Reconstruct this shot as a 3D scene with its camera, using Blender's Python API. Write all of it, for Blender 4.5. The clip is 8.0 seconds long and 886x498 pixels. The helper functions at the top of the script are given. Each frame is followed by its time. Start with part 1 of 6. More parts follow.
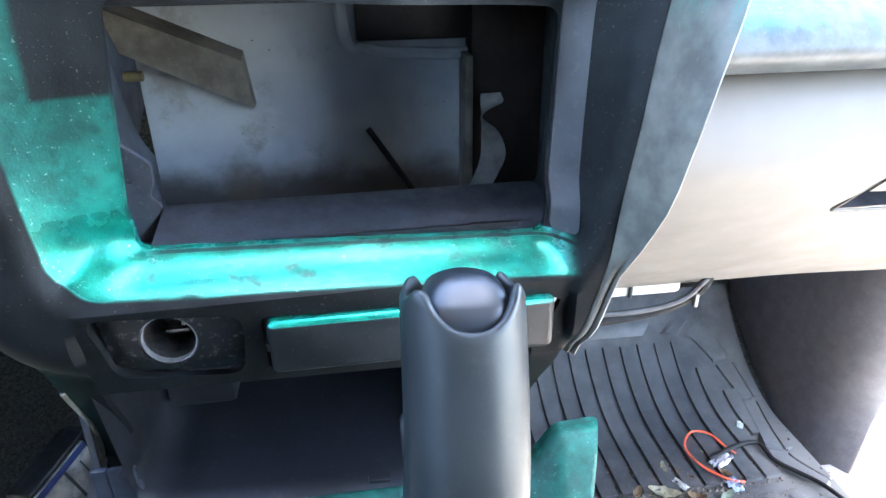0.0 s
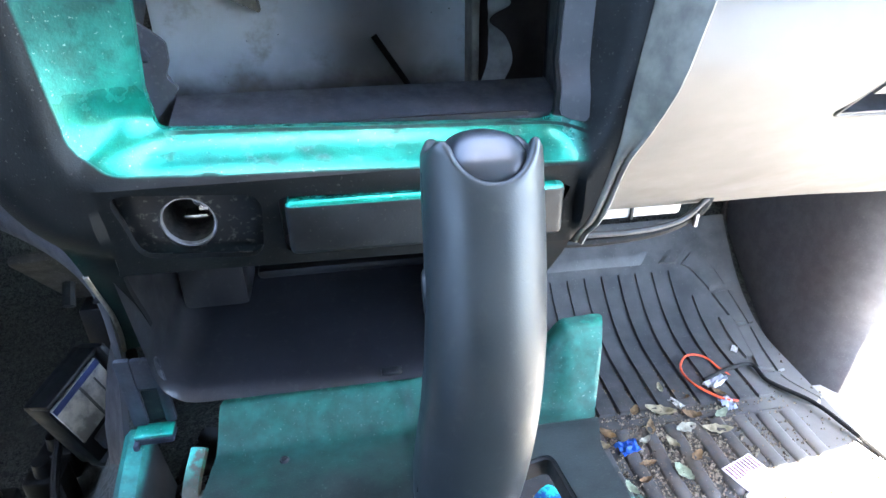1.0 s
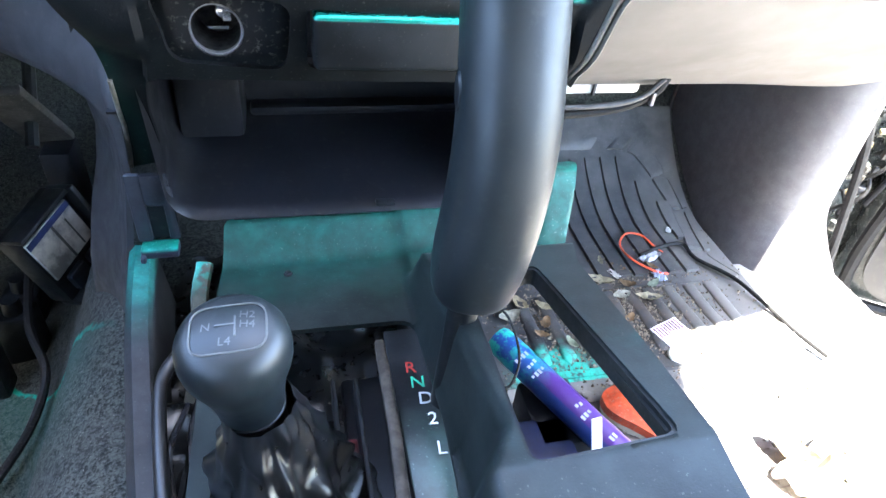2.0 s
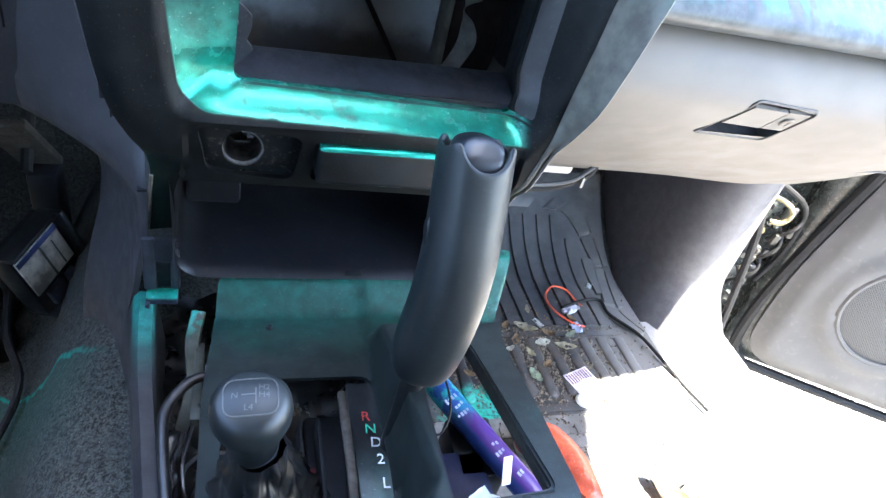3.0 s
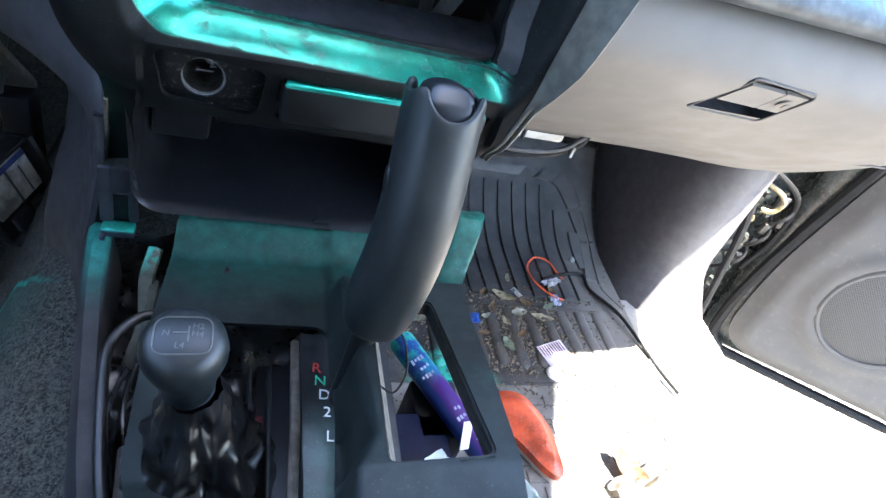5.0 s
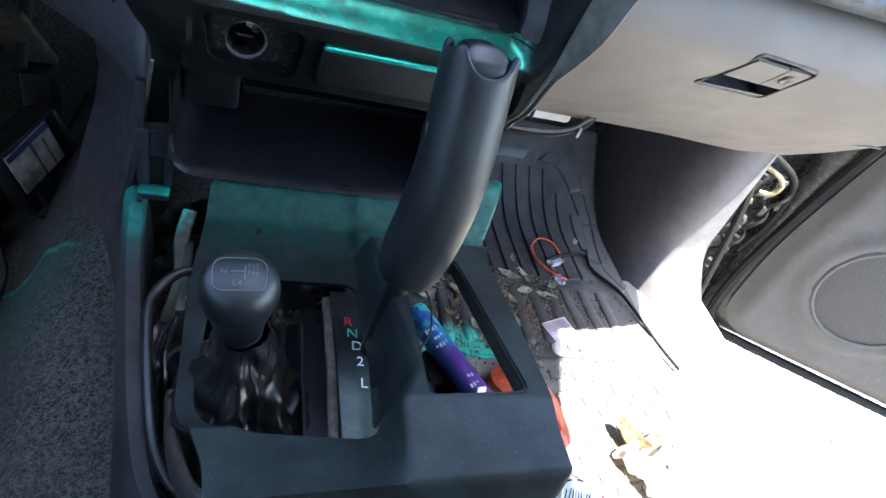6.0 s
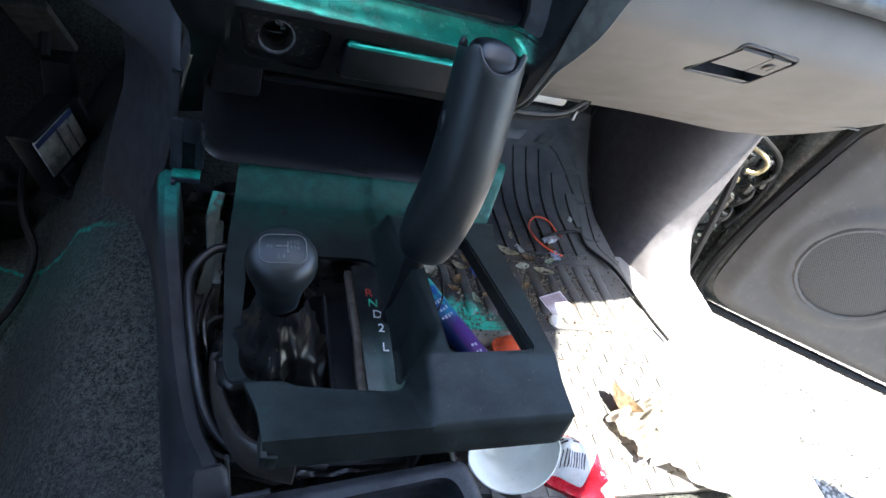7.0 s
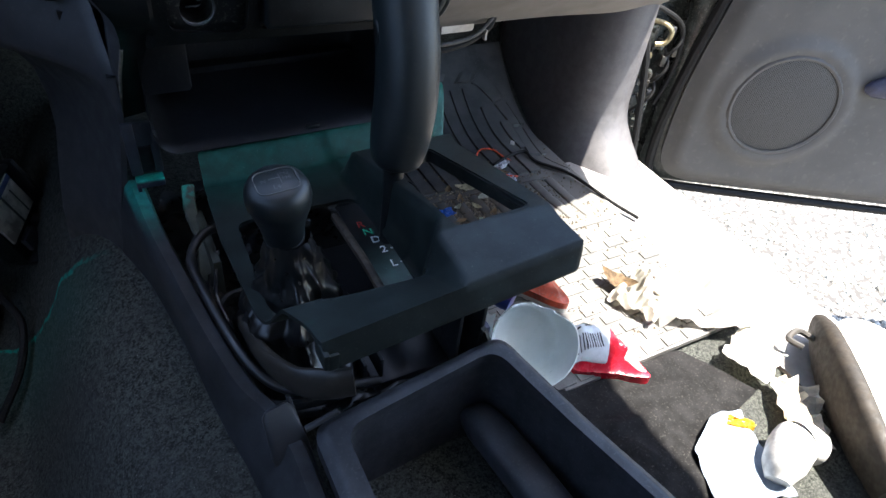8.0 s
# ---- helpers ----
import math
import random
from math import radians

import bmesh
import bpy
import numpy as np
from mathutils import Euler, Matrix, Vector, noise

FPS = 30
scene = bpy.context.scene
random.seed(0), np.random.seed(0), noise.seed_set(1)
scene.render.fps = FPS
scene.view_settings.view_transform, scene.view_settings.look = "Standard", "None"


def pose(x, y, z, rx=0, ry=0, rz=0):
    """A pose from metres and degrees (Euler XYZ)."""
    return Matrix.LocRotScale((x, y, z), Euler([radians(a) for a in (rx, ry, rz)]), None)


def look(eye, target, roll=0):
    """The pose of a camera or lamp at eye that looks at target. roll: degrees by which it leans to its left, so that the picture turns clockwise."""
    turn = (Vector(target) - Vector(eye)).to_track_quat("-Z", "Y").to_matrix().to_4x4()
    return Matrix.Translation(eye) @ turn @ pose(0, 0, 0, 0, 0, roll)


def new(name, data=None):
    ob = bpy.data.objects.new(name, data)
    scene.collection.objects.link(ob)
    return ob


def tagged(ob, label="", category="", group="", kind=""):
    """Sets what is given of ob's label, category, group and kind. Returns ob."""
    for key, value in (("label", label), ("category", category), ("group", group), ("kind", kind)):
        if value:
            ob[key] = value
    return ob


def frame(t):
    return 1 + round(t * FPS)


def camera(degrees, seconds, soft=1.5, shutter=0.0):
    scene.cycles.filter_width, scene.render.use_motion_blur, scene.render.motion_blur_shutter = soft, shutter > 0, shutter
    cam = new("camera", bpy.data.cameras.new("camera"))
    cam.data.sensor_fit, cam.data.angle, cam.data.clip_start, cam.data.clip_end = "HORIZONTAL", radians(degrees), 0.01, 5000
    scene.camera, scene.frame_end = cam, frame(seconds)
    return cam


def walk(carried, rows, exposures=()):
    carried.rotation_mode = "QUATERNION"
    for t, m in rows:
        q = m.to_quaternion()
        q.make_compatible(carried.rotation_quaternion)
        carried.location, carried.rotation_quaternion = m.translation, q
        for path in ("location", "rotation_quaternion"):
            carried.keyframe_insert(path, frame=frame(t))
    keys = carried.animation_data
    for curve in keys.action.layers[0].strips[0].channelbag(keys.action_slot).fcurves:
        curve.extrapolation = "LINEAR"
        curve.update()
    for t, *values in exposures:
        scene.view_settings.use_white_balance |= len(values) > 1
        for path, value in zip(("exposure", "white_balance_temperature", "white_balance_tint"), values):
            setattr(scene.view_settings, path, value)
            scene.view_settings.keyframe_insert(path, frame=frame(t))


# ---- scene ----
cam = camera(69.0, 8.0)
PATH = [
    (0, (0.005, 0.082, 0.569), (0.258, 1.862, -0.307), -0.7),
    (0.5, (0.002, 0.077, 0.553), (0.259, 1.817, -0.399), -0.7),
    (1, (-0.006, 0.064, 0.545), (0.25, 1.774, -0.46), -0.8),
    (1.5, (-0.015, 0.047, 0.53), (0.291, 1.674, -0.591), 0.9),
    (1.7, (-0.027, 0.042, 0.521), (0.331, 1.595, -0.687), 3.0),
    (2.8, (-0.084, -0.026, 0.606), (0.519, 1.42, -0.638), 14.2),
    (3, (-0.082, -0.015, 0.621), (0.541, 1.46, -0.577), 15.9),
    (3.5, (-0.077, -0.009, 0.624), (0.589, 1.45, -0.571), 19.6),
    (4, (-0.069, -0.016, 0.593), (0.578, 1.412, -0.649), 21.4),
    (4.5, (-0.058, -0.011, 0.594), (0.545, 1.393, -0.696), 21.5),
    (4.7, (-0.056, -0.01, 0.611), (0.579, 1.396, -0.662), 21.5),
    (5.8, (-0.079, -0.033, 0.607), (0.57, 1.37, -0.662), 21.7),
    (6, (-0.084, -0.039, 0.601), (0.582, 1.352, -0.672), 22.4),
    (6.5, (-0.1, -0.044, 0.6), (0.573, 1.321, -0.698), 22.7),
    (7, (-0.111, -0.067, 0.623), (0.583, 1.274, -0.688), 23.2),
    (7.5, (-0.125, -0.079, 0.628), (0.588, 1.251, -0.684), 23.4),
    (7.6, (-0.125, -0.082, 0.625), (0.598, 1.235, -0.696), 21.6),
    (7.8, (-0.133, -0.091, 0.612), (0.607, 1.203, -0.722), 15.7),
    (8, (-0.145, -0.117, 0.59), (0.671, 1.159, -0.716), 7.6),
]
EXPOSURES = [(0, 4.98), (1.0, 5.1), (1.7, 5.02), (2.8, 4.45), (4.7, 4.02), (6.5, 3.22), (7.5, 2.75), (8.0, 2.45)]
walk(cam, [(t, look(eye, target, roll)) for t, eye, target, roll in PATH], EXPOSURES)

# ---- light ----
SUN_AZ, SUN_EL = 122.0, 70.5     # degrees: azimuth from +y towards +x, and height
world = bpy.data.worlds.new("world")
scene.world = world
world.use_nodes = True
wn = world.node_tree.nodes
sky = wn.new("ShaderNodeTexSky")
sky.sky_type, sky.sun_disc = "NISHITA", False
sky.sun_elevation, sky.sun_rotation = radians(SUN_EL), radians(SUN_AZ)
world.node_tree.links.new(sky.outputs[0], wn["Background"].inputs[0])
wn["Background"].inputs[1].default_value = 0.15
sun = new("sun", bpy.data.lights.new("sun", "SUN"))
sun.data.energy, sun.data.angle, sun.data.color = 5.0, radians(0.55), (1.0, 0.95, 0.87)
a, e = radians(SUN_AZ), radians(SUN_EL)
sun.matrix_world = look((math.sin(a) * math.cos(e) * 9, math.cos(a) * math.cos(e) * 9, math.sin(e) * 9), (0, 0, 0))


# ---- materials ----
class Nodes:
    """A short way to write a node material."""

    def __init__(self, name):
        self.mat = bpy.data.materials.new(name)
        self.mat.use_nodes = True
        self.tree = self.mat.node_tree
        self.bsdf = self.tree.nodes["Principled BSDF"]
        self.coord = self.tree.nodes.new("ShaderNodeNewGeometry").outputs["Position"]

    def set(self, **values):
        for key, value in values.items():
            s = self.bsdf.inputs[key.replace("_", " ")]
            if hasattr(value, "links"):
                self.tree.links.new(value, s)
            else:
                s.default_value = (*value, 1) if isinstance(value, tuple) else value
        return self

    def noise(self, scale, detail=4.0, rough=0.6, stretch=None, offset=0.0):
        n = self.tree.nodes.new("ShaderNodeTexNoise")
        n.inputs["Scale"].default_value, n.inputs["Detail"].default_value, n.inputs["Roughness"].default_value = scale, detail, rough
        m = self.tree.nodes.new("ShaderNodeMapping")
        m.inputs["Scale"].default_value = stretch or (1, 1, 1)
        m.inputs["Location"].default_value = (offset, offset * 0.7, offset * 1.3)
        self.tree.links.new(self.coord, m.inputs["Vector"])
        self.tree.links.new(m.outputs[0], n.inputs["Vector"])
        return n.outputs["Fac"]

    def voronoi(self, scale, feature="F1", stretch=None):
        n = self.tree.nodes.new("ShaderNodeTexVoronoi")
        n.feature = feature
        n.inputs["Scale"].default_value = scale
        m = self.tree.nodes.new("ShaderNodeMapping")
        m.inputs["Scale"].default_value = stretch or (1, 1, 1)
        self.tree.links.new(self.coord, m.inputs["Vector"])
        self.tree.links.new(m.outputs[0], n.inputs["Vector"])
        return n.outputs["Distance"]

    def axis(self, i):
        n = self.tree.nodes.new("ShaderNodeSeparateXYZ")
        self.tree.links.new(self.coord, n.inputs[0])
        return n.outputs[i]

    def ramp(self, fac, lo, hi, a=0.0, b=1.0):
        n = self.tree.nodes.new("ShaderNodeMapRange")
        n.interpolation_type = "SMOOTHSTEP"
        for i, v in enumerate((fac, lo, hi, a, b)):
            if hasattr(v, "links"):
                self.tree.links.new(v, n.inputs[i])
            else:
                n.inputs[i].default_value = v
        return n.outputs[0]

    def math(self, op, a, b=0.0):
        n = self.tree.nodes.new("ShaderNodeMath")
        n.operation = op
        for i, v in enumerate((a, b)):
            if hasattr(v, "links"):
                self.tree.links.new(v, n.inputs[i])
            else:
                n.inputs[i].default_value = v
        return n.outputs[0]

    def mix(self, fac, a, b):
        n = self.tree.nodes.new("ShaderNodeMix")
        n.data_type = "RGBA"
        for i, v in ((0, fac), (6, a), (7, b)):
            if hasattr(v, "links"):
                self.tree.links.new(v, n.inputs[i])
            else:
                n.inputs[i].default_value = (*v, 1) if isinstance(v, tuple) else v
        return n.outputs[2]

    def bump(self, height, strength=0.3, distance=0.001):
        n = self.tree.nodes.new("ShaderNodeBump")
        n.inputs["Strength"].default_value, n.inputs["Distance"].default_value = strength, distance
        self.tree.links.new(height, n.inputs["Height"])
        self.tree.links.new(n.outputs[0], self.bsdf.inputs["Normal"])
        return self


def plain(name, colour, rough=0.5, metal=0.0, vary=0.25, scale=60.0, bump=0.15, grain=900.0, dist=0.0004, dust=0.0, spec=0.5):
    """A surface of one kind: colour varied at two scales, fine grain, uneven gloss, and some dust."""
    m = Nodes(name)
    lo, hi = tuple(c * (1 - vary) for c in colour), tuple(min(1, c * (1 + vary)) for c in colour)
    big = m.noise(scale)
    col = m.mix(m.ramp(big, 0.35, 0.65), lo, hi)
    if dust:
        col = m.mix(m.math("MULTIPLY", m.ramp(m.noise(scale * 9, offset=3), 0.55, 0.72), dust), col, (0.32, 0.30, 0.26))
    m.set(Base_Color=col, Metallic=metal, Specular_IOR_Level=spec, Roughness=m.ramp(m.noise(scale * 2.3, offset=7), 0.3, 0.7, rough * 0.85, min(1, rough * 1.15)))
    if bump:
        m.bump(m.noise(grain, 3), bump, dist)
    return m.mat


BLACK = (0.0105, 0.0118, 0.0128)
GREEN = (0.010, 0.30, 0.22)


def sprayed(name, mask, base=BLACK, rough=0.42, grain=1100.0, paint=GREEN, gloss=0.32, metal=0.35, spec=0.28):
    """Black moulded plastic with green spray paint where mask(m) says."""
    m = Nodes(name)
    speck = m.ramp(m.noise(700, 2, offset=2), 0.66, 0.72)
    fac = m.math("MULTIPLY", mask(m), m.ramp(m.noise(160, 5, offset=1), 0.15, 0.55, 0.55, 1.0))
    black = m.mix(m.ramp(m.noise(45), 0.3, 0.7), tuple(c * 0.7 for c in base), tuple(c * 1.5 for c in base))
    black = m.mix(m.math("MULTIPLY", speck, 0.10), black, (0.35, 0.33, 0.28))
    green = m.mix(m.ramp(m.noise(90, 4, offset=4), 0.3, 0.7), tuple(c * 0.65 for c in paint), tuple(c * 1.25 for c in paint))
    green = m.mix(m.math("MULTIPLY", speck, 0.5), green, (0.45, 0.75, 0.62))
    m.set(Base_Color=m.mix(fac, black, green), Metallic=m.math("MULTIPLY", fac, metal), Specular_IOR_Level=m.ramp(fac, 0.1, 0.6, spec, 0.5), Roughness=m.ramp(fac, 0.1, 0.9, rough, gloss))
    m.bump(m.noise(grain, 3), 0.25, 0.0004)
    return m.mat


BOW = 0.08


def flat_place(m):
    """x and z as they would be if the centre panel did not bow towards the cabin."""
    x, z = m.axis(0), m.axis(2)
    k = x
    for _ in range(2):
        k = m.math("MULTIPLY", m.math("MINIMUM", m.math("MAXIMUM", m.math("DIVIDE", m.math("SUBTRACT", 0.09, k), 0.19), 0.0), 1.0), BOW)
        k1 = m.math("SUBTRACT", 1.0, k)
        last, k = k, m.math("DIVIDE", x, k1)
    return k, m.math("DIVIDE", m.math("SUBTRACT", z, m.math("MULTIPLY", last, 0.553)), k1)


def bezel_mask(m):
    x, z = flat_place(m)
    w = m.math("ADD", x, m.math("MULTIPLY", m.math("SUBTRACT", m.noise(30, offset=5), 0.5), 0.02))
    # the painted field ends at the crease: straight sides with a rounded lower corner
    xs = m.math("ADD", x, m.math("MULTIPLY", m.math("MAXIMUM", m.math("SUBTRACT", z, 0.457), 0.0), 0.125))
    zs = m.math("ADD", z, m.math("MULTIPLY", m.math("ADD", x, 0.1), 0.031))
    cx, cz = m.math("MAXIMUM", m.math("SUBTRACT", -0.100, xs), 0.0), m.math("MAXIMUM", m.math("SUBTRACT", 0.457, zs), 0.0)
    d = m.math("SQRT", m.math("ADD", m.math("MULTIPLY", cx, cx), m.math("MULTIPLY", cz, cz)))
    field = m.ramp(d, 0.0200, 0.0216, 1.0, 0.0)
    # left field: the green weakens towards the top
    left = m.math("MULTIPLY", m.ramp(w, -0.092, -0.078, 1, 0), m.ramp(z, 0.445, 0.505, 0.95, 0.20))
    left = m.math("MULTIPLY", left, m.math("MAXIMUM", m.ramp(z, 0.514, 0.517, 1, 0.0), m.ramp(x, -0.116, -0.112, 1, 0)))
    strip = m.math("MULTIPLY", m.ramp(zs, 0.4500, 0.4515, 1, 0), m.ramp(x, 0.094, 0.104, 1, 0))
    strip = m.math("MULTIPLY", strip, m.ramp(m.math("ABSOLUTE", m.math("SUBTRACT", zs, 0.4478)), 0.0004, 0.0012, 0.12, 1.0))
    strip = m.math("MULTIPLY", strip, m.ramp(m.noise(75, 4, offset=11, stretch=(1, 1, 2)), 0.34, 0.46, 0.40, 1.0))
    low = m.math("MULTIPLY", m.ramp(m.axis(2), 0.43, 0.40, 0.0, 0.045), m.ramp(m.axis(0), -0.118, -0.128, 0.0, 1.0))
    return m.math("MAXIMUM", low, m.math("MULTIPLY", m.math("MAXIMUM", left, strip), field))


def panel_mask(m):
    x, y = m.axis(0), m.axis(1)
    w = m.math("ADD", y, m.math("MULTIPLY", m.math("SUBTRACT", m.noise(40, offset=6), 0.5), 0.06))
    front = m.math("MULTIPLY", m.ramp(w, 0.275, 0.362, 0.0, 0.26), m.ramp(x, 0.08, 0.12, 1.0, 1.5))
    front = m.math("MAXIMUM", front, m.math("MULTIPLY", m.ramp(y, 0.344, 0.353, 0.0, 0.75), m.ramp(m.noise(60, 3, offset=2), 0.42, 0.62)))
    return m.math("MAXIMUM", front, m.ramp(m.noise(22, offset=9), 0.62, 0.78, 0.0, 0.10))


M_BEZEL = sprayed("sprayed_bezel", bezel_mask, base=(0.0060, 0.0070, 0.0074), rough=0.48, paint=(0.008, 0.27, 0.20), gloss=0.22, metal=0.6, spec=0.13)
M_PANEL = sprayed("sprayed_panel", panel_mask, base=(0.0145, 0.0195, 0.0190), rough=0.45)
M_BLACK = plain("black_plastic", BLACK, 0.45, dust=0.06, spec=0.3)
M_GRIP = plain("grip_leather", (0.0098, 0.0136, 0.0150), 0.42, vary=0.12, scale=25, bump=0.12, grain=1600, dust=0.03, spec=0.55)
M_SLATE = plain("slate_plastic", (0.026, 0.030, 0.039), 0.5, dust=0.08, spec=0.4)
M_CUBBY = plain("cubby_plastic", (0.0105, 0.0112, 0.0145), 0.38, scale=25, dust=0.04, spec=0.4)
M_DASH = plain("grey_dash", (0.186, 0.171, 0.156), 0.58, vary=0.07, scale=9, bump=0.15, grain=1500, dust=0.02, spec=0.3)
M_TRIM = plain("dark_grey_trim", (0.038, 0.0385, 0.042), 0.5, vary=0.12, scale=30, bump=0.25, grain=1300, dust=0.05, spec=0.4)
M_PILLAR = plain("grey_trim", (0.26, 0.25, 0.24), 0.5, vary=0.1, bump=0.3, grain=1300, dust=0.2)


def carpet(name, haze=None):
    """Short grey pile with lint and grit; haze(m) gives green overspray on it."""
    m = Nodes(name)
    tuft = m.math("ADD", m.math("MULTIPLY", m.noise(620, 4, 0.75), 0.6), m.math("MULTIPLY", m.noise(230, 3, 0.7, offset=8), 0.4))
    pile = m.mix(m.ramp(tuft, 0.40, 0.60), (0.014, 0.0155, 0.014), (0.088, 0.092, 0.082))
    pile = m.mix(m.math("MULTIPLY", m.ramp(m.noise(14, 4), 0.42, 0.66), 0.45), pile, (0.045, 0.046, 0.044))
    pile = m.mix(m.ramp(m.noise(900, 1, offset=4), 0.72, 0.78, 0.0, 0.6), pile, (0.40, 0.38, 0.33))
    if haze:
        pile = m.mix(haze(m), pile, (0.010, 0.28, 0.21))
    m.set(Base_Color=pile, Roughness=0.95, Specular_IOR_Level=0.15).bump(m.math("ADD", tuft, m.noise(60, 2)), 0.6, 0.002)
    return m.mat


def carpet_haze(m):
    x, y = m.axis(0), m.axis(1)
    wave = m.math("MULTIPLY", m.math("SUBTRACT", m.noise(22, 3, offset=2), 0.5), 0.030)
    q = m.math("ADD", m.math("SUBTRACT", y, m.math("ADD", 0.227, m.math("MULTIPLY", x, -0.82))), wave)
    line = m.math("MULTIPLY", m.ramp(m.math("ABSOLUTE", q), 0.0010, 0.0045, 1.0, 0.0), m.ramp(m.noise(90, 3, offset=6), 0.35, 0.55, 0.2, 1.0))
    soft = m.math("MULTIPLY", m.ramp(q, -0.15, 0.0, 0.0, 0.14), m.ramp(q, 0.0, 0.002, 1.0, 0.0))
    return m.math("MULTIPLY", m.math("MAXIMUM", line, soft), m.ramp(x, -0.225, -0.165, 1.0, 0.0))


M_CARPET = carpet("carpet")
M_TUNNEL = carpet("sprayed_carpet", carpet_haze)

M_RUBBER = plain("rubber_mat", (0.035, 0.038, 0.043), 0.6, vary=0.3, scale=30, bump=0.3, dust=0.3)
mk = Nodes("stained_steel")
steel = mk.mix(mk.ramp(mk.noise(14, 4), 0.35, 0.65), (0.38, 0.43, 0.48), (0.52, 0.57, 0.61))
# dark brown shadow band along the bottom, painted into the steel's colour
brown_shade = mk.ramp(mk.math("ADD", mk.axis(2), mk.math("MULTIPLY", mk.math("SUBTRACT", mk.noise(30, 4, offset=3), 0.5), 0.035)), 0.434, 0.408, 0.0, 0.85)
steel = mk.mix(brown_shade, steel, (0.055, 0.042, 0.030))
steel = mk.mix(mk.math("MULTIPLY", mk.ramp(mk.noise(22, 5, 0.7, offset=6), 0.52, 0.70), 0.55), steel, (0.20, 0.165, 0.115))
steel = mk.mix(mk.ramp(mk.noise(240, 2, offset=2), 0.74, 0.78), steel, (0.03, 0.03, 0.04))
mk.set(Base_Color=steel, Roughness=mk.ramp(mk.noise(40, offset=5), 0.3, 0.7, 0.4, 0.65)).bump(mk.noise(70, 3), 0.15, 0.002)
M_METAL = mk.mat
mg_ = Nodes("gravel")
stone_gap = mg_.ramp(mg_.voronoi(70), 0.30, 0.62)
gravel_col = mg_.mix(mg_.ramp(mg_.noise(45, 4), 0.35, 0.65), (0.24, 0.23, 0.21), (0.40, 0.38, 0.35))
mg_.set(Base_Color=mg_.mix(stone_gap, gravel_col, (0.07, 0.065, 0.06)), Roughness=0.95).bump(mg_.voronoi(70), -1.0, 0.012)
M_GROUND = mg_.mat
M_ROOF = plain("headliner", (0.30, 0.29, 0.28), 0.95)
M_CHROME = plain("chrome", (0.75, 0.76, 0.78), 0.18, metal=1.0, vary=0.05, bump=0)


# ---- mesh helpers ----
LOCAL = {"door_1"}    # things whose parts are built in their own axes


def mesh_of(bm, name, material, smooth=40):
    bmesh.ops.recalc_face_normals(bm, faces=bm.faces[:])
    me = bpy.data.meshes.new(name)
    bm.to_mesh(me)
    bm.free()
    for mt in (material if isinstance(material, (list, tuple)) else [material]):
        me.materials.append(mt)
    if smooth:
        me.shade_smooth()
        me.set_sharp_from_angle(angle=radians(smooth))
    return me


def part(name, bm, material, parent=None, label="", smooth=40):
    ob = new(name, mesh_of(bm, name, material, smooth))
    if parent:
        ob.parent = parent
        if parent.name not in LOCAL:
            ob.matrix_parent_inverse = Matrix.Translation(-parent.location)
    return tagged(ob, label)


def thing(name, label, category, group="", kind="", at=(0, 0, 0)):
    ob = new(name)
    ob.empty_display_size = 0.02
    ob.location = at
    return tagged(ob, label, category, group, kind)


def whole(name, bm, material, label, category, group="", kind="", smooth=40):
    return tagged(part(name, bm, material, None, "", smooth), label, category, group, kind)


def box(x0, y0, z0, x1, y1, z1, bevel=0.0, m=None, seg=2):
    bm = bmesh.new()
    bmesh.ops.create_cube(bm, size=1, matrix=Matrix.LocRotScale(((x0 + x1) / 2, (y0 + y1) / 2, (z0 + z1) / 2), None, (x1 - x0, y1 - y0, z1 - z0)))
    if bevel:
        bmesh.ops.bevel(bm, geom=bm.edges[:], offset=bevel, segments=seg, affect="EDGES", profile=0.5)
    if m:
        bmesh.ops.transform(bm, matrix=m, verts=bm.verts)
    return bm


def join(*bms):
    out = bmesh.new()
    for b in bms:
        me = bpy.data.meshes.new("tmp")
        b.to_mesh(me)
        b.free()
        out.from_mesh(me)
        bpy.data.meshes.remove(me)
    return out


def spline(pts, n):
    """n + 1 points along a smooth curve through pts (tuples of any length)."""
    P = [np.array(p, float) for p in pts]
    P = [2 * P[0] - P[1]] + P + [2 * P[-1] - P[-2]]
    out = []
    spans = len(P) - 3
    for i in range(n + 1):
        s = min(i / n * spans, spans - 1e-9)
        k = int(s)
        f = s - k
        a, b, c, d = P[k:k + 4]
        out.append(0.5 * ((2 * b) + (c - a) * f + (2 * a - 5 * b + 4 * c - d) * f * f + (3 * b - a - 3 * c + d) * f ** 3))
    return out


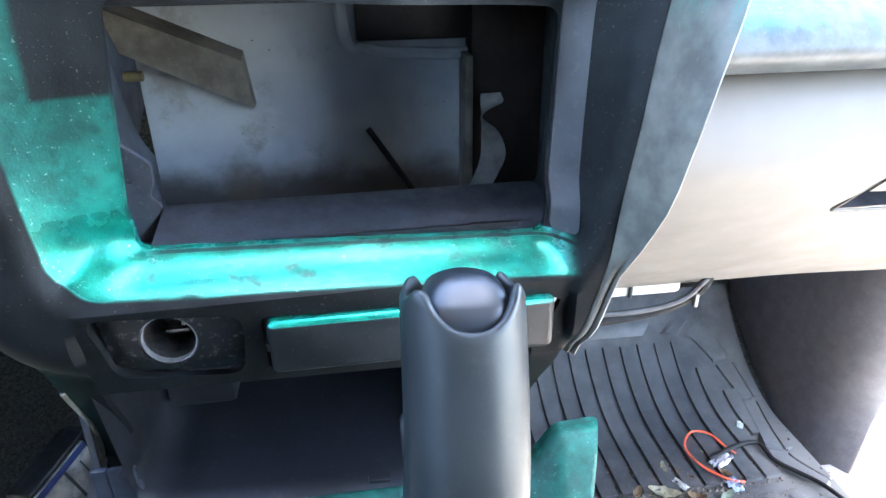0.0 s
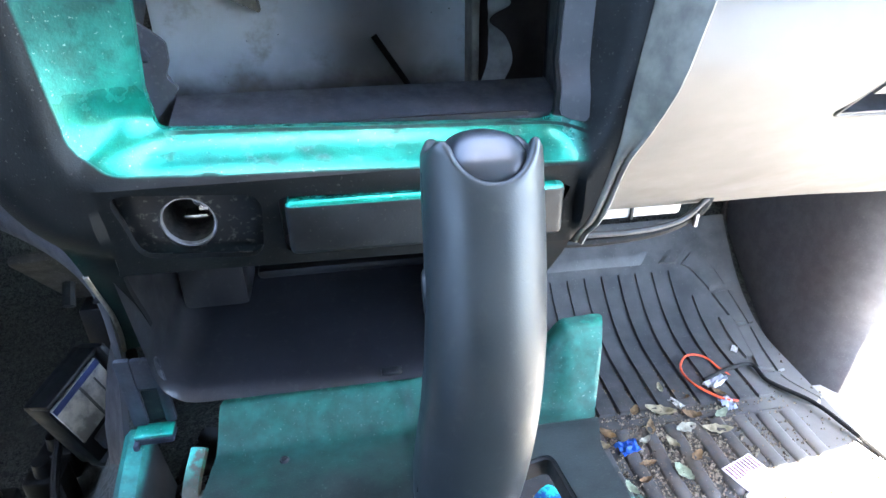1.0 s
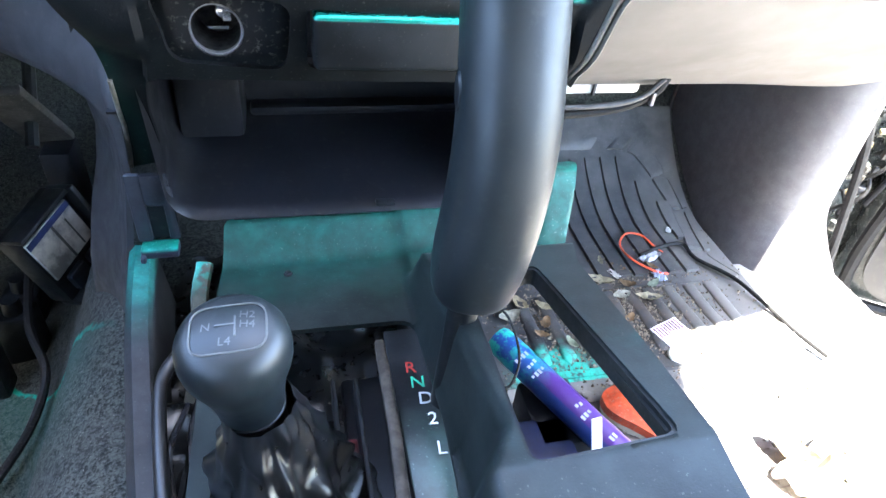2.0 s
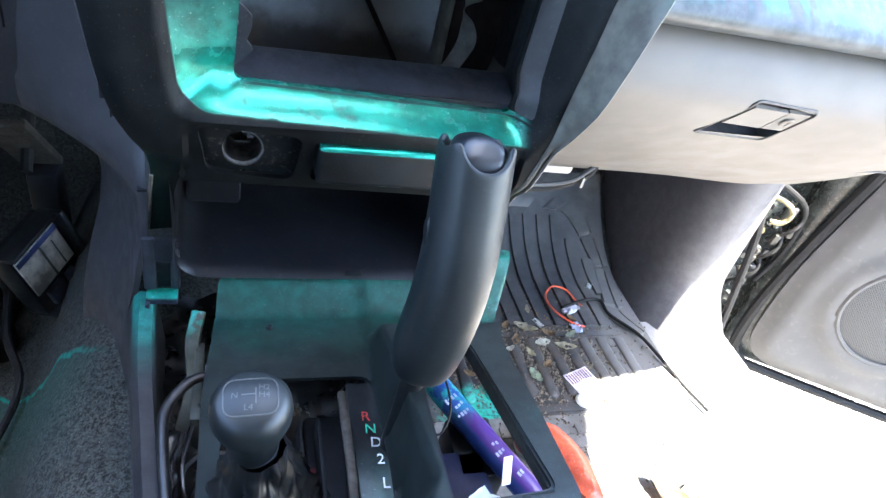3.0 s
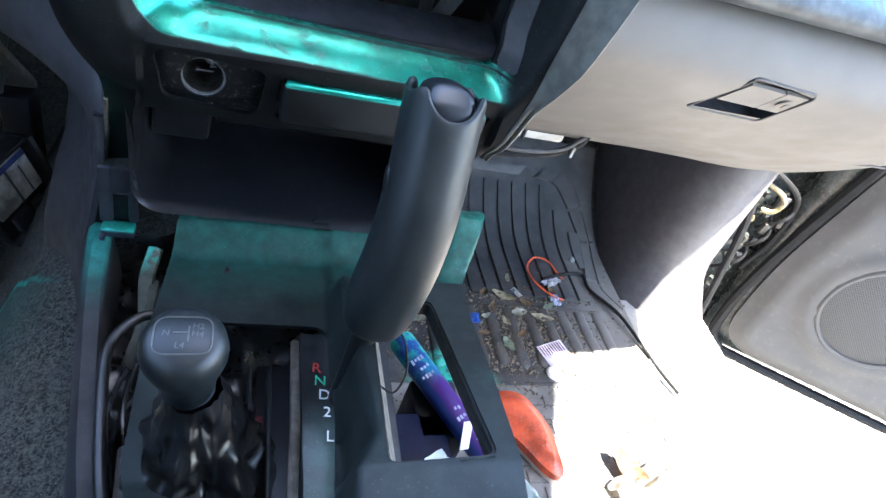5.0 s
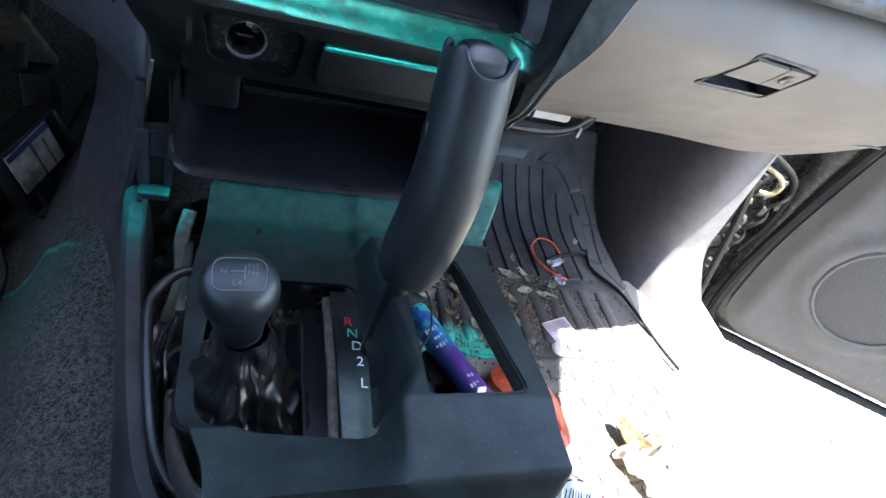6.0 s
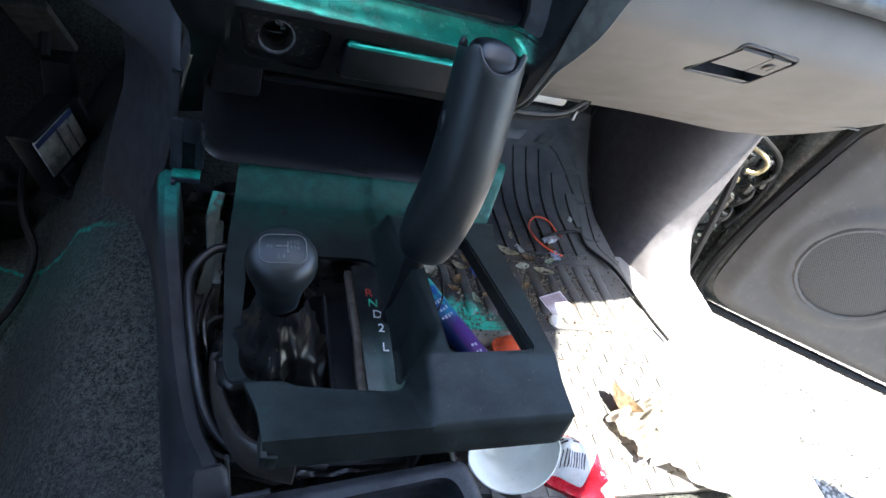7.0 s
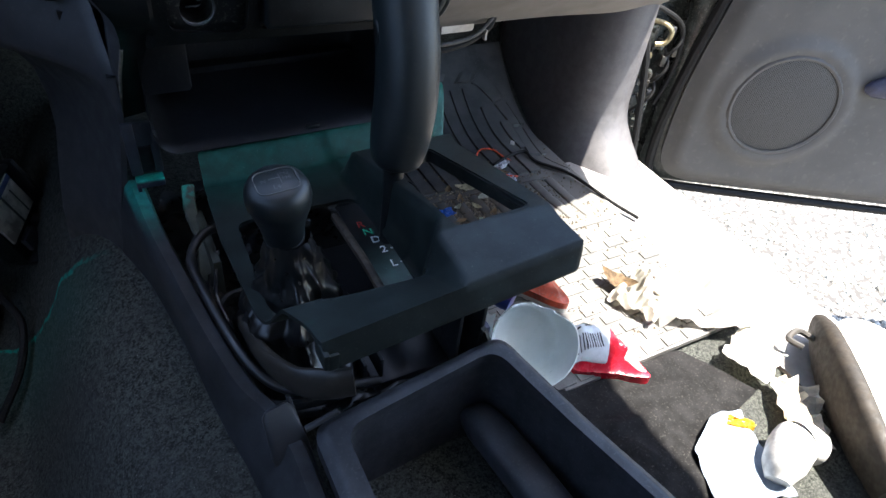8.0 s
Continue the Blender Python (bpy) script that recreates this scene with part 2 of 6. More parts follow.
def sweep(rows, sides=20, square=2.0, side=(1, 0, 0), caps=True):
    """A body along rows (x, y, z, half width, half depth): rings of a superellipse, width along side."""
    bm = bmesh.new()
    pts = [Vector(r[:3]) for r in rows]
    rings = []
    for i, r in enumerate(rows):
        t = (pts[min(i + 1, len(pts) - 1)] - pts[max(i - 1, 0)]).normalized()
        s = Vector(side) - t * t.dot(Vector(side))
        s.normalize()
        q = t.cross(s)
        ring = []
        for k in range(sides):
            c, d = math.cos(2 * math.pi * k / sides), math.sin(2 * math.pi * k / sides)
            c, d = math.copysign(abs(c) ** (2 / square), c), math.copysign(abs(d) ** (2 / square), d)
            ring.append(bm.verts.new(pts[i] + s * (c * r[3]) + q * (d * r[4])))
        rings.append(ring)
    for a, b in zip(rings, rings[1:]):
        for k in range(sides):
            bm.faces.new((a[k], a[(k + 1) % sides], b[(k + 1) % sides], b[k]))
    if caps:
        bm.faces.new(rings[0][::-1])
        bm.faces.new(rings[-1])
    return bm


def tube(pts, r, n=24, sides=8):
    rows = [(*p, r, r) for p in spline(pts, n)]
    d = Vector(rows[-1][:3]) - Vector(rows[0][:3])
    side = (0, 0, 1) if abs(d.z) < 0.7 * d.length else (1, 0, 0)
    # a side vector that no tangent runs along keeps the rings from collapsing
    return sweep(rows, sides, 2.0, (0.31, 0.23, 0.92) if side[2] else (0.92, 0.31, 0.23))


def lathe(profile, m=None, n=28):
    """Turns (radius, height) round z."""
    bm = bmesh.new()
    rings = []
    for r, z in profile:
        if r < 1e-6:
            rings.append([bm.verts.new((0, 0, z))])
        else:
            rings.append([bm.verts.new((r * math.cos(2 * math.pi * k / n), r * math.sin(2 * math.pi * k / n), z)) for k in range(n)])
    for a, b in zip(rings, rings[1:]):
        for k in range(n):
            j = (k + 1) % n
            v = [a[k % len(a)], a[j % len(a)], b[j % len(b)], b[k % len(b)]]
            u = []
            for w in v:
                if w not in u:
                    u.append(w)
            if len(u) > 2:
                bm.faces.new(u)
    if m:
        bmesh.ops.transform(bm, matrix=m, verts=bm.verts)
    return bm


def inside(p, poly):
    c = False
    for (x0, y0), (x1, y1) in zip(poly, poly[1:] + poly[:1]):
        if (y0 > p[1]) != (y1 > p[1]) and p[0] < (x1 - x0) * (p[1] - y0) / (y1 - y0) + x0:
            c = not c
    return c


def nearest(p, poly, closed=True):
    best, at = 1e9, p
    ends = list(zip(poly, poly[1:] + poly[:1])) if closed else list(zip(poly, poly[1:]))
    for (x0, y0), (x1, y1) in ends:
        dx, dy = x1 - x0, y1 - y0
        f = max(0, min(1, ((p[0] - x0) * dx + (p[1] - y0) * dy) / (dx * dx + dy * dy + 1e-12)))
        q = (x0 + f * dx, y0 + f * dy)
        d = math.hypot(p[0] - q[0], p[1] - q[1])
        if d < best:
            best, at = d, q
    return best, at


def rounded(poly, r, n=4):
    """The polygon with its corners rounded by about r."""
    out = []
    k = len(poly)
    for i in range(k):
        p, a, b = Vector(poly[i]), Vector(poly[i - 1]), Vector(poly[(i + 1) % k])
        da, db = a - p, b - p
        ra, rb = min(r, da.length * 0.45), min(r, db.length * 0.45)
        s, e = p + da.normalized() * ra, p + db.normalized() * rb
        for j in range(n + 1):
            f = j / n
            q = s * (1 - f) ** 2 + p * (2 * f * (1 - f)) + e * f * f
            out.append((q.x, q.y))
    return out


def sheet(outline, holes, cell, surf, thick, towards):
    """A moulded plate: a fine grid over outline less holes, lifted by surf(u, v), with a thickness along the vector towards."""
    us, vs = [p[0] for p in outline], [p[1] for p in outline]
    u0, v0 = min(us) - cell, min(vs) - cell
    nu, nv = int((max(us) - u0) / cell) + 2, int((max(vs) - v0) / cell) + 2
    bm = bmesh.new()
    keep = {}
    loops = [outline, *holes]

    def vert(i, j):
        if (i, j) not in keep:
            p = (u0 + i * cell, v0 + j * cell)
            keep[i, j] = [bm.verts.new((p[0], p[1], 0)), p]
        return keep[i, j][0]

    for i in range(nu):
        for j in range(nv):
            c = (u0 + (i + 0.5) * cell, v0 + (j + 0.5) * cell)
            if inside(c, outline) and not any(inside(c, h) for h in holes):
                bm.faces.new((vert(i, j), vert(i + 1, j), vert(i + 1, j + 1), vert(i, j + 1)))
    for v, p in keep.values():
        q = p
        if any(e.is_boundary for e in v.link_edges):
            q = min((nearest(p, lp) for lp in loops), key=lambda r: r[0])[1]
        v.co = surf(*q)
    back = {v: bm.verts.new(v.co + Vector(towards) * thick) for v in list(bm.verts)}
    edges = [e for e in bm.edges if e.is_boundary]
    for f in list(bm.faces):
        bm.faces.new([back[v] for v in reversed(f.verts)])
    for e in edges:
        a, b = e.verts
        bm.faces.new((a, b, back[b], back[a]))
    return bm


def extrude_x(profile, x0, x1, thick=0.0, closed=False, shift=None, n=1):
    """A profile of (y, z) drawn out along x from x0 to x1; shift(x) moves it by (dy, dz)."""
    bm = bmesh.new()
    rows = []
    for i in range(n + 1):
        x = x0 + (x1 - x0) * i / n
        dy, dz = shift(x) if shift else (0, 0)
        rows.append([bm.verts.new((x, y + dy, z + dz)) for y, z in profile])
    k = len(profile)
    for a, b in zip(rows, rows[1:]):
        for j in range(k if closed else k - 1):
            bm.faces.new((a[j], a[(j + 1) % k], b[(j + 1) % k], b[j]))
    if closed:
        bm.faces.new(rows[0])
        bm.faces.new(rows[-1][::-1])
    elif thick:
        bmesh.ops.recalc_face_normals(bm, faces=bm.faces[:])
        bmesh.ops.solidify(bm, geom=bm.faces[:], thickness=thick)
    return bm


def prism(poly, z0, z1, m=None):
    """A flat polygon with a thickness."""
    bm = bmesh.new()
    lo, hi = [bm.verts.new((x, y, z0)) for x, y in poly], [bm.verts.new((x, y, z1)) for x, y in poly]
    bm.faces.new(lo[::-1])
    bm.faces.new(hi)
    for i in range(len(poly)):
        j = (i + 1) % len(poly)
        bm.faces.new((lo[i], lo[j], hi[j], hi[i]))
    if m:
        bmesh.ops.transform(bm, matrix=m, verts=bm.verts)
    return bm


def smooth01(f):
    f = max(0.0, min(1.0, f))
    return f * f * (3 - 2 * f)


# ---- the setting ----
whole("ground", box(-40, -40, -0.70, 60, 60, -0.52), M_GROUND, "sunlit pale gravel ground outside the open door", "ground", kind="structure", smooth=0)
whole("floor", box(-0.75, -0.75, -0.06, 0.60, 0.70, -0.012), M_CARPET, "dark grey carpeted car floor strewn with litter", "floor", kind="structure", smooth=0)
toe = [(0.68, -0.012), (0.76, 0.025), (0.84, 0.08), (0.90, 0.20), (0.92, 0.42), (0.92, 0.60)]
whole("wall_front", extrude_x(toe + [(0.96, 0.60), (0.96, -0.06), (0.68, -0.06)], -0.75, 0.60, closed=True), M_CARPET, "dark carpeted toe board and firewall of the footwells", "wall", kind="structure", smooth=30)
# roof is out of view; its outline is cut to place the sun's edges
ROOF_SHADE = [(-0.78, -1.2), (0.632, -1.2), (0.632, 0.06), (0.700, 0.25), (0.700, 0.50), (0.29, 0.50), (0.29, 0.26), (-0.78, 0.26)]
whole("ceiling", prism(ROOF_SHADE, 1.10, 1.15), M_ROOF, "unseen grey headliner, outline cut to shape the sun", "ceiling", kind="structure", smooth=0)
whole("wall_left", join(box(-0.80, -1.2, -0.1, -0.75, 0.96, 0.66), box(-0.80, -1.2, 0.66, -0.75, -0.9, 1.12), box(-0.80, -0.35, 0.66, -0.75, -0.25, 1.12)), M_TRIM, "closed dark grey driver door and window posts", "wall", kind="structure", smooth=0)
whole("wall_back", box(-0.80, -1.25, -0.1, 0.74, -1.2, 1.12), M_TRIM, "dark trim at the back of the cabin", "wall", kind="structure", smooth=0)
whole("wall_right", join(box(0.66, -1.2, -0.1, 0.71, -0.62, 0.66), box(0.66, -0.72, 0.66, 0.71, -0.62, 1.12)), M_TRIM, "rear door trim and pillar", "wall", kind="structure", smooth=0)
whole("wall_dash", extrude_x([(0.435, 0.600), (0.47, 0.66), (0.96, 0.70), (0.96, 0.60), (0.62, 0.42), (0.51, 0.355), (0.478, 0.349), (0.460, 0.357), (0.449, 0.395)], -0.75, -0.168, closed=True), M_TRIM, "dark grey driver side dashboard with knee panel", "dashboard", kind="structure", smooth=40)

# added out of view to keep sun off the driver's floor
whole("dash_light_block", extrude_x([(0.372, 0.612), (0.40, 0.655), (0.96, 0.70), (0.96, 0.66), (0.45, 0.64), (0.42, 0.605)], -0.20, 0.152, closed=True), M_TRIM, "unseen dark dashboard top over the centre panel, added to block light", "dashboard", kind="structure", smooth=0)

HUMP = [tuple(p) for p in spline([(0.056, -0.02), (0.054, 0.14), (0.04, 0.178), (-0.05, 0.19), (-0.105, 0.212), (-0.160, 0.206), (-0.190, 0.188), (-0.217, 0.150), (-0.246, 0.085), (-0.272, 0.028), (-0.300, 0.0), (-0.36, -0.008), (-0.46, -0.02)], 60)]
bm = bmesh.new()
rows = []
for i in range(25):
    y = -0.60 + 1.32 * i / 24
    drop = 0.05 * smooth01((y - 0.30) / 0.5)
    rows.append([bm.verts.new((x - 0.10 * max(0, y - 0.40) * (x < -0.10), y, z - drop * smooth01(z / 0.1))) for x, z in HUMP])
for a, b in zip(rows, rows[1:]):
    for j in range(60):
        bm.faces.new((a[j], a[j + 1], b[j + 1], b[j]))
whole("floor_tunnel", bm, M_TUNNEL, "dark grey carpet over the tunnel, misted with green paint", "carpet", kind="structure", smooth=60)

# ---- centre stack ----
stack = thing("center_stack", "black plastic dashboard centre panel, radio removed, partly sprayed green", "dashboard panel", at=(0, 0.4, 0.3))
CREASE = [tuple(p) for p in spline([(-0.140, 0.62), (-0.130, 0.53), (-0.126, 0.486), (-0.121, 0.448), (-0.110, 0.4370), (-0.06, 0.4350), (0.0, 0.4335), (0.088, 0.4305), (0.103, 0.434), (0.1150, 0.471), (0.1280, 0.536), (0.149, 0.62)], 60)]
OPENING = rounded([(-0.0850, 0.5510), (-0.0910, 0.4485), (0.0915, 0.4425), (0.0985, 0.5405)], 0.006)
S_OUT = [tuple(p) for p in spline([(-0.190, 0.62), (-0.174, 0.52), (-0.160, 0.445), (-0.149, 0.419), (-0.1405, 0.4035), (-0.1335, 0.385), (-0.1325, 0.362), (-0.1345, 0.344), (-0.1370, 0.324)], 24)]
S_OUT += [(-0.1195, 0.327)] + rounded([(-0.1195, 0.330), (-0.117, 0.388), (0.084, 0.386), (0.080, 0.34)], 0.006)[5:15]
S_OUT += [(0.080, 0.335), (0.090, 0.335)] + [tuple(p) for p in spline([(0.0945, 0.356), (0.0995, 0.375), (0.1035, 0.396), (0.1095, 0.4175), (0.1145, 0.438), (0.1190, 0.466), (0.1255, 0.50), (0.1325, 0.540), (0.1530, 0.62)], 24)]
LIGHTER = rounded([(-0.111, 0.4290), (-0.047, 0.4250), (-0.050, 0.392), (-0.105, 0.396)], 0.008)
COIN = rounded([(-0.040, 0.4230), (0.096, 0.4185), (0.086, 0.3915), (-0.040, 0.3935)], 0.004)


def bowed(p, s=1.0):
    """The panel bows towards the cabin on the driver's side."""
    k = BOW * s * max(0.0, min(1.0, (0.09 - p[0]) / 0.19)) * smooth01((p[2] - 0.36) / 0.05)
    return Vector((p[0] * (1 - k), p[1] - (p[1] - 0.077) * k, p[2] + (0.553 - p[2]) * k))


def bow(bm, s=1.0):
    for v in bm.verts:
        v.co = bowed(v.co, s)
    return bm


def stack_face(u, v):
    d, _ = nearest((u, v), CREASE, closed=False)
    lean = max(0, v - 0.44) * 0.12
    if inside((u, v), CREASE):
        dl = nearest((u, v), OPENING)[0]
        f = d / (d + dl + 1e-6)
        low = smooth01((0.470 - v) / 0.015)
        depth = (0.014 + 0.016 * smooth01((u - 0.02) / 0.06)) * (1 - low) + 0.022 * low
        y = 0.328 + depth * (1 - (1 - f) ** 1.6) + lean
    else:
        y = 0.325 + lean + 0.003 * (1 - smooth01(d / 0.004)) + min(0.013, 26.0 * max(0, d - 0.022) ** 2) + 0.024 * smooth01((0.392 - v) / 0.065)
        if 0.386 <= v < 0.43 and -0.118 < u < 0.10:
            y = 0.327 + 0.004 * smooth01((0.428 - v) / 0.02)
    return bowed((u, y, v))


part("bezel", sheet(S_OUT, [OPENING, LIGHTER, COIN], 0.003, stack_face, 0.004, (0, 1, 0)), M_BEZEL, stack)
bm = bmesh.new()
rows = []
for u, v in S_OUT[:25]:
    f = stack_face(u, v)
    rows.append([bm.verts.new(f + Vector(p)) for p in ((0, 0.002, 0), (-0.004, 0.012, 0), (-0.004, 0.05, 0), (-0.002, 0.24, 0.0))])
for a, b in zip(rows, rows[1:]):
    for j in range(3):
        bm.faces.new((a[j], a[j + 1], b[j + 1], b[j]))
bmesh.ops.recalc_face_normals(bm, faces=bm.faces[:])
bmesh.ops.solidify(bm, geom=bm.faces[:], thickness=0.003)
part("cheek", bm, M_TRIM, stack)
# grey dash roll that stands proud along the panel's outer edge
ROLL = ((0.335, 0.0945, 0.342), (0.356, 0.0985, 0.338), (0.395, 0.1085, 0.331), (0.4267, 0.1175, 0.323), (0.45, 0.1250, 0.313), (0.47, 0.1300, 0.306), (0.50, 0.1345, 0.302), (0.54, 0.1425, 0.301), (0.62, 0.1640, 0.312))
bm = bmesh.new()
rows = []
for u, v in [p for p in S_OUT[-25:] if p[1] > 0.378]:
    f = stack_face(u, v)
    xc = max(u + 0.0025, float(np.interp(v, [r[0] for r in ROLL], [r[1] for r in ROLL])))
    yc = min(f.y - 0.003, float(np.interp(v, [r[0] for r in ROLL], [r[2] for r in ROLL])))
    rows.append([bm.verts.new(p) for p in ((u - 0.0004, f.y + 0.003, v), (u + 0.0006, f.y - 0.0008, v), (u * 0.55 + xc * 0.45, f.y * 0.45 + yc * 0.55, v), (u * 0.2 + xc * 0.8, yc + 0.003, v), (xc, yc, v), (xc + 0.0012, yc + 0.0008, v), (xc + 0.0022, yc + 0.004, v), (xc + 0.005, yc + 0.014, v), (xc + 0.012, yc + 0.04, v), (xc + 0.020, yc + 0.20, v))])
for a, b in zip(rows, rows[1:]):
    for j in range(9):
        bm.faces.new((a[j], a[j + 1], b[j + 1], b[j]))
part("dash_roll", bm, sprayed("roll_grey", lambda m: m.math("MULTIPLY", m.ramp(m.axis(2), 0.525, 0.565, 0.0, 0.4), m.ramp(m.noise(35, 3, stretch=(2, 2, 0.6)), 0.42, 0.62)), (0.125, 0.120, 0.102), 0.45, spec=0.4), stack, "grey rounded dash edge with a trace of green", 70)

# radio cavity: sill, frames and steel back
part("radio_sill", bow(extrude_x([(0.362, 0.4390), (0.364, 0.4425), (0.367, 0.4430), (0.398, 0.4500), (0.404, 0.4480), (0.404, 0.4300), (0.366, 0.430), (0.362, 0.434)], -0.090, 0.101, closed=True, n=12)), M_SLATE, stack)
FLANGE = rounded([(0.0935, 0.4450), (0.1002, 0.5500), (0.1125, 0.5500), (0.1035, 0.4450)], 0.003)
part("opening_flange", sheet(FLANGE, [], 0.003, lambda u, v: stack_face(u, v) + Vector((0, -0.0016 + 0.001 * smooth01((u - 0.103) / 0.008), 0)), 0.002, (0, 1, 0)), M_TRIM, stack, "slate plastic flange beside the opening")
part("sill_gap", bow(extrude_x([(0.350, 0.4375), (0.361, 0.4365), (0.361, 0.4290), (0.350, 0.4290)], -0.090, 0.101, closed=True, n=12)), M_CUBBY, stack)
LUG = rounded([(-0.0960, 0.5020), (-0.0870, 0.4985), (-0.0790, 0.4925), (-0.0749, 0.4885), (-0.0752, 0.4810), (-0.0777, 0.4750), (-0.0735, 0.4700), (-0.0860, 0.4560), (-0.0960, 0.4560)], 0.0015)
part("screw_lug", sheet(LUG, [[(-0.0842 + 0.0026 * math.cos(k * math.pi / 6), 0.4840 + 0.0030 * math.sin(k * math.pi / 6)) for k in range(12)]], 0.001, lambda u, v: Vector((u, 0.3400, v)), 0.0025, (0, 1, 0)), M_SLATE, stack, "slate screw lug with a hole")
part("radio_post", box(0.104, 0.368, 0.432, 0.128, 0.41, 0.61, 0.003), M_BLACK, stack)
part("radio_post", box(-0.122, 0.395, 0.43, -0.108, 0.41, 0.61, 0.003), M_CUBBY, stack)
part("radio_header", box(-0.11, 0.362, 0.545, 0.112, 0.40, 0.61, 0.003), M_SLATE, stack)
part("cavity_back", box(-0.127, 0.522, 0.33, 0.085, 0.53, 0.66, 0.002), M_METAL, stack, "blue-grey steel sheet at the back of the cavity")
for b in (box(-0.165, 0.40, 0.40, -0.158, 0.53, 0.66), box(0.134, 0.40, 0.42, 0.141, 0.53, 0.66), box(-0.16, 0.40, 0.652, 0.12, 0.53, 0.66), box(-0.16, 0.40, 0.385, 0.12, 0.53, 0.392)):
    part("cavity_wall", b, M_BLACK, stack)
M_RUST = plain("dull_bracket", (0.120, 0.112, 0.096), 0.6, vary=0.35, scale=40, dust=0.2)
bk = bmesh.new()
vs = [bk.verts.new(p) for p in ((-0.136, 0.500, 0.534), (-0.060, 0.508, 0.500), (-0.056, 0.508, 0.470), (-0.128, 0.500, 0.508), (-0.136, 0.522, 0.538), (-0.060, 0.522, 0.504), (-0.056, 0.522, 0.470), (-0.128, 0.522, 0.508))]
for f in ((0, 1, 2, 3), (4, 5, 1, 0), (1, 5, 6, 2), (3, 2, 6, 7), (0, 3, 7, 4), (4, 7, 6, 5)):
    bk.faces.new([vs[i] for i in f])
part("bracket", bk, M_RUST, stack, "brownish steel bracket", 20)
part("bracket_bolt", join(lathe([(0.0, 0.0), (0.0028, 0.0), (0.0028, 0.010), (0.0, 0.010)], Matrix.Translation((-0.118, 0.468, 0.5)) @ Matrix.Rotation(radians(90), 4, "Y"), 10)), plain("brass_bolt", (0.35, 0.30, 0.18), 0.4, metal=0.8), stack)
part("duct_hole", box(0.012, 0.514, 0.508, 0.100, 0.522, 0.64, 0.002), M_CUBBY, stack)
part("duct_lip", tube([(0.004, 0.519, 0.62), (0.004, 0.519, 0.515), (0.022, 0.519, 0.503), (0.06, 0.519, 0.499), (0.104, 0.519, 0.498)], 0.004, 30), M_METAL, stack)
part("side_plate", box(0.080, 0.496, 0.39, 0.085, 0.522, 0.50, 0.001), M_RUST, stack)
part("mount_tab", join(prism(rounded([(-0.105, 0.436), (-0.0860, 0.436), (-0.0870, 0.462), (-0.0935, 0.470), (-0.0990, 0.484), (-0.105, 0.488)], 0.003), -0.388, -0.384, Matrix.Rotation(radians(90), 4, "X")), box(-0.1085, 0.384, 0.474, -0.1040, 0.40, 0.56, 0.001)), M_SLATE, stack)
part("mount_hole", lathe([(0.0, 0.0045), (0.0026, 0.0045), (0.0026, 0.0)], Matrix.Translation((-0.0975, 0.3838, 0.4625)) @ Matrix.Rotation(radians(90), 4, "X"), 14), M_CUBBY, stack)
part("shadow_slot", bow(extrude_x([(0.3555, 0.4440), (0.3580, 0.4440), (0.3580, 0.4462), (0.3555, 0.4462)], -0.068, 0.080, closed=True, n=10)), M_CUBBY, stack)

whole("black_rod", sweep([(0.016, 0.512, 0.452, 0.0022, 0.0022), (0.047, 0.508, 0.404, 0.0022, 0.0022)], 10), M_BLACK, "thin black plastic rod leaning in the radio cavity", "rod")
bm = bmesh.new()
rows = []
for x, y, z, w, tw in spline([(0.0925, 0.478, 0.4800, 0.0065, 0.1), (0.0930, 0.477, 0.4735, 0.0075, 0.2), (0.0865, 0.476, 0.4655, 0.0022, 1.1), (0.0915, 0.474, 0.4560, 0.0065, 0.4), (0.0940, 0.473, 0.4420, 0.0085, 0.1), (0.0890, 0.471, 0.4290, 0.0075, -0.2), (0.0770, 0.468, 0.4080, 0.0070, -0.4)], 30):
    rows.append([bm.verts.new((x + s * w * math.cos(tw), y + s * w * math.sin(tw), z)) for s in (-1, 0, 1)])
for a, b in zip(rows, rows[1:]):
    for j in range(2):
        bm.faces.new((a[j], a[j + 1], b[j + 1], b[j]))
bmesh.ops.solidify(bm, geom=bm.faces[:], thickness=0.0012)
whole("cloth_strip", bm, plain("grey_cloth", (0.36, 0.36, 0.36), 0.8, vary=0.2, scale=90), "twisted pale grey cloth strip in the radio cavity", "cloth strip", smooth=60)

part("side_duct", box(0.085, 0.505, 0.40, 0.134, 0.53, 0.65, 0.002), plain("brown_dark", (0.022, 0.014, 0.012), 0.6), stack)

# lighter plate, socket and coin tray
part("lighter_plate", bow(sheet(rounded([(-0.112, 0.4300), (-0.046, 0.4260), (-0.049, 0.391), (-0.106, 0.395)], 0.008), [[(-0.0820 + 0.0128 * math.cos(i * 0.3142), 0.4090 + 0.0128 * math.sin(i * 0.3142)) for i in range(20)]], 0.0025, lambda u, v: Vector((u, 0.3370 + 0.0012 * smooth01((0.0035 - nearest((u, v), LIGHTER)[0]) / 0.003), v)), 0.002, (0, 1, 0)), 0.8), plain("scuffed_plate", (0.011, 0.012, 0.013), 0.36, scale=38, dust=0.35, spec=0.4), stack, "scuffed black plate with scratches")
LM = Matrix.Translation((-0.0778, 0.3275, 0.4168)) @ Matrix.Rotation(radians(90), 4, "X")
part("lighter_ring", lathe([(0.0108, 0.0005), (0.0108, 0.0026), (0.0110, 0.0034), (0.0116, 0.0034), (0.0119, 0.002), (0.0135, 0.0008), (0.0139, -0.002)], LM, 40), plain("dull_silver", (0.34, 0.35, 0.36), 0.35, metal=0.5, vary=0.15, scale=200), stack, "dull silver lighter socket ring")
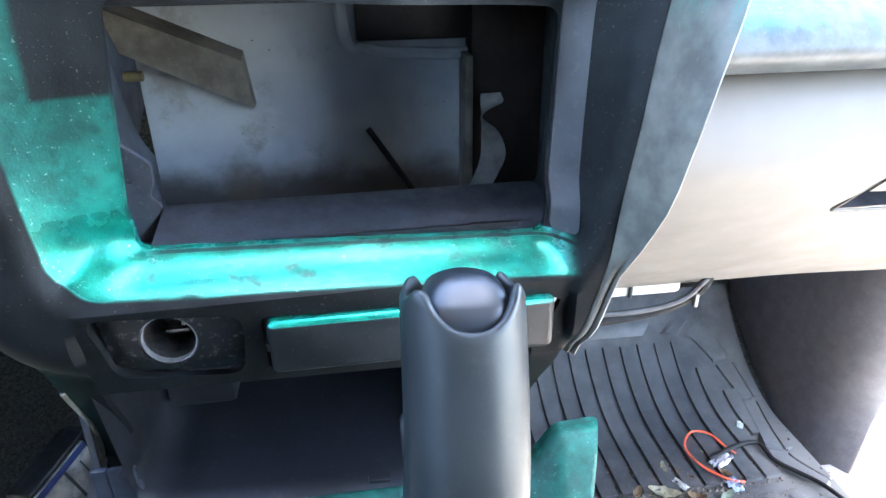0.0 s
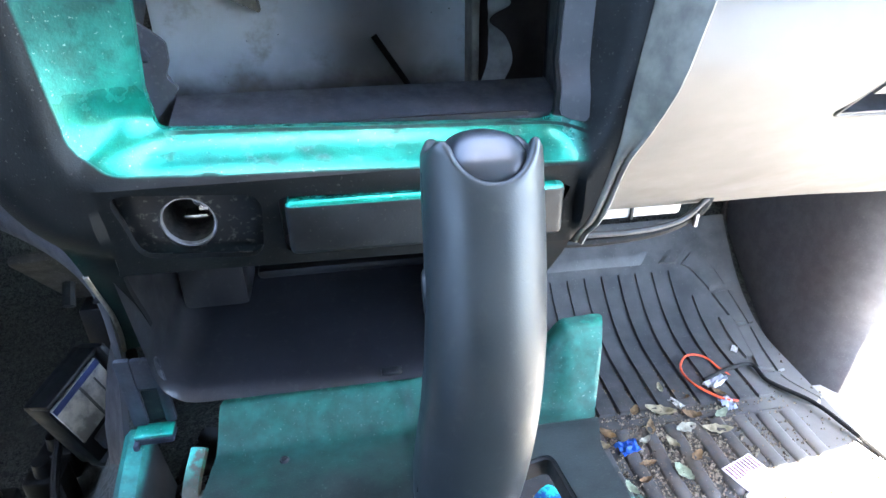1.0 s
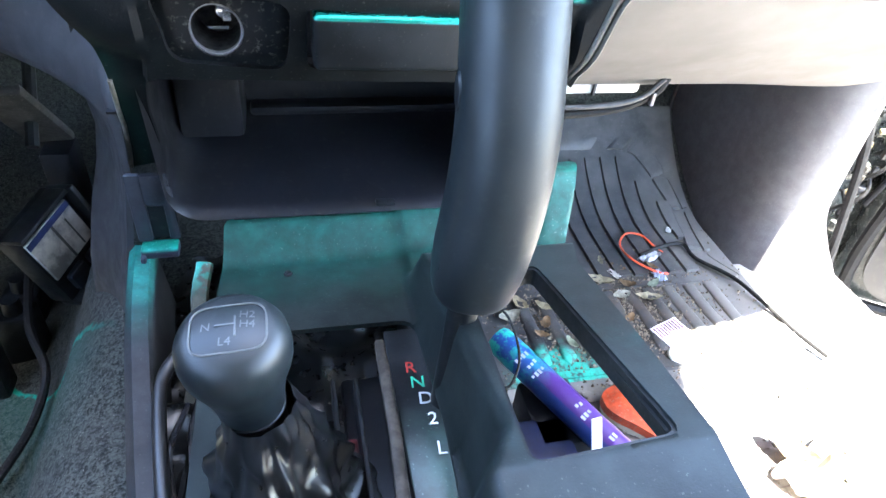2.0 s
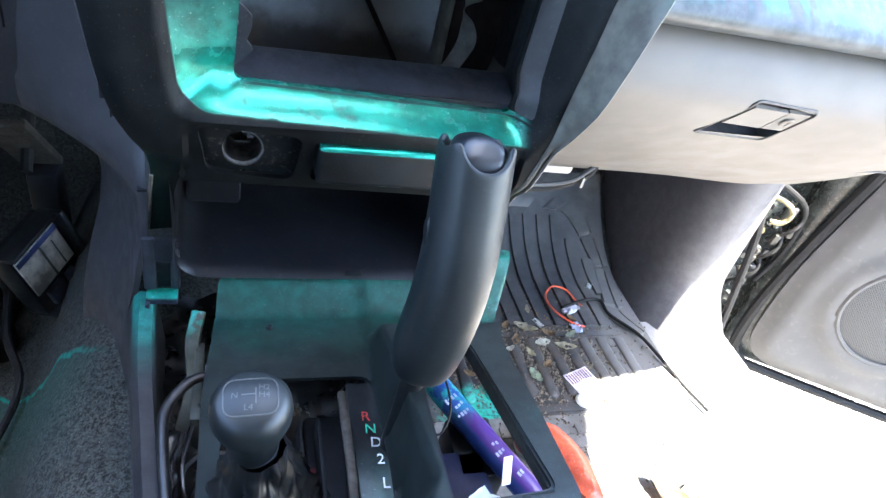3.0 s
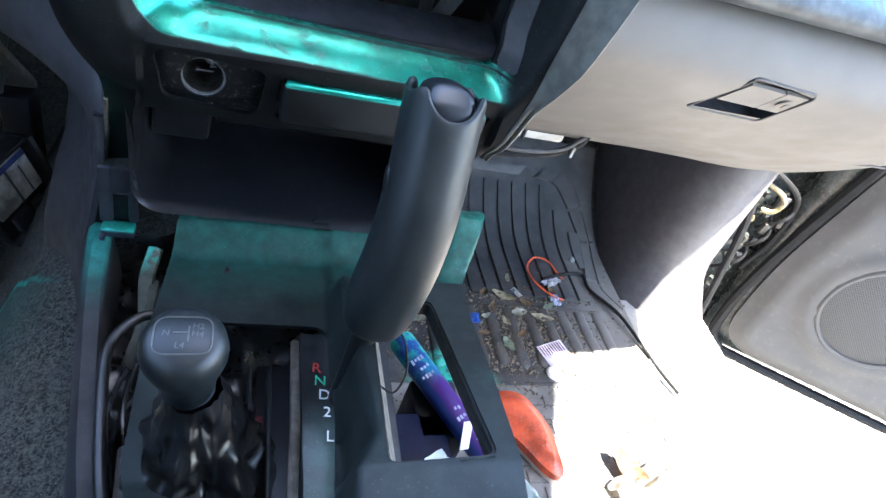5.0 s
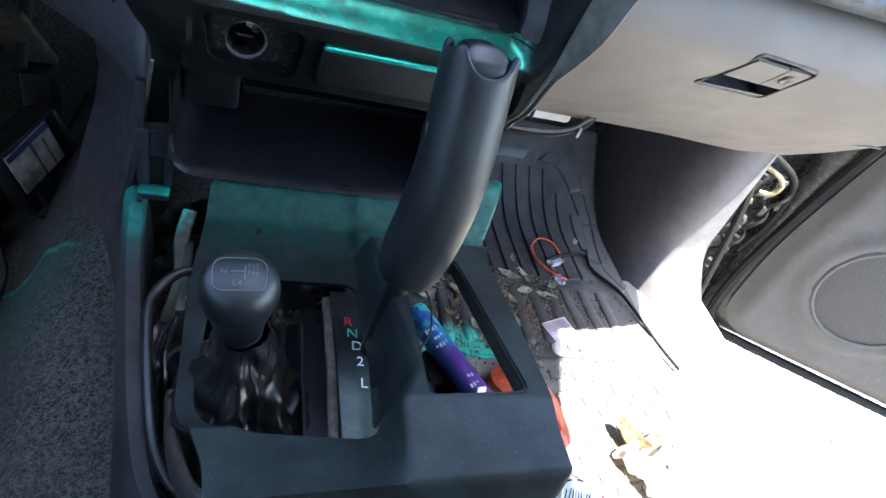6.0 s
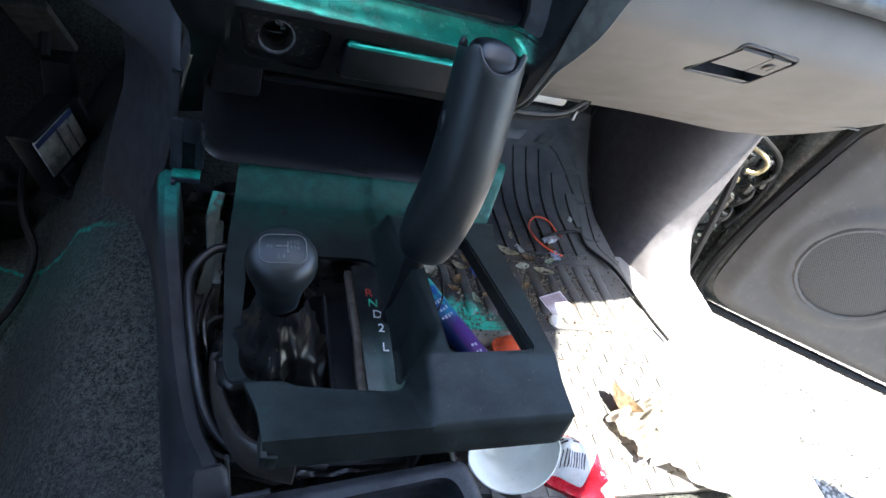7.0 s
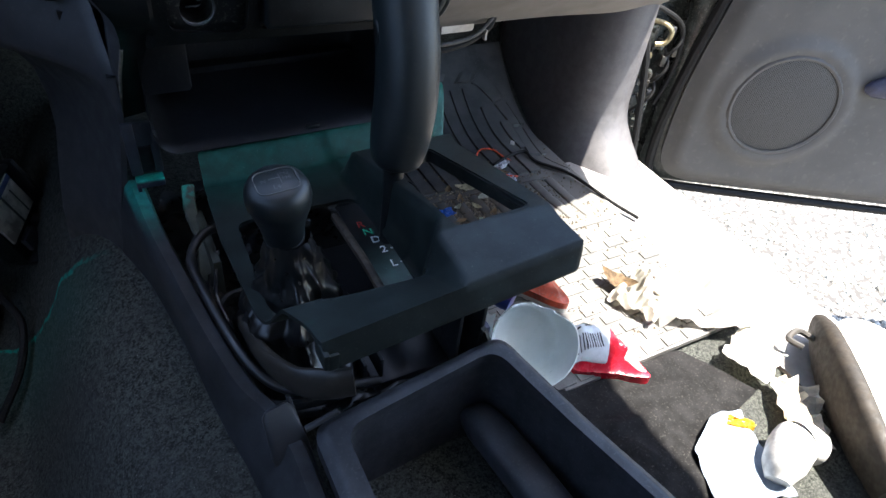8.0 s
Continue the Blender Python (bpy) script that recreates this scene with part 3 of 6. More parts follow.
part("lighter_well", lathe([(0.0, -0.022), (0.0102, -0.022), (0.0108, 0.001)], LM, 28), plain("dirty_well", (0.045, 0.043, 0.040), 0.5, metal=0.4, vary=0.5, scale=200), stack)
part("lighter_contact", join(lathe([(0.0, -0.012), (0.0038, -0.013), (0.0045, -0.022)], LM @ Matrix.Translation((0.003, 0.003, 0)), 12), box(-0.0825, 0.338, 0.4120, -0.073, 0.346, 0.4133), box(-0.075, 0.336, 0.4165, -0.0715, 0.346, 0.4180)), M_CHROME, stack)
part("coin_tray", bow(box(-0.0375, 0.3235, 0.3945, 0.091, 0.350, 0.4215, 0.0035, seg=3)), sprayed("sprayed_tray", lambda m: m.math("MULTIPLY", m.ramp(flat_place(m)[1], 0.4186, 0.4200, 0.0, 1.0), m.ramp(m.axis(0), 0.08, 0.094, 1.0, 0.1)), paint=(0.010, 0.36, 0.27), gloss=0.20, metal=0.7), stack, "black coin tray with green-sprayed top edge")

# cubby under the lighter
bm = bmesh.new()
rows = []
for y, z in ((0.346, 0.2955), (0.349, 0.2985), (0.356, 0.3000), (0.375, 0.3020), (0.40, 0.305), (0.425, 0.3085), (0.442, 0.313), (0.451, 0.3200), (0.456, 0.3320), (0.458, 0.350), (0.459, 0.392)):
    low = z
    r = min(0.020, 0.392 - low - 0.0005)
    pts = [(-0.1190, 0.3925)]
    pts += [(-0.1190 + r * (1 - math.cos(a)), low + r * (1 - math.sin(a))) for a in (radians(9 * k) for k in range(11))]
    pts += [(x, low) for x in (-0.07, -0.04, -0.01, 0.02, 0.05)]
    pts += [(0.0830 - r * (1 - math.sin(a)), low + r * (1 - math.cos(a))) for a in (radians(9 * k) for k in range(11))]
    pts += [(0.0830, 0.3925)]
    rows.append([bm.verts.new((x, y + 0.0 if y > 0.36 else y + 0.014 * max(0.0, (zz - 0.31) / 0.08) * -1, zz)) for x, zz in pts])
for a, b in zip(rows, rows[1:]):
    for k in range(len(a) - 1):
        bm.faces.new((a[k], a[k + 1], b[k + 1], b[k]))
part("cubby", bm, M_CUBBY, stack, "moulded black storage cubby", 60)
part("cubby_top", box(-0.12, 0.352, 0.388, 0.084, 0.46, 0.392), M_CUBBY, stack)
part("lighter_housing", box(-0.1165, 0.412, 0.3120, -0.0765, 0.455, 0.392, 0.004), M_CUBBY, stack)
part("cubby_ledge", box(-0.074, 0.438, 0.3135, 0.082, 0.456, 0.3205, 0.003), M_CUBBY, stack)
part("lip_strip", join(box(-0.085, 0.350, 0.289, 0.060, 0.3555, 0.2965, 0.001), box(0.000, 0.3465, 0.2985, 0.012, 0.352, 0.3012, 0.001)), M_BLACK, stack)
part("worn_edge", sweep([(*(stack_face(u, v) + Vector((0.0004, -0.0002, 0))), 0.0012, 0.0012) for u, v in S_OUT[15:25]], 8, 2.0, (1, 0.3, 0)), plain("worn_plastic", (0.17, 0.155, 0.125), 0.35, vary=0.3, scale=200), stack, "scuffed pale edge")

# ---- console panel ----
panel = thing("shifter_panel", "loose black console shifter panel, front edge sprayed green", "console panel", at=(0, 0.22, 0.27))


def deck(u, v):
    """Height of the panel: a low deck round the levers and a raised deck round the tray hole."""
    w, v = v, max(v, 0.125)
    z = 0.277 + (0.315 - v) * 0.135
    edge = 0.0135 - 0.013 * smooth01((0.150 - v) / 0.03)
    up = smooth01((u - edge + 0.004) / 0.008)
    rise = 0.056 - (v - 0.115) * 0.16
    if v > 0.285:
        rise *= 1 - 0.85 * smooth01((v - 0.285) / 0.02)
    z += rise * up
    z += 0.020 * smooth01((v - 0.322) / 0.030)
    z += 0.0235 * smooth01((v - 0.312) / 0.045) * smooth01((u - 0.086) / 0.024)
    z += 0.034 * (1 - up) * smooth01((0.150 - v) / 0.035)
    # behind the levers both decks run up to one straight rear crease, with a lip below it
    f = max(0.0, (0.125 - w) / 0.041)
    z = z * (1 - min(1.0, f)) + (0.343 + (u + 0.0716) * 0.12) * min(1.0, f)
    z -= 0.0145 * smooth01((0.0845 - w) / 0.005)
    return Vector((u, w, z))


P_OUT = [(-0.090, 0.351), (0.02, 0.354), (0.09, 0.357), (0.134, 0.361), (0.126, 0.336), (0.108, 0.296), (0.096, 0.262), (0.090, 0.19), (0.0835, 0.131), (0.0790, 0.105), (0.0775, 0.0785), (0.0, 0.0790), (-0.079, 0.0795), (-0.081, 0.105), (-0.089, 0.130), (-0.096, 0.157), (-0.097, 0.25)]
SLOT = rounded([(-0.082, 0.262), (0.009, 0.262), (0.0095, 0.19), (0.006, 0.145), (-0.004, 0.115), (-0.066, 0.122), (-0.088, 0.155)], 0.010)
TRAYHOLE = rounded([(0.029, 0.247), (0.072, 0.262), (0.0725, 0.129), (0.0170, 0.125)], 0.007)
part("plate", sheet(rounded(P_OUT, 0.006), [SLOT, TRAYHOLE], 0.002, deck, 0.003, (0, 0, -1)), M_PANEL, panel, "", 75)


def edge_wall(loop, depth):
    """The moulded wall that hangs from an edge of the panel."""
    bm = bmesh.new()
    rows = []
    for u, v in loop + loop[:1]:
        p = deck(u, v)
        rows.append([bm.verts.new(p + Vector((0, 0, -k))) for k in (0.0012, 0.004, depth)])
    for a, b in zip(rows, rows[1:]):
        for j in range(2):
            bm.faces.new((a[j], a[j + 1], b[j + 1], b[j]))
    bmesh.ops.recalc_face_normals(bm, faces=bm.faces[:])
    bmesh.ops.solidify(bm, geom=bm.faces[:], thickness=0.0015)
    return bm


part("hole_wall", edge_wall(TRAYHOLE, 0.011), M_BLACK, panel, "", 60)
part("hole_rim", tube([(0.029, 0.25, 0.3125), (0.070, 0.262, 0.3135), (0.0725, 0.20, 0.330), (0.0715, 0.133, 0.350)], 0.0016, 30), M_BLACK, panel)
M_PLATE = sprayed("indicator_plate", lambda m: m.ramp(m.axis(1), 0.215, 0.165, 0.0, 0.75), (0.016, 0.017, 0.018), 0.28, paint=(0.045, 0.105, 0.088), gloss=0.35, metal=0.0)
ind = part("indicator", box(-0.008, 0.140, 0.2795, 0.018, 0.258, 0.2815, 0.0008), M_PLATE, panel, "gear indicator strip with printed letters")


def letter(ch, x, y, z, size, material, parent):
    cu = bpy.data.curves.new("letter", "FONT")
    cu.body, cu.size, cu.align_x, cu.align_y, cu.extrude = ch, size, "CENTER", "CENTER", 0.0002
    tmp = bpy.data.objects.new("tmp", cu)
    me = bpy.data.meshes.new_from_object(tmp)
    bpy.data.objects.remove(tmp)
    me.transform(Matrix.Translation((x, y, z)) @ Matrix.Rotation(radians(-4), 4, "Z"))
    me.materials.clear()
    me.materials.append(material)
    ob = new("letter", me)
    ob.parent = parent
    ob.matrix_parent_inverse = Matrix.Translation(-parent.location)
    return ob


M_INK = plain("white_ink", (0.75, 0.77, 0.75), 0.5, bump=0)
for ch, x, y, mt in (("R", 0.002, 0.231, plain("red_ink", (0.45, 0.03, 0.02), 0.5, bump=0)), ("N", 0.004, 0.2215, plain("green_ink", (0.02, 0.40, 0.22), 0.5, bump=0)), ("D", 0.006, 0.2115, M_INK), ("2", 0.0072, 0.1995, M_INK), ("L", 0.008, 0.1835, M_INK)):
    letter(ch, x, y, 0.2818, 0.0098, mt, panel)
for x, y in ((0.0125, 0.1992), (0.0132, 0.1832)):
    part("mark", box(x, y - 0.0006, 0.2815, x + 0.005, y + 0.0006, 0.2818), M_INK, panel)
part("slot_trim", sweep([(-0.010, 0.254, 0.276, 0.003, 0.003), (-0.012, 0.19, 0.285, 0.003, 0.003), (-0.016, 0.125, 0.292, 0.003, 0.003)], 10, 3), plain("worn_trim", (0.085, 0.072, 0.058), 0.45, vary=0.4, scale=120), panel, "worn brownish edge of the shift slot")
part("screw", lathe([(0.0, 0.0006), (0.0012, 0.0006), (0.0016, 0.0002), (0.0020, 0.0008), (0.0026, 0.0)], Matrix.Translation((-0.055, 0.313, 0.2785)), 14), M_BLACK, panel)
part("lip_end", join(box(-0.0800, 0.0790, 0.3255, -0.0765, 0.094, 0.337, 0.0012), box(-0.0780, 0.0790, 0.3245, -0.0715, 0.0815, 0.336, 0.0012)), M_PANEL, panel)
for x in (0.026, 0.044):
    part("rib", box(x, 0.118, 0.235, x + 0.003, 0.150, 0.285, 0.0006), M_BLACK, panel)

# ---- shift lever ----
lever = thing("shift_lever", "black leather-wrapped automatic shift lever with push button", "gear lever", at=(0.01, 0.19, 0.19))
GRIP = spline([(0.0215, 0.2190, 0.3385, 0.0125, 0.0115), (0.0225, 0.2195, 0.3440, 0.0170, 0.0160), (0.0255, 0.2215, 0.3600, 0.0195, 0.0190), (0.0300, 0.2260, 0.3850, 0.0200, 0.0200), (0.0330, 0.2330, 0.4100, 0.0200, 0.0200), (0.0345, 0.2430, 0.4350, 0.0199, 0.0195), (0.0352, 0.2525, 0.4580, 0.0198, 0.0190), (0.0356, 0.2590, 0.4765, 0.0192, 0.0180)], 140)


def grip_point(z, k, inset=0.0, sides=64):
    """A point of the grip's skin at the height z along its axis, on column k, moved inwards by inset."""
    i = max(1, min(len(GRIP) - 2, next((n for n, r in enumerate(GRIP) if r[2] >= z), len(GRIP) - 2)))
    a, b = GRIP[i - 1], GRIP[i + 1]
    f = (z - a[2]) / (b[2] - a[2])
    r = a + (b - a) * f
    t = Vector(b[:3] - a[:3]).normalized()
    s = (Vector((1, 0, 0)) - t * t.x).normalized()
    c, d = math.cos(2 * math.pi * k / sides), math.sin(2 * math.pi * k / sides)
    c, d = math.copysign(abs(c) ** 0.8, c), math.copysign(abs(d) ** 0.8, d)
    return Vector(r[:3]) + s * (c * (r[3] - inset)) + t.cross(s) * (d * (r[4] - inset)), c


bm = bmesh.new()
cols = []
for k in range(64):
    c = grip_point(0.40, k)[1]
    notch = 0.0125 * max(0.0, 1 - (abs(c - 0.05) / 0.76) ** 2.2) ** 0.75
    top = 0.4700 - notch - 0.0035 * max(0.0, (abs(c) - 0.86) / 0.14)
    col = [grip_point(0.3385 + (top - 0.3385) * (i / 60), k)[0] for i in range(61)]
    col += [grip_point(top + h, k, ins)[0] for h, ins in ((0.0010, 0.0004), (0.0015, 0.0013), (0.0010, 0.0024), (0.0, 0.0030), (-0.012, 0.0032), (-0.020, 0.0040))]
    cols.append([bm.verts.new(p) for p in col])
for k in range(64):
    a, b = cols[k], cols[(k + 1) % 64]
    for i in range(len(a) - 1):
        bm.faces.new((a[i], b[i], b[i + 1], a[i + 1]))
bm.faces.new([c[0] for c in cols])
grip = part("grip", bm, M_GRIP, lever, "", 60)
part("rod", sweep([(0.006, 0.200, 0.19, 0.006, 0.006), (0.018, 0.214, 0.32, 0.0065, 0.0065), (0.0215, 0.219, 0.345, 0.0075, 0.0075)], 14), M_BLACK, lever)
bm = bmesh.new()
bmesh.ops.create_uvsphere(bm, u_segments=40, v_segments=28, radius=1)
for v in bm.verts:
    p = Vector([math.copysign(abs(c) ** e, c) * r for c, e, r in zip(v.co, (0.42, 0.48, 0.42), (0.0130, 0.0150, 0.0142))])
    p.z -= 0.0045 * smooth01((-p.y - 0.002) / 0.013) * smooth01((p.z + 0.004) / 0.012)
    p.z -= 0.0022 * math.exp(-(p.x / 0.009) ** 2) * smooth01((p.z - 0.004) / 0.008) * smooth01((p.y + 0.012) / 0.01) * -1
    v.co = p
bmesh.ops.transform(bm, matrix=Matrix.Translation((0.0362, 0.2530, 0.4585)) @ Matrix.Rotation(radians(-16), 4, "X"), verts=bm.verts)
part("button", bm, plain("button_plastic", (0.012, 0.015, 0.019), 0.34, vary=0.1, bump=0.08, spec=0.6), lever, "glossy black push button", 80)
part("side_plug", lathe([(0.0, 0.0016), (0.0035, 0.0014), (0.0045, 0.0)], Matrix.Translation((0.0148, 0.2405, 0.425)) @ Matrix.Rotation(radians(-22), 4, "X") @ Matrix.Rotation(radians(-90), 4, "Y") @ Matrix.Diagonal((2.0, 1, 1, 1)), 16), M_BLACK, lever)
part("seam", tube([(0.0160, 0.2525, 0.463), (0.0150, 0.236, 0.428), (0.0118, 0.2215, 0.39), (0.0068, 0.215, 0.36)], 0.0006, 30, 6), M_BLACK, lever)

# ---- transfer lever ----
knob = thing("transfer_lever", "black transfer-case lever with round knob and leather boot", "gear lever", at=(-0.07, 0.17, 0.16))
KM = Matrix.Translation((-0.0675, 0.183, 0.3135)) @ Matrix.Rotation(radians(6), 4, "X") @ Matrix.Rotation(radians(-4), 4, "Y")
part("knob", lathe([(0.0, 0.0185), (0.0118, 0.0185), (0.0123, 0.0205), (0.0128, 0.0250), (0.0140, 0.0320), (0.0158, 0.0385), (0.0176, 0.0440), (0.0188, 0.0485), (0.0191, 0.0520), (0.0185, 0.0570), (0.0166, 0.0608), (0.0134, 0.0628), (0.0, 0.0645)], KM, 48), M_GRIP, knob)
M_ENGRAVE = plain("engraved_line", (0.085, 0.088, 0.084), 0.5, bump=0)


def crown(x, y):
    """Height of the knob's top over its base."""
    r = math.hypot(x, y)
    return 0.0646 - 0.127 * r if r < 0.0134 else 0.0630 - 0.60 * (r - 0.0134)


sq = rounded([(-0.012, -0.0095), (0.012, -0.0095), (0.012, 0.0095), (-0.012, 0.0095)], 0.006, 6)
bm = sweep([(x, y, crown(x, y) + 0.0001, 0.0004, 0.0004) for x, y in sq + sq[:1]], 6, 2.0, (0, 0, 1), False)
bmesh.ops.transform(bm, matrix=KM, verts=bm.verts)
part("pattern_frame", bm, M_ENGRAVE, knob)
for ch, x, y in (("H2", 0.006, 0.0045), ("H4", 0.006, 0.0005), ("N", -0.007, 0.001), ("L4", -0.001, -0.0055)):
    ob = letter(ch, 0, 0, 0, 0.0042, M_ENGRAVE, knob)
    ob.data.transform(KM @ Matrix.Translation((x, y, crown(x, y) - 0.0002)) @ Matrix.Rotation(math.atan(0.127), 4, (-y, x, 0)))
part("pattern_line", join(*[box(x0, y0, 0.0634, x1, y1, 0.0646, 0, KM) for x0, y0, x1, y1 in ((-0.004, 0.0005, 0.002, 0.0011), (0.0020, -0.004, 0.0026, 0.004))]), M_ENGRAVE, knob)
part("collar", lathe([(0.0, 0.004), (0.0112, 0.004), (0.0118, 0.012), (0.0124, 0.0185), (0.0116, 0.0195), (0.0120, 0.0265)], KM), M_BLACK, knob)
bm = bmesh.new()
rings = []
for i in range(33):
    f = i / 32
    ring = []
    for k in range(120):
        an = 2 * math.pi * k / 120
        u = Vector((math.cos(an), math.sin(an), 0))
        crease = 1 - abs(noise.noise(u * 1.3 + Vector((0, 0, 1.9 * f + 3)))) * 2.2
        crease2 = 1 - abs(noise.noise(u * 2.2 + Vector((5, 2, 3.4 * f)))) * 2.0
        crease3 = 1 - abs(noise.noise(u * 1.1 + Vector((9, 4 + 2.6 * f, 6.0 * f)))) * 3.0
        fold = 0.0085 * crease + 0.0055 * crease2 + 0.0045 * max(-0.6, crease3) - 0.010
        r = 0.0118 + 0.0315 * f ** 1.05 + fold * min(1.0, 0.15 + 1.6 * f) * (1 - 0.6 * max(0, f - 0.85) / 0.15)
        ring.append(bm.verts.new((-0.066 + 0.004 * f + r * math.cos(an) * 1.05, 0.180 + 0.002 * f + r * math.sin(an) * 1.25, 0.333 - 0.106 * f)))
    rings.append(ring)
for a, b in zip(rings, rings[1:]):
    for k in range(120):
        bm.faces.new((a[k], a[(k + 1) % 120], b[(k + 1) % 120], b[k]))
M_BOOT = plain("boot_leather", (0.007, 0.0077, 0.0088), 0.32, vary=0.1, bump=0.05, grain=900, spec=0.7)
part("boot", bm, M_BOOT, knob, "creased shiny black leather boot", 70)
part("boot_frame", sweep([(*p, 0.004, 0.003) for p in spline([(-0.040, 0.235, 0.232), (-0.100, 0.238, 0.236), (-0.112, 0.19, 0.236), (-0.102, 0.140, 0.236), (-0.070, 0.126, 0.236), (-0.036, 0.136, 0.232), (-0.032, 0.19, 0.228), (-0.040, 0.235, 0.232)], 48)], 8, 2.0, (0.1, 0.2, 1)), M_BLACK, knob)

# ---- console body ----
body = thing("center_console", "dark grey lower centre console housing, open on top", "console", at=(0, 0.1, -0.012))
wl = spline([(-0.1390, 0.3535, 0.274), (-0.135, 0.30, 0.268), (-0.127, 0.24, 0.263), (-0.119, 0.187, 0.258), (-0.110, 0.147, 0.250), (-0.100, 0.125, 0.246), (-0.094, 0.100, 0.244), (-0.092, 0.02, 0.240), (-0.092, -0.50, 0.240)], 60)
FOOT = ((-0.50, -0.118), (0.05, -0.120), (0.141, -0.128), (0.213, -0.134), (0.25, -0.139), (0.30, -0.147), (0.347, -0.160), (0.40, -0.176), (0.75, -0.186))


def foot(y):
    """Where the console's side meets the carpet."""
    return float(np.interp(y, [p[0] for p in FOOT], [p[1] for p in FOOT]))


bm = bmesh.new()
rows = []
for x, y, z in wl:
    f = foot(y)
    rows.append([bm.verts.new(p) for p in ((x + 0.012, y, z - 0.06), (x + 0.006, y, z - 0.003), (x + 0.004, y, z), (x - 0.004, y, z + 0.001), (x - 0.0085, y, z - 0.004), (x * 0.5 + f * 0.5 - 0.005, y, z * 0.6 + 0.080), (f, y, 0.200), (f - 0.004, y, 0.160))])
for a, b in zip(rows, rows[1:]):
    for j in range(7):
        bm.faces.new((a[j], a[j + 1], b[j + 1], b[j]))
M_WALL = sprayed("sprayed_wall", lambda m: m.math("MULTIPLY", m.ramp(m.axis(1), 0.270, 0.350, 0.0, 0.85), m.math("MULTIPLY", m.ramp(m.axis(2), 0.262, 0.272, 0.0, 0.8), m.ramp(m.axis(1), 0.3528, 0.3536, 1.0, 0.0))), (0.025, 0.026, 0.029), 0.5, paint=(0.02, 0.36, 0.29))
part("side_wall", bm, M_WALL, body, "grey side wall with green overspray")
part("side_wall", extrude_x([(0.36, 0.24), (0.30, 0.23), (0.125, 0.225), (0.125, -0.014), (0.55, -0.014), (0.55, 0.24)], 0.060, 0.066, closed=True), M_TRIM, body)
part("post", sweep([(-0.0995, 0.1130, 0.2625, 0.0070, 0.0020), (-0.0990, 0.1110, 0.2600, 0.0095, 0.0036), (-0.0965, 0.1000, 0.2400, 0.0115, 0.0048), (-0.0945, 0.0930, 0.2100, 0.0135, 0.0050), (-0.0940, 0.0900, 0.1200, 0.0140, 0.0050)], 20, 4.5, (1, 0.15, 0)), M_TRIM, body, "sloped corner post with an oval hole", 50)
part("post_flange", sweep([(-0.0900, 0.1200, 0.2600, 0.0012, 0.0035), (-0.0870, 0.1060, 0.2420, 0.0014, 0.0050), (-0.0830, 0.0960, 0.2100, 0.0014, 0.0060)], 12, 4.0, (1, 0, 0)), M_TRIM, body, "", 50)
part("post_bar", sweep([(-0.0870, 0.0960, 0.2560, 0.0020, 0.0016), (-0.0660, 0.0985, 0.2590, 0.0018, 0.0014)], 10, 3.0, (0, 1, 0)), M_TRIM, body, "", 50)
part("post_hole", lathe([(0.0, 0.0006), (0.0042, 0.0006), (0.0048, 0.0)], Matrix.Translation((-0.098, 0.0898, 0.226)) @ Matrix.Rotation(radians(90), 4, "X") @ Matrix.Diagonal((1, 1.8, 1, 1)), 18), M_CUBBY, body)
ARCH = ((0.150, -0.205, 0.430), (0.205, -0.200, 0.440), (0.240, -0.193, 0.455), (0.262, -0.188, 0.473), (0.282, -0.188, 0.494), (0.310, -0.192, 0.498), (0.330, -0.203, 0.492), (0.345, -0.222, 0.482), (0.354, -0.245, 0.474), (0.400, -0.250, 0.462), (0.600, -0.255, 0.450))
NEAR = ((0.150, -0.167), (0.200, -0.162), (0.240, -0.1555), (0.275, -0.1480), (0.320, -0.1400), (0.360, -0.1385), (0.600, -0.1600))
bm = bmesh.new()
rows = []
for z in (0.150, 0.175, 0.200, 0.220, 0.240, 0.252, 0.262, 0.272, 0.282, 0.296, 0.310, 0.320, 0.330, 0.338, 0.345, 0.350, 0.354, 0.36, 0.375, 0.40, 0.44, 0.50, 0.58):
    x0 = float(np.interp(z, [p[0] for p in NEAR], [p[1] for p in NEAR]))
    xa, ya = (float(np.interp(z, [p[0] for p in ARCH], [p[k] for p in ARCH])) for k in (1, 2))
    y0 = 0.3560 + 0.05 * smooth01((z - 0.36) / 0.06)
    row = [bm.verts.new((x0 + 0.004, y0 - 0.0015, z))]
    for i in range(13):
        f = i / 12
        row.append(bm.verts.new((x0 + (xa - x0) * (0.55 * f + 0.45 * f * f), y0 + (ya - y0) * f, z)))
    row.append(bm.verts.new((xa - 0.001, ya + 0.004, z)))
    row.append(bm.verts.new((xa + 0.004, ya + 0.006, z)))
    rows.append(row)
for a, b in zip(rows, rows[1:]):
    for j in range(len(a) - 1):
        bm.faces.new((a[j], a[j + 1], b[j + 1], b[j]))
part("side_skirt", bm, M_TRIM, body, "dark grey side trim arching under the dashboard", 50)
part("trim_joint", box(-0.1402, 0.3540, 0.3608, -0.1342, 0.3590, 0.3622), M_CUBBY, body)
# mounting clip with a slot, on the side wall
part("clip", join(box(-0.1400, 0.350, 0.279, -0.1315, 0.354, 0.3255, 0.0015), box(-0.1225, 0.350, 0.279, -0.1160, 0.354, 0.318, 0.0025), box(-0.1330, 0.3502, 0.304, -0.1170, 0.3538, 0.325, 0.003)), M_SLATE, body, "grey plastic clip with a slot")
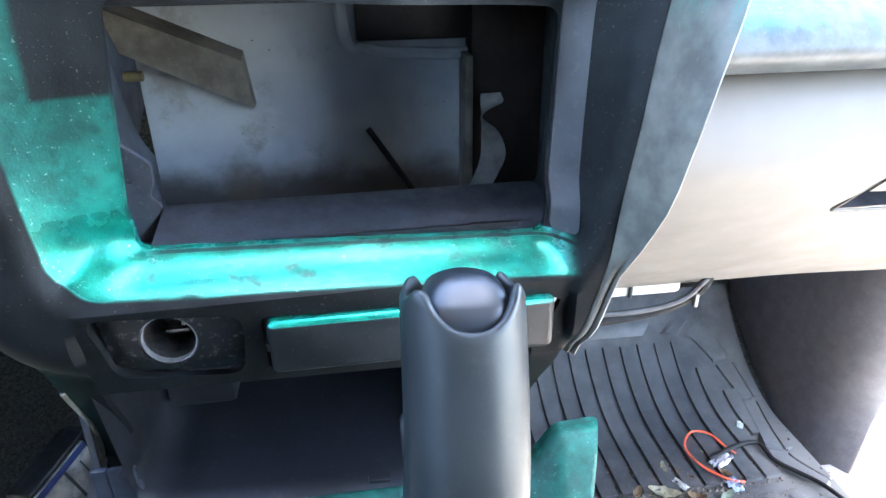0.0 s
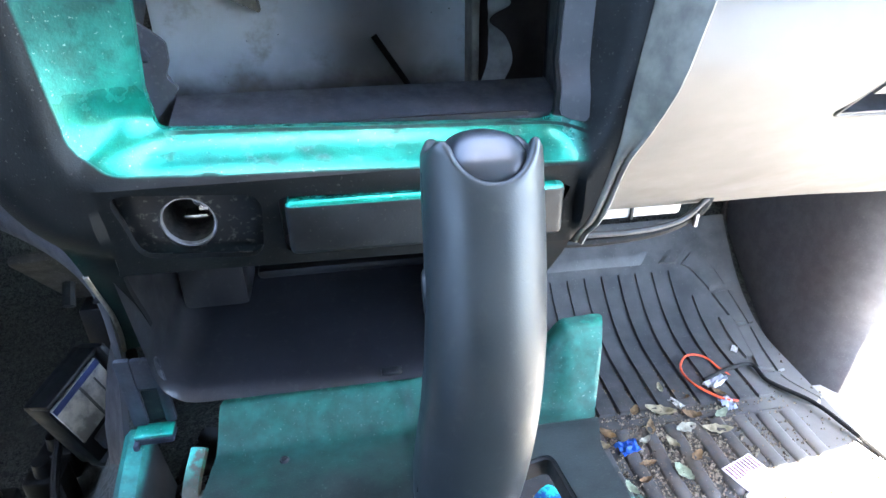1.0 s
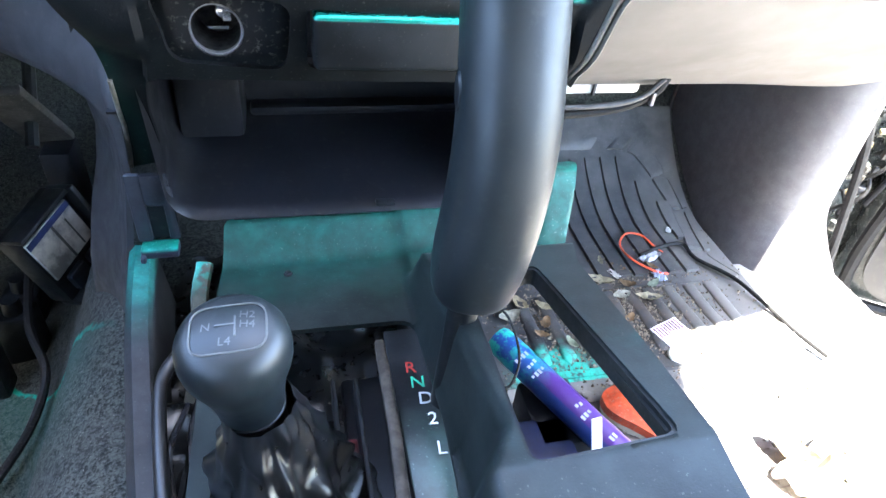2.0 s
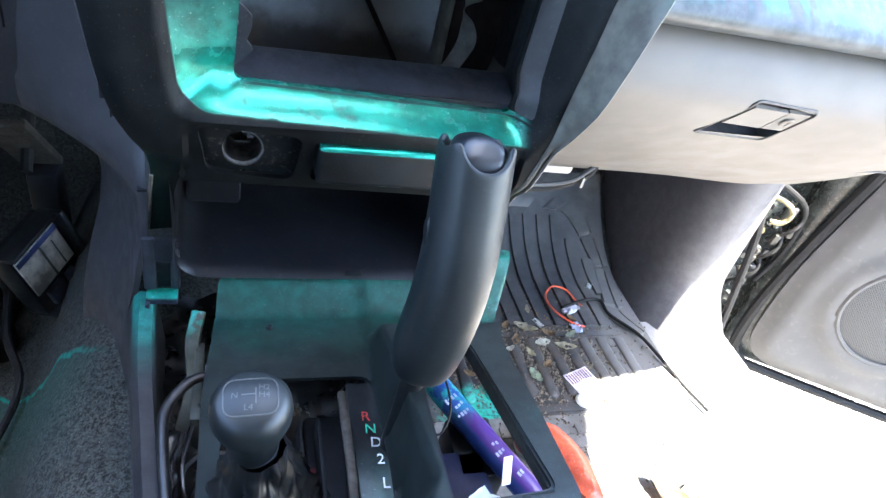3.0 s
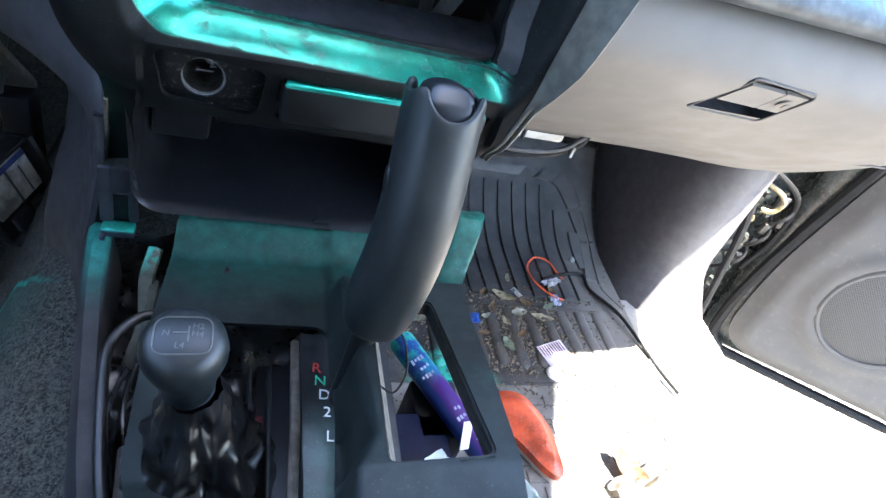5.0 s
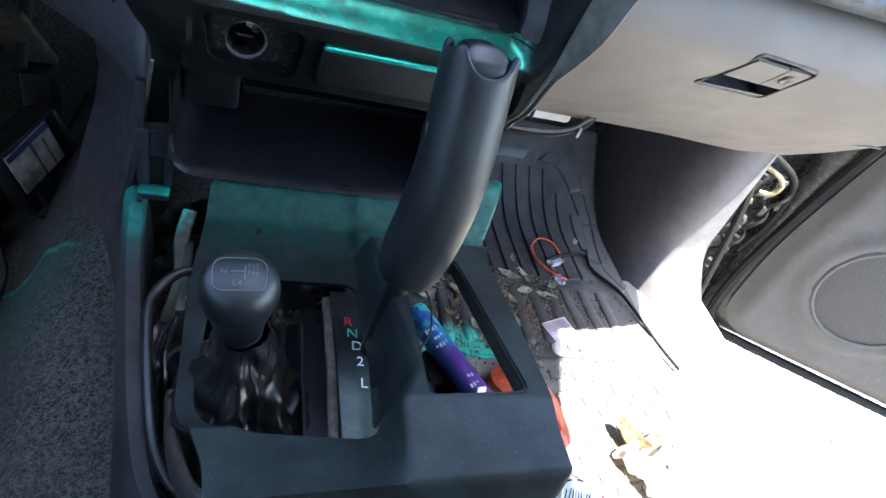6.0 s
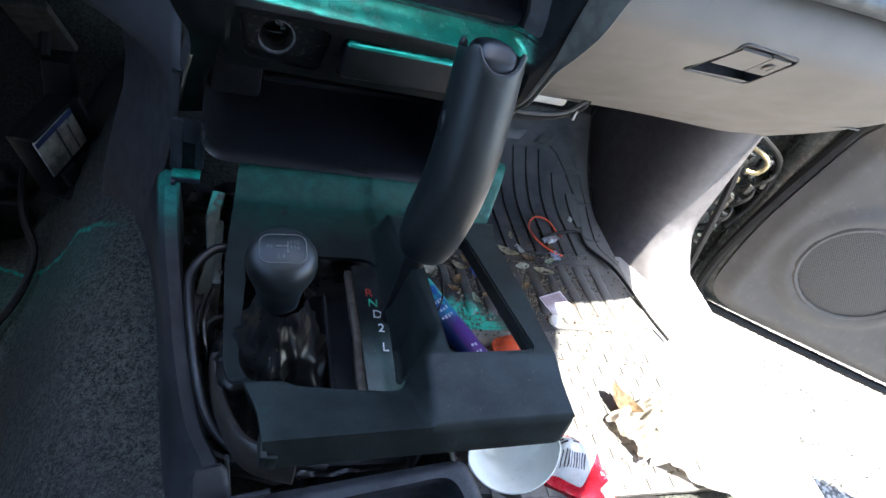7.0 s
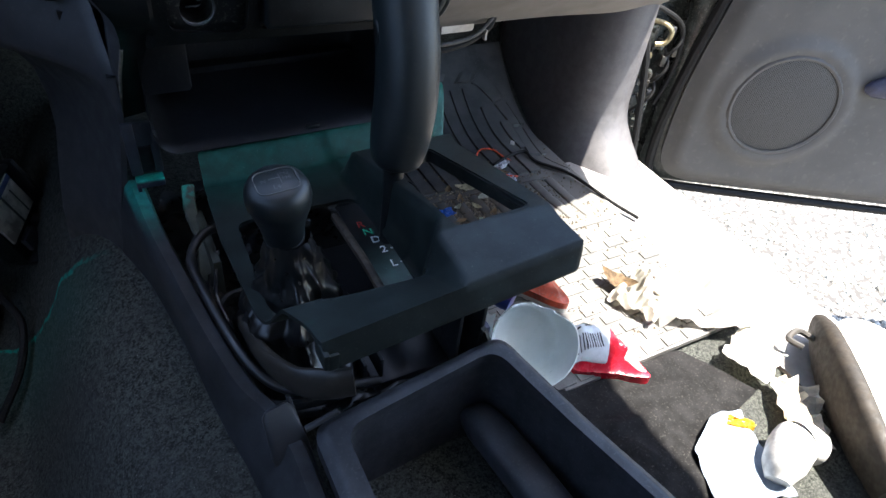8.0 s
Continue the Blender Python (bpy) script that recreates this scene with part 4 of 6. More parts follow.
part("clip_foot", join(box(-0.1385, 0.342, 0.272, -0.1175, 0.353, 0.279, 0.0015), box(-0.1385, 0.338, 0.258, -0.1355, 0.346, 0.276, 0.001)), sprayed("sprayed_clip", lambda m: m.ramp(m.axis(2), 0.2765, 0.279), (0.030, 0.034, 0.049), 0.5), body, "grey clip foot with a green edge")
part("clip_slot", box(-0.1320, 0.3545, 0.279, -0.1220, 0.3560, 0.306), M_CUBBY, body)
part("liner", sheet([(-0.122, 0.250), (-0.134, 0.345), (-0.120, 0.40), (0.050, 0.40), (0.055, 0.272), (0.014, 0.262), (0.014, 0.125), (-0.060, 0.118), (-0.094, 0.128), (-0.110, 0.160)], [], 0.004, lambda u, v: Vector((u, v, 0.226 + 0.010 * noise.noise(Vector((u * 30, v * 22, 3))) + 0.006 * noise.noise(Vector((u * 70, v * 60, 1))) + 0.022 * smooth01((-0.095 - u) / 0.02) * smooth01((0.27 - v) / 0.02))), 0.002, (0, 0, -1)), plain("liner_vinyl", (0.0085, 0.009, 0.0095), 0.30, vary=0.15, bump=0.12, spec=0.5), body, "crumpled glossy black liner", 70)
part("boot_ring", sweep(spline([(-0.099, 0.185, 0.262, 0.004, 0.008), (-0.095, 0.150, 0.266, 0.004, 0.009), (-0.084, 0.120, 0.272, 0.004, 0.010), (-0.070, 0.106, 0.278, 0.004, 0.010), (-0.055, 0.100, 0.280, 0.004, 0.010)], 30), 14, 2.6), plain("brown_black", (0.034, 0.029, 0.024), 0.4, vary=0.4, scale=60, dust=0.05), body, "worn brownish rim round the boot")
part("foam_strip", sweep([(*p, 0.005, 0.003) for p in spline([(-0.103, 0.335, 0.272), (-0.106, 0.315, 0.262), (-0.104, 0.29, 0.248), (-0.110, 0.26, 0.235)], 16)], 8, 3), sprayed("sprayed_foam", lambda m: m.math("MULTIPLY", m.ramp(m.axis(1), 0.31, 0.335), m.ramp(m.noise(120), 0.4, 0.55)), (0.075, 0.078, 0.062), 0.9), body, "crumpled foam strip with green paint")
part("metal_strip", box(-0.104, 0.25, 0.22, -0.098, 0.315, 0.262, 0.001), plain("olive_strip", (0.045, 0.048, 0.036), 0.6), body)
part("gasket", tube([(-0.088, 0.277, 0.272), (-0.104, 0.272, 0.273), (-0.1165, 0.256, 0.270), (-0.1180, 0.235, 0.268), (-0.1105, 0.180, 0.262), (-0.1020, 0.150, 0.256), (-0.088, 0.133, 0.250), (-0.066, 0.124, 0.248), (-0.03, 0.118, 0.246)], 0.0034, 60, 10), plain("black_rubber", (0.012, 0.012, 0.013), 0.35), body, "black rubber gasket round the levers")
for pts in ([(-0.098, 0.262, 0.262), (-0.107, 0.235, 0.245), (-0.104, 0.205, 0.235), (-0.103, 0.19, 0.20)], [(-0.108, 0.245, 0.255), (-0.112, 0.21, 0.262), (-0.106, 0.18, 0.240), (-0.100, 0.172, 0.200)]):
    part("wire", tube(pts, 0.0016, 30), plain("glossy_wire", (0.02, 0.02, 0.022), 0.2), body)
for x in (-0.036, -0.024):
    part("inner_rib", box(x, 0.13, 0.17, x + 0.0025, 0.255, 0.250, 0.0008), M_BLACK, body)
part("shift_gate", box(-0.030, 0.125, 0.20, 0.030, 0.27, 0.232, 0.003), M_CUBBY, body)
part("red_part", box(-0.030, 0.216, 0.228, -0.025, 0.226, 0.236, 0.001), plain("red_plastic", (0.10, 0.008, 0.010), 0.4), body)
# right-hand side plates seen through the tray hole
part("chrome_edge", sweep([(0.034, 0.262, 0.272, 0.002, 0.010), (0.030, 0.20, 0.286, 0.002, 0.010), (0.022, 0.13, 0.300, 0.002, 0.010)], 8, 3), plain("green_steel", (0.10, 0.16, 0.15), 0.2, metal=0.8), body, "shiny steel edge with green tint")
bm = bmesh.new()
rows = []
for i in range(9):
    y = 0.30 - 0.185 * i / 8
    rows.append([bm.verts.new((x, y, z + 0.02 * (0.30 - y))) for x, z in ((0.044, 0.262), (0.047, 0.263), (0.062, 0.225), (0.082, 0.165), (0.090, 0.10))])
for a, b in zip(rows, rows[1:]):
    for j in range(4):
        bm.faces.new((a[j], a[j + 1], b[j + 1], b[j]))
bmesh.ops.recalc_face_normals(bm, faces=bm.faces[:])
bmesh.ops.solidify(bm, geom=bm.faces[:], thickness=0.002)
part("felt_side", bm, plain("grey_felt", (0.125, 0.120, 0.108), 0.95, vary=0.3, scale=120, bump=0.5, grain=700, dist=0.001, spec=0.15), body, "worn grey felt on the console side")
part("wire_loop", tube([(0.034, 0.262, 0.286), (0.050, 0.262, 0.290), (0.061, 0.256, 0.284), (0.066, 0.243, 0.266), (0.058, 0.232, 0.256), (0.046, 0.234, 0.262)], 0.00075, 40), plain("thin_wire", (0.006, 0.006, 0.007), 0.55, spec=0.2), body, "thin black wire loop")

# ---- rear storage bin ----
bin_ = thing("console_bin", "dark grey open storage bin behind the shifter", "storage bin", at=(0, 0, 0.1))
M_BIN = plain("bin_plastic", (0.030, 0.031, 0.036), 0.5, dust=0.12)
BIN = rounded([(-0.083, 0.098), (0.0610, 0.117), (0.0765, 0.033), (0.0920, -0.030), (0.100, -0.10), (0.100, -0.50), (-0.085, -0.50)], 0.012)
BINI = rounded([(-0.066, 0.087), (0.0490, 0.1045), (0.0635, 0.033), (0.0790, -0.030), (0.087, -0.10), (0.087, -0.48), (-0.070, -0.48)], 0.013)
part("rim", sheet(BIN, [BINI], 0.0025, lambda u, v: Vector((u, v, 0.252 + 0.004 * smooth01(nearest((u, v), BIN)[0] / 0.006))), 0.012, (0, 0, -1)), M_BIN, bin_)
bm = bmesh.new()
rows = []
for u, v in BINI + BINI[:1]:
    c = Vector((-0.010, -0.2, 0))
    p = Vector((u, v, 0))
    rows.append([bm.verts.new(p + Vector((0, 0, 0.249))), bm.verts.new(p + (c - p) * 0.03 + Vector((0, 0, 0.165))), bm.verts.new(p + (c - p) * 0.12 + Vector((0, 0, 0.158)))])
for a, b in zip(rows, rows[1:]):
    for j in range(2):
        bm.faces.new((a[j], a[j + 1], b[j + 1], b[j]))
bm.faces.new([r[2] for r in rows[:-1]])
part("tub", bm, M_BIN, bin_, "", 50)
bm = bmesh.new()
rows = []
for u, v in [p for p in BIN if p[0] > 0.04 and p[1] > -0.499] + [(0.100, -0.499)]:
    rows.append([bm.verts.new((u - k, v - k, z)) for k, z in ((0.002, 0.248), (0.006, 0.235), (0.008, 0.10), (0.010, -0.01))])
for a, b in zip(rows, rows[1:]):
    for j in range(3):
        bm.faces.new((a[j], a[j + 1], b[j + 1], b[j]))
part("outer_skin", bm, M_BIN, bin_, "", 50)
brake = thing("brake_handle", "dark grey parking brake handle lying in the bin", "handle", at=(0.04, 0.05, 0.16))
part("handle", sweep(spline([(0.0315, 0.092, 0.196, 0.008, 0.008), (0.0345, 0.086, 0.204, 0.0125, 0.012), (0.0390, 0.050, 0.207, 0.0140, 0.013), (0.0430, -0.02, 0.211, 0.0142, 0.013), (0.0450, -0.12, 0.216, 0.0140, 0.013)], 30), 24, 2.8), M_BIN, brake)
part("handle_stand", box(0.028, -0.10, 0.158, 0.05, -0.06, 0.215, 0.002), M_BIN, brake)

# ---- dashboard and glove box ----
dash = thing("glove_box", "light grey plastic glove box and lower dashboard", "glove box", at=(0.45, 0.6, 0.3))
PROF = [tuple(p) for p in spline([(0.424, 0.503), (0.404, 0.490), (0.394, 0.455), (0.410, 0.428), (0.435, 0.400), (0.50, 0.338), (0.575, 0.276), (0.610, 0.252), (0.635, 0.250), (0.70, 0.29)], 40)]


def dash_shift(x):
    f, g = max(0, x - 0.50), max(0, x - 0.40)
    return (f * f * 0.9, -0.26 * g * g)


LATCH = [(0.3075, 0.4050), (0.3890, 0.4015), (0.3930, 0.4515), (0.3240, 0.4555)]


def lid_surface(u, v):
    """The lid by x and the length s along its profile."""
    k = max(0, min(len(PROF) - 1.001, v))
    i = int(k)
    f = k - i
    y, z = (PROF[i][0] * (1 - f) + PROF[i + 1][0] * f, PROF[i][1] * (1 - f) + PROF[i + 1][1] * f)
    dy, dz = dash_shift(u)
    return Vector((u, y + dy, z + dz))


def along(z):
    """Place along the profile, counted in its points, at height z."""
    for i in range(6, len(PROF) - 1):
        if PROF[i][1] >= z >= PROF[i + 1][1]:
            return i + (PROF[i][1] - z) / (PROF[i][1] - PROF[i + 1][1] + 1e-9)
    return 0.0


bm = bmesh.new()
nx, grid = 92, {}
hole = [(x, along(z)) for x, z in LATCH]
for i in range(nx + 1):
    for j in range(len(PROF)):
        u = 0.155 + 0.500 * i / nx
        grid[i, j] = bm.verts.new(lid_surface(u, j))
for i in range(nx):
    for j in range(len(PROF) - 1):
        if not inside((0.155 + 0.500 * (i + 0.5) / nx, j + 0.5), hole):
            bm.faces.new((grid[i, j], grid[i + 1, j], grid[i + 1, j + 1], grid[i, j + 1]))
for (i, j), v in grid.items():
    if v.link_edges and any(e.is_boundary for e in v.link_edges) and 0 < i < nx and 0 < j < len(PROF) - 1:
        v.co = lid_surface(*nearest((0.155 + 0.500 * i / nx, j), hole)[1])
bmesh.ops.delete(bm, geom=[v for v in bm.verts if not v.link_faces], context="VERTS")
bmesh.ops.recalc_face_normals(bm, faces=bm.faces[:])
lid = part("lid", bm, M_DASH, dash, "", 50)
# latch: recess, finger plate and lock
bm = bmesh.new()
front = [lid_surface(x, s) for x, s in hole]
deep = [p + Vector((0, 0.020, 0.010)) for p in front]
fv, dv = [bm.verts.new(p) for p in front], [bm.verts.new(p) for p in deep]
for k in range(4):
    bm.faces.new((fv[k], fv[(k + 1) % 4], dv[(k + 1) % 4], dv[k]))
bm.faces.new(dv)
# darker and bluer than the lid: the recess's shade put into its colour
part("latch_recess", bm, plain("recess_shade", (0.055, 0.057, 0.066), 0.5), lid, "finger recess, shade put into its colour", 20)


def on_lid(x, z, out=0.0):
    return lid_surface(x, along(z)) + Vector((0, -out * 0.8, out * -0.5))


def patch(corners, thick):
    bm = bmesh.new()
    a = [bm.verts.new(on_lid(x, z, 0.0)) for x, z in corners]
    b = [bm.verts.new(on_lid(x, z, -thick)) for x, z in corners]
    bm.faces.new(a)
    bm.faces.new(b[::-1])
    for k in range(len(a)):
        bm.faces.new((a[k], b[k], b[(k + 1) % len(a)], a[(k + 1) % len(a)]))
    return bm


part("finger_plate", patch([(0.3190, 0.4235), (0.3615, 0.4215), (0.3645, 0.4460), (0.3280, 0.4480)], 0.004), M_DASH, lid, "light grey latch plate", 20)
part("lock_plate", patch([(0.3630, 0.4215), (0.3875, 0.4205), (0.3903, 0.4455), (0.3660, 0.4465)], 0.004), M_DASH, lid, "", 20)
rim_ = []
for x, z in rounded(LATCH, 0.006, 5):
    rim_.append((*on_lid(x, z, 0.0002), 0.0014, 0.0014))
part("latch_rim", sweep(rim_ + rim_[:1], 8, 2.0, (0.3, 0.8, 0.5), False), plain("latch_edge", (0.060, 0.056, 0.055), 0.5, bump=0), lid, "dark moulded edge of the latch", 60)
pl_ = on_lid(0.3765, 0.4340, 0.0008)
part("lock", lathe([(0.0, 0.0012), (0.0045, 0.0012), (0.0060, 0.0006), (0.0066, 0.0)], Matrix.Translation(pl_) @ Matrix.Rotation(radians(125), 4, "X"), 22), plain("lock_metal", (0.15, 0.14, 0.13), 0.4, metal=0.5), lid, "small round key lock")
part("key_slot", box(-0.0005, -0.003, 0.0012, 0.0005, 0.003, 0.0016, 0, Matrix.Translation(pl_) @ Matrix.Rotation(radians(125), 4, "X")), M_CUBBY, lid)
TOPP = [tuple(p) for p in spline([(0.430, 0.497), (0.402, 0.5010), (0.380, 0.5100), (0.3760, 0.5190), (0.388, 0.532), (0.43, 0.556), (0.50, 0.590), (0.62, 0.635), (0.90, 0.66)], 30)]
part("dash_top", extrude_x(TOPP, 0.150, 0.658, 0.005, n=20, shift=dash_shift), sprayed("sprayed_dash", lambda m: m.math("MULTIPLY", m.ramp(m.axis(2), 0.520, 0.545), m.ramp(m.noise(26, 3, stretch=(3.4, 0.7, 0.7), offset=3), 0.40, 0.54)), (0.075, 0.085, 0.092), 0.36, paint=(0.008, 0.26, 0.235), gloss=0.30), dash, "grey dashboard pad streaked with green paint")
part("dash_end", extrude_x(TOPP + [(0.92, 0.66), (0.92, 0.22), (0.70, 0.27), (0.63, 0.25)], 0.654, 0.659, closed=True, shift=dash_shift), M_DASH, dash)
part("seam", tube([(0.515, 0.620, 0.2535), (0.54, 0.560, 0.290), (0.575, 0.520, 0.322), (0.62, 0.492, 0.345), (0.654, 0.487, 0.349)], 0.0012, 30, 6), plain("seam_shadow", (0.12, 0.11, 0.10), 0.6), dash)

# ---- heater box under the dash ----
heater = thing("heater_box", "dusty white heater box with black hoses", "heater box", at=(0.26, 0.62, 0.25))
M_WHITE = plain("old_white_plastic", (0.62, 0.60, 0.54), 0.5, vary=0.12, dust=0.4)
part("case", box(0.16, 0.60, 0.245, 0.318, 0.74, 0.30, 0.006), M_WHITE, heater)
part("flange", box(0.16, 0.590, 0.268, 0.325, 0.602, 0.274, 0.002), M_WHITE, heater)
part("case_rib", box(0.262, 0.597, 0.246, 0.265, 0.602, 0.27, 0.0005), M_TRIM, heater)
M_HOSE = plain("black_hose", (0.0085, 0.0085, 0.009), 0.6, dust=0.08, spec=0.22)
part("hose", tube([(0.15, 0.585, 0.236), (0.22, 0.583, 0.232), (0.285, 0.582, 0.238), (0.322, 0.582, 0.254), (0.335, 0.584, 0.272), (0.345, 0.60, 0.29)], 0.0042, 40), M_HOSE, heater)
part("hose", tube([(0.15, 0.575, 0.252), (0.24, 0.573, 0.246), (0.30, 0.575, 0.252), (0.33, 0.58, 0.272)], 0.0030, 30), plain("grey_hose", (0.035, 0.035, 0.036), 0.5), heater)
part("hose_clip", box(0.318, 0.574, 0.244, 0.322, 0.580, 0.258, 0.001), M_PILLAR, heater)

# ---- kick panel, pillar and door frame ----
kick = thing("kick_panel", "dark grey footwell kick panel with sunlit pillar trim", "trim panel", kind="structure", at=(0.65, 0.7, 0))
bm = bmesh.new()
rows = []
for i in range(25):
    f = i / 24
    z = -0.014 + 0.30 * f
    flare = 0.030 * (1 - smooth01(f * 3.0)) + 0.050 * max(0.0, 1 - f * 4.2) ** 2
    pts = [(0.535 + 0.02 * f, 0.90), (0.536 + 0.022 * f, 0.76), (0.540 + 0.028 * f - 0.2 * flare, 0.655), (0.548 + 0.030 * f - 0.2 * flare, 0.625 - 0.35 * flare), (0.562 + 0.032 * f, 0.603 - 0.7 * flare), (0.582 + 0.034 * f, 0.590 - flare), (0.606 + 0.034 * f, 0.586 + 0.01 * f - flare), (0.630 + 0.032 * f + 0.01 * (1 - f), 0.590 + 0.02 * f - flare), (0.646 + 0.026 * f + 0.012 * (1 - f), 0.604 + 0.02 * f - flare), (0.652 + 0.02 * f, 0.66)]
    rows.append([bm.verts.new((x, y, z)) for x, y in pts])
for a, b in zip(rows, rows[1:]):
    for j in range(len(a) - 1):
        bm.faces.new((a[j], a[j + 1], b[j + 1], b[j]))
part("kick_trim", bm, plain("kick_plastic", (0.105, 0.100, 0.104), 0.5, vary=0.12, bump=0.3, grain=1300, dust=0.2), kick, "", 50)
part("crease", box(0.5335, 0.845, 0.02, 0.5375, 0.852, 0.27, 0.001), M_TRIM, kick)
sill = thing("door_sill", "grey plastic door sill plate in bright sun", "sill", kind="structure", at=(0.6, 0.2, -0.1))
part("sill_trim", extrude_x([(-0.8, -0.006), (0.59, -0.006), (0.59, -0.12), (-0.8, -0.12)], 0.5240, 0.640, closed=True), M_PILLAR, sill, "", 0)
part("sill_step", extrude_x([(-0.8, -0.03), (0.70, -0.03), (0.70, -0.22), (-0.8, -0.22)], 0.640, 0.70, closed=True), plain("sill_paint", (0.35, 0.34, 0.33), 0.3, vary=0.1), sill, "", 0)
frame_ = thing("door_frame", "dark painted door frame with hinge hardware", "door frame", kind="structure", at=(0.7, 0.75, 0))
M_FRAME = plain("dark_paint", (0.035, 0.040, 0.038), 0.25, vary=0.4, scale=50, dust=0.4)
# the jamb's top, out of view, is raised to block stray sun
part("jamb", extrude_x([(0.640, -0.22), (0.655, 0.10), (0.675, 0.30), (0.700, 0.45), (0.74, 0.72), (0.96, 0.78), (0.96, -0.22)], 0.645, 0.80, closed=True), M_FRAME, frame_)
M_BRASS = plain("zinc_yellow", (0.32, 0.27, 0.16), 0.35, metal=0.7, vary=0.4, scale=150)
for z in (0.02, 0.15):
    part("hinge", join(box(0.690, 0.648, z, 0.745, 0.662, z + 0.045, 0.003), lathe([(0.006, 0.0), (0.006, 0.055), (0.0, 0.057)], Matrix.Translation((0.742, 0.645, z - 0.005)), 14)), M_FRAME, frame_)
rh = random.Random(8)
for i in range(9):
    z = 0.005 + 0.024 * i
    x, y = 0.700 + rh.uniform(-0.006, 0.016), 0.628 + rh.uniform(-0.006, 0.012)
    part("bolt", lathe([(0.0, 0.006), (0.005, 0.006), (0.0065, 0.002), (0.0065, 0.0)], Matrix.Translation((x, y, z)) @ Matrix.Rotation(radians(90), 4, "X") @ Matrix.Rotation(rh.uniform(-0.5, 0.5), 4, "Y"), 8), M_FRAME if i % 3 else M_BRASS, frame_)
M_GREASE = plain("greasy_steel", (0.030, 0.027, 0.022), 0.45, vary=0.5, scale=120, dust=0.25)
for i in range(16):
    x, y, z = rh.uniform(0.688, 0.742), rh.uniform(0.612, 0.640), rh.uniform(0.005, 0.205)
    w, d, h = rh.uniform(0.006, 0.014), rh.uniform(0.006, 0.012), rh.uniform(0.008, 0.020)
    part("hinge_lug", box(-w / 2, -d / 2, -h / 2, w / 2, d / 2, h / 2, 0.002, Matrix.Translation((x, y, z)) @ Matrix.Rotation(rh.uniform(-0.6, 0.6), 4, "Y") @ Matrix.Rotation(rh.uniform(-0.5, 0.5), 4, "Z")), (M_GREASE, M_FRAME, M_GREASE, M_TRIM)[i % 4], frame_)
for i in range(4):
    x, z = 0.692 + 0.013 * i, 0.03 + 0.045 * i
    part("wiring", tube([(x - 0.012, 0.632, z - 0.03), (x, 0.612, z), (x + 0.012, 0.614, z + 0.02), (x + 0.006, 0.632, z + 0.05)], 0.0028, 20), M_HOSE, frame_)
part("check_strap", tube([(0.676, 0.640, 0.215), (0.70, 0.622, 0.212), (0.712, 0.612, 0.20), (0.705, 0.612, 0.182), (0.690, 0.62, 0.178)], 0.004, 30), M_BRASS, frame_, "yellowish zinc-plated strap")
part("harness", tube([(0.660, 0.640, 0.24), (0.69, 0.625, 0.235), (0.74, 0.615, 0.20), (0.752, 0.618, 0.12), (0.735, 0.62, 0.06)], 0.004, 30), M_HOSE, frame_)
part("seal", tube([(0.655, 0.642, 0.26), (0.668, 0.612, 0.17), (0.672, 0.590, 0.07), (0.668, 0.570, 0.0), (0.652, 0.55, -0.02), (0.645, 0.40, -0.026), (0.645, -0.3, -0.026)], 0.006, 60), M_HOSE, frame_, "black rubber door seal")

# ---- floor mat ----
mat_ = thing("floor_mat", "black ribbed rubber floor mat, dirty and partly sprayed green", "floor mat", at=(0.4, 0.4, -0.012))


def mat_z(y):
    return 0.0 if y < 0.66 else (y - 0.66) ** 2 * 3.6


def green_patch(m):
    dx = m.math("SUBTRACT", m.axis(0), 0.215)
    dy = m.math("SUBTRACT", m.axis(1), 0.415)
    d = m.math("SQRT", m.math("ADD", m.math("MULTIPLY", dx, dx), m.math("MULTIPLY", dy, dy)))
    d = m.math("ADD", d, m.math("MULTIPLY", m.math("SUBTRACT", m.noise(60, 4, offset=8), 0.5), 0.05))
    return m.ramp(d, 0.035, 0.065, 1.0, 0.0)


mm = Nodes("dirty_sunlit_rubber")
rubber = mm.mix(mm.ramp(mm.noise(24, 5), 0.35, 0.68), (0.024, 0.026, 0.029), (0.056, 0.057, 0.058))
sx, sy = mm.math("SUBTRACT", mm.axis(0), 0.325), mm.math("SUBTRACT", mm.axis(1), 0.515)
soil_d = mm.math("SQRT", mm.math("ADD", mm.math("MULTIPLY", sx, sx), mm.math("MULTIPLY", sy, sy)))
soil = mm.math("MULTIPLY", mm.ramp(soil_d, 0.03, 0.13, 1.0, 0.0), mm.ramp(mm.noise(75, 5, 0.7, offset=2), 0.40, 0.58))
rubber = mm.mix(mm.math("MULTIPLY", soil, 0.85), rubber, (0.062, 0.050, 0.040))
rubber = mm.mix(mm.ramp(mm.noise(520, 2, offset=6), 0.68, 0.76, 0.0, 0.6), rubber, (0.36, 0.34, 0.30))
# paler towards the door: brightness of the sun there put into the colour
sun_side = mm.math("ADD", mm.math("SUBTRACT", mm.axis(0), mm.math("MULTIPLY", mm.axis(1), 0.35)), mm.math("MULTIPLY", mm.math("SUBTRACT", mm.noise(28, 4, offset=9), 0.5), 0.10))
rubber = mm.mix(mm.math("MULTIPLY", mm.ramp(sun_side, 0.17, 0.30), 0.8), rubber, (0.17, 0.163, 0.150))
gp = mm.math("MULTIPLY", green_patch(mm), mm.ramp(mm.noise(130, 4, offset=1), 0.30, 0.55))
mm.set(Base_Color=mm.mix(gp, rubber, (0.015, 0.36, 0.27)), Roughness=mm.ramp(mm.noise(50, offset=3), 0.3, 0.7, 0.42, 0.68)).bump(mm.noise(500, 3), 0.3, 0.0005)
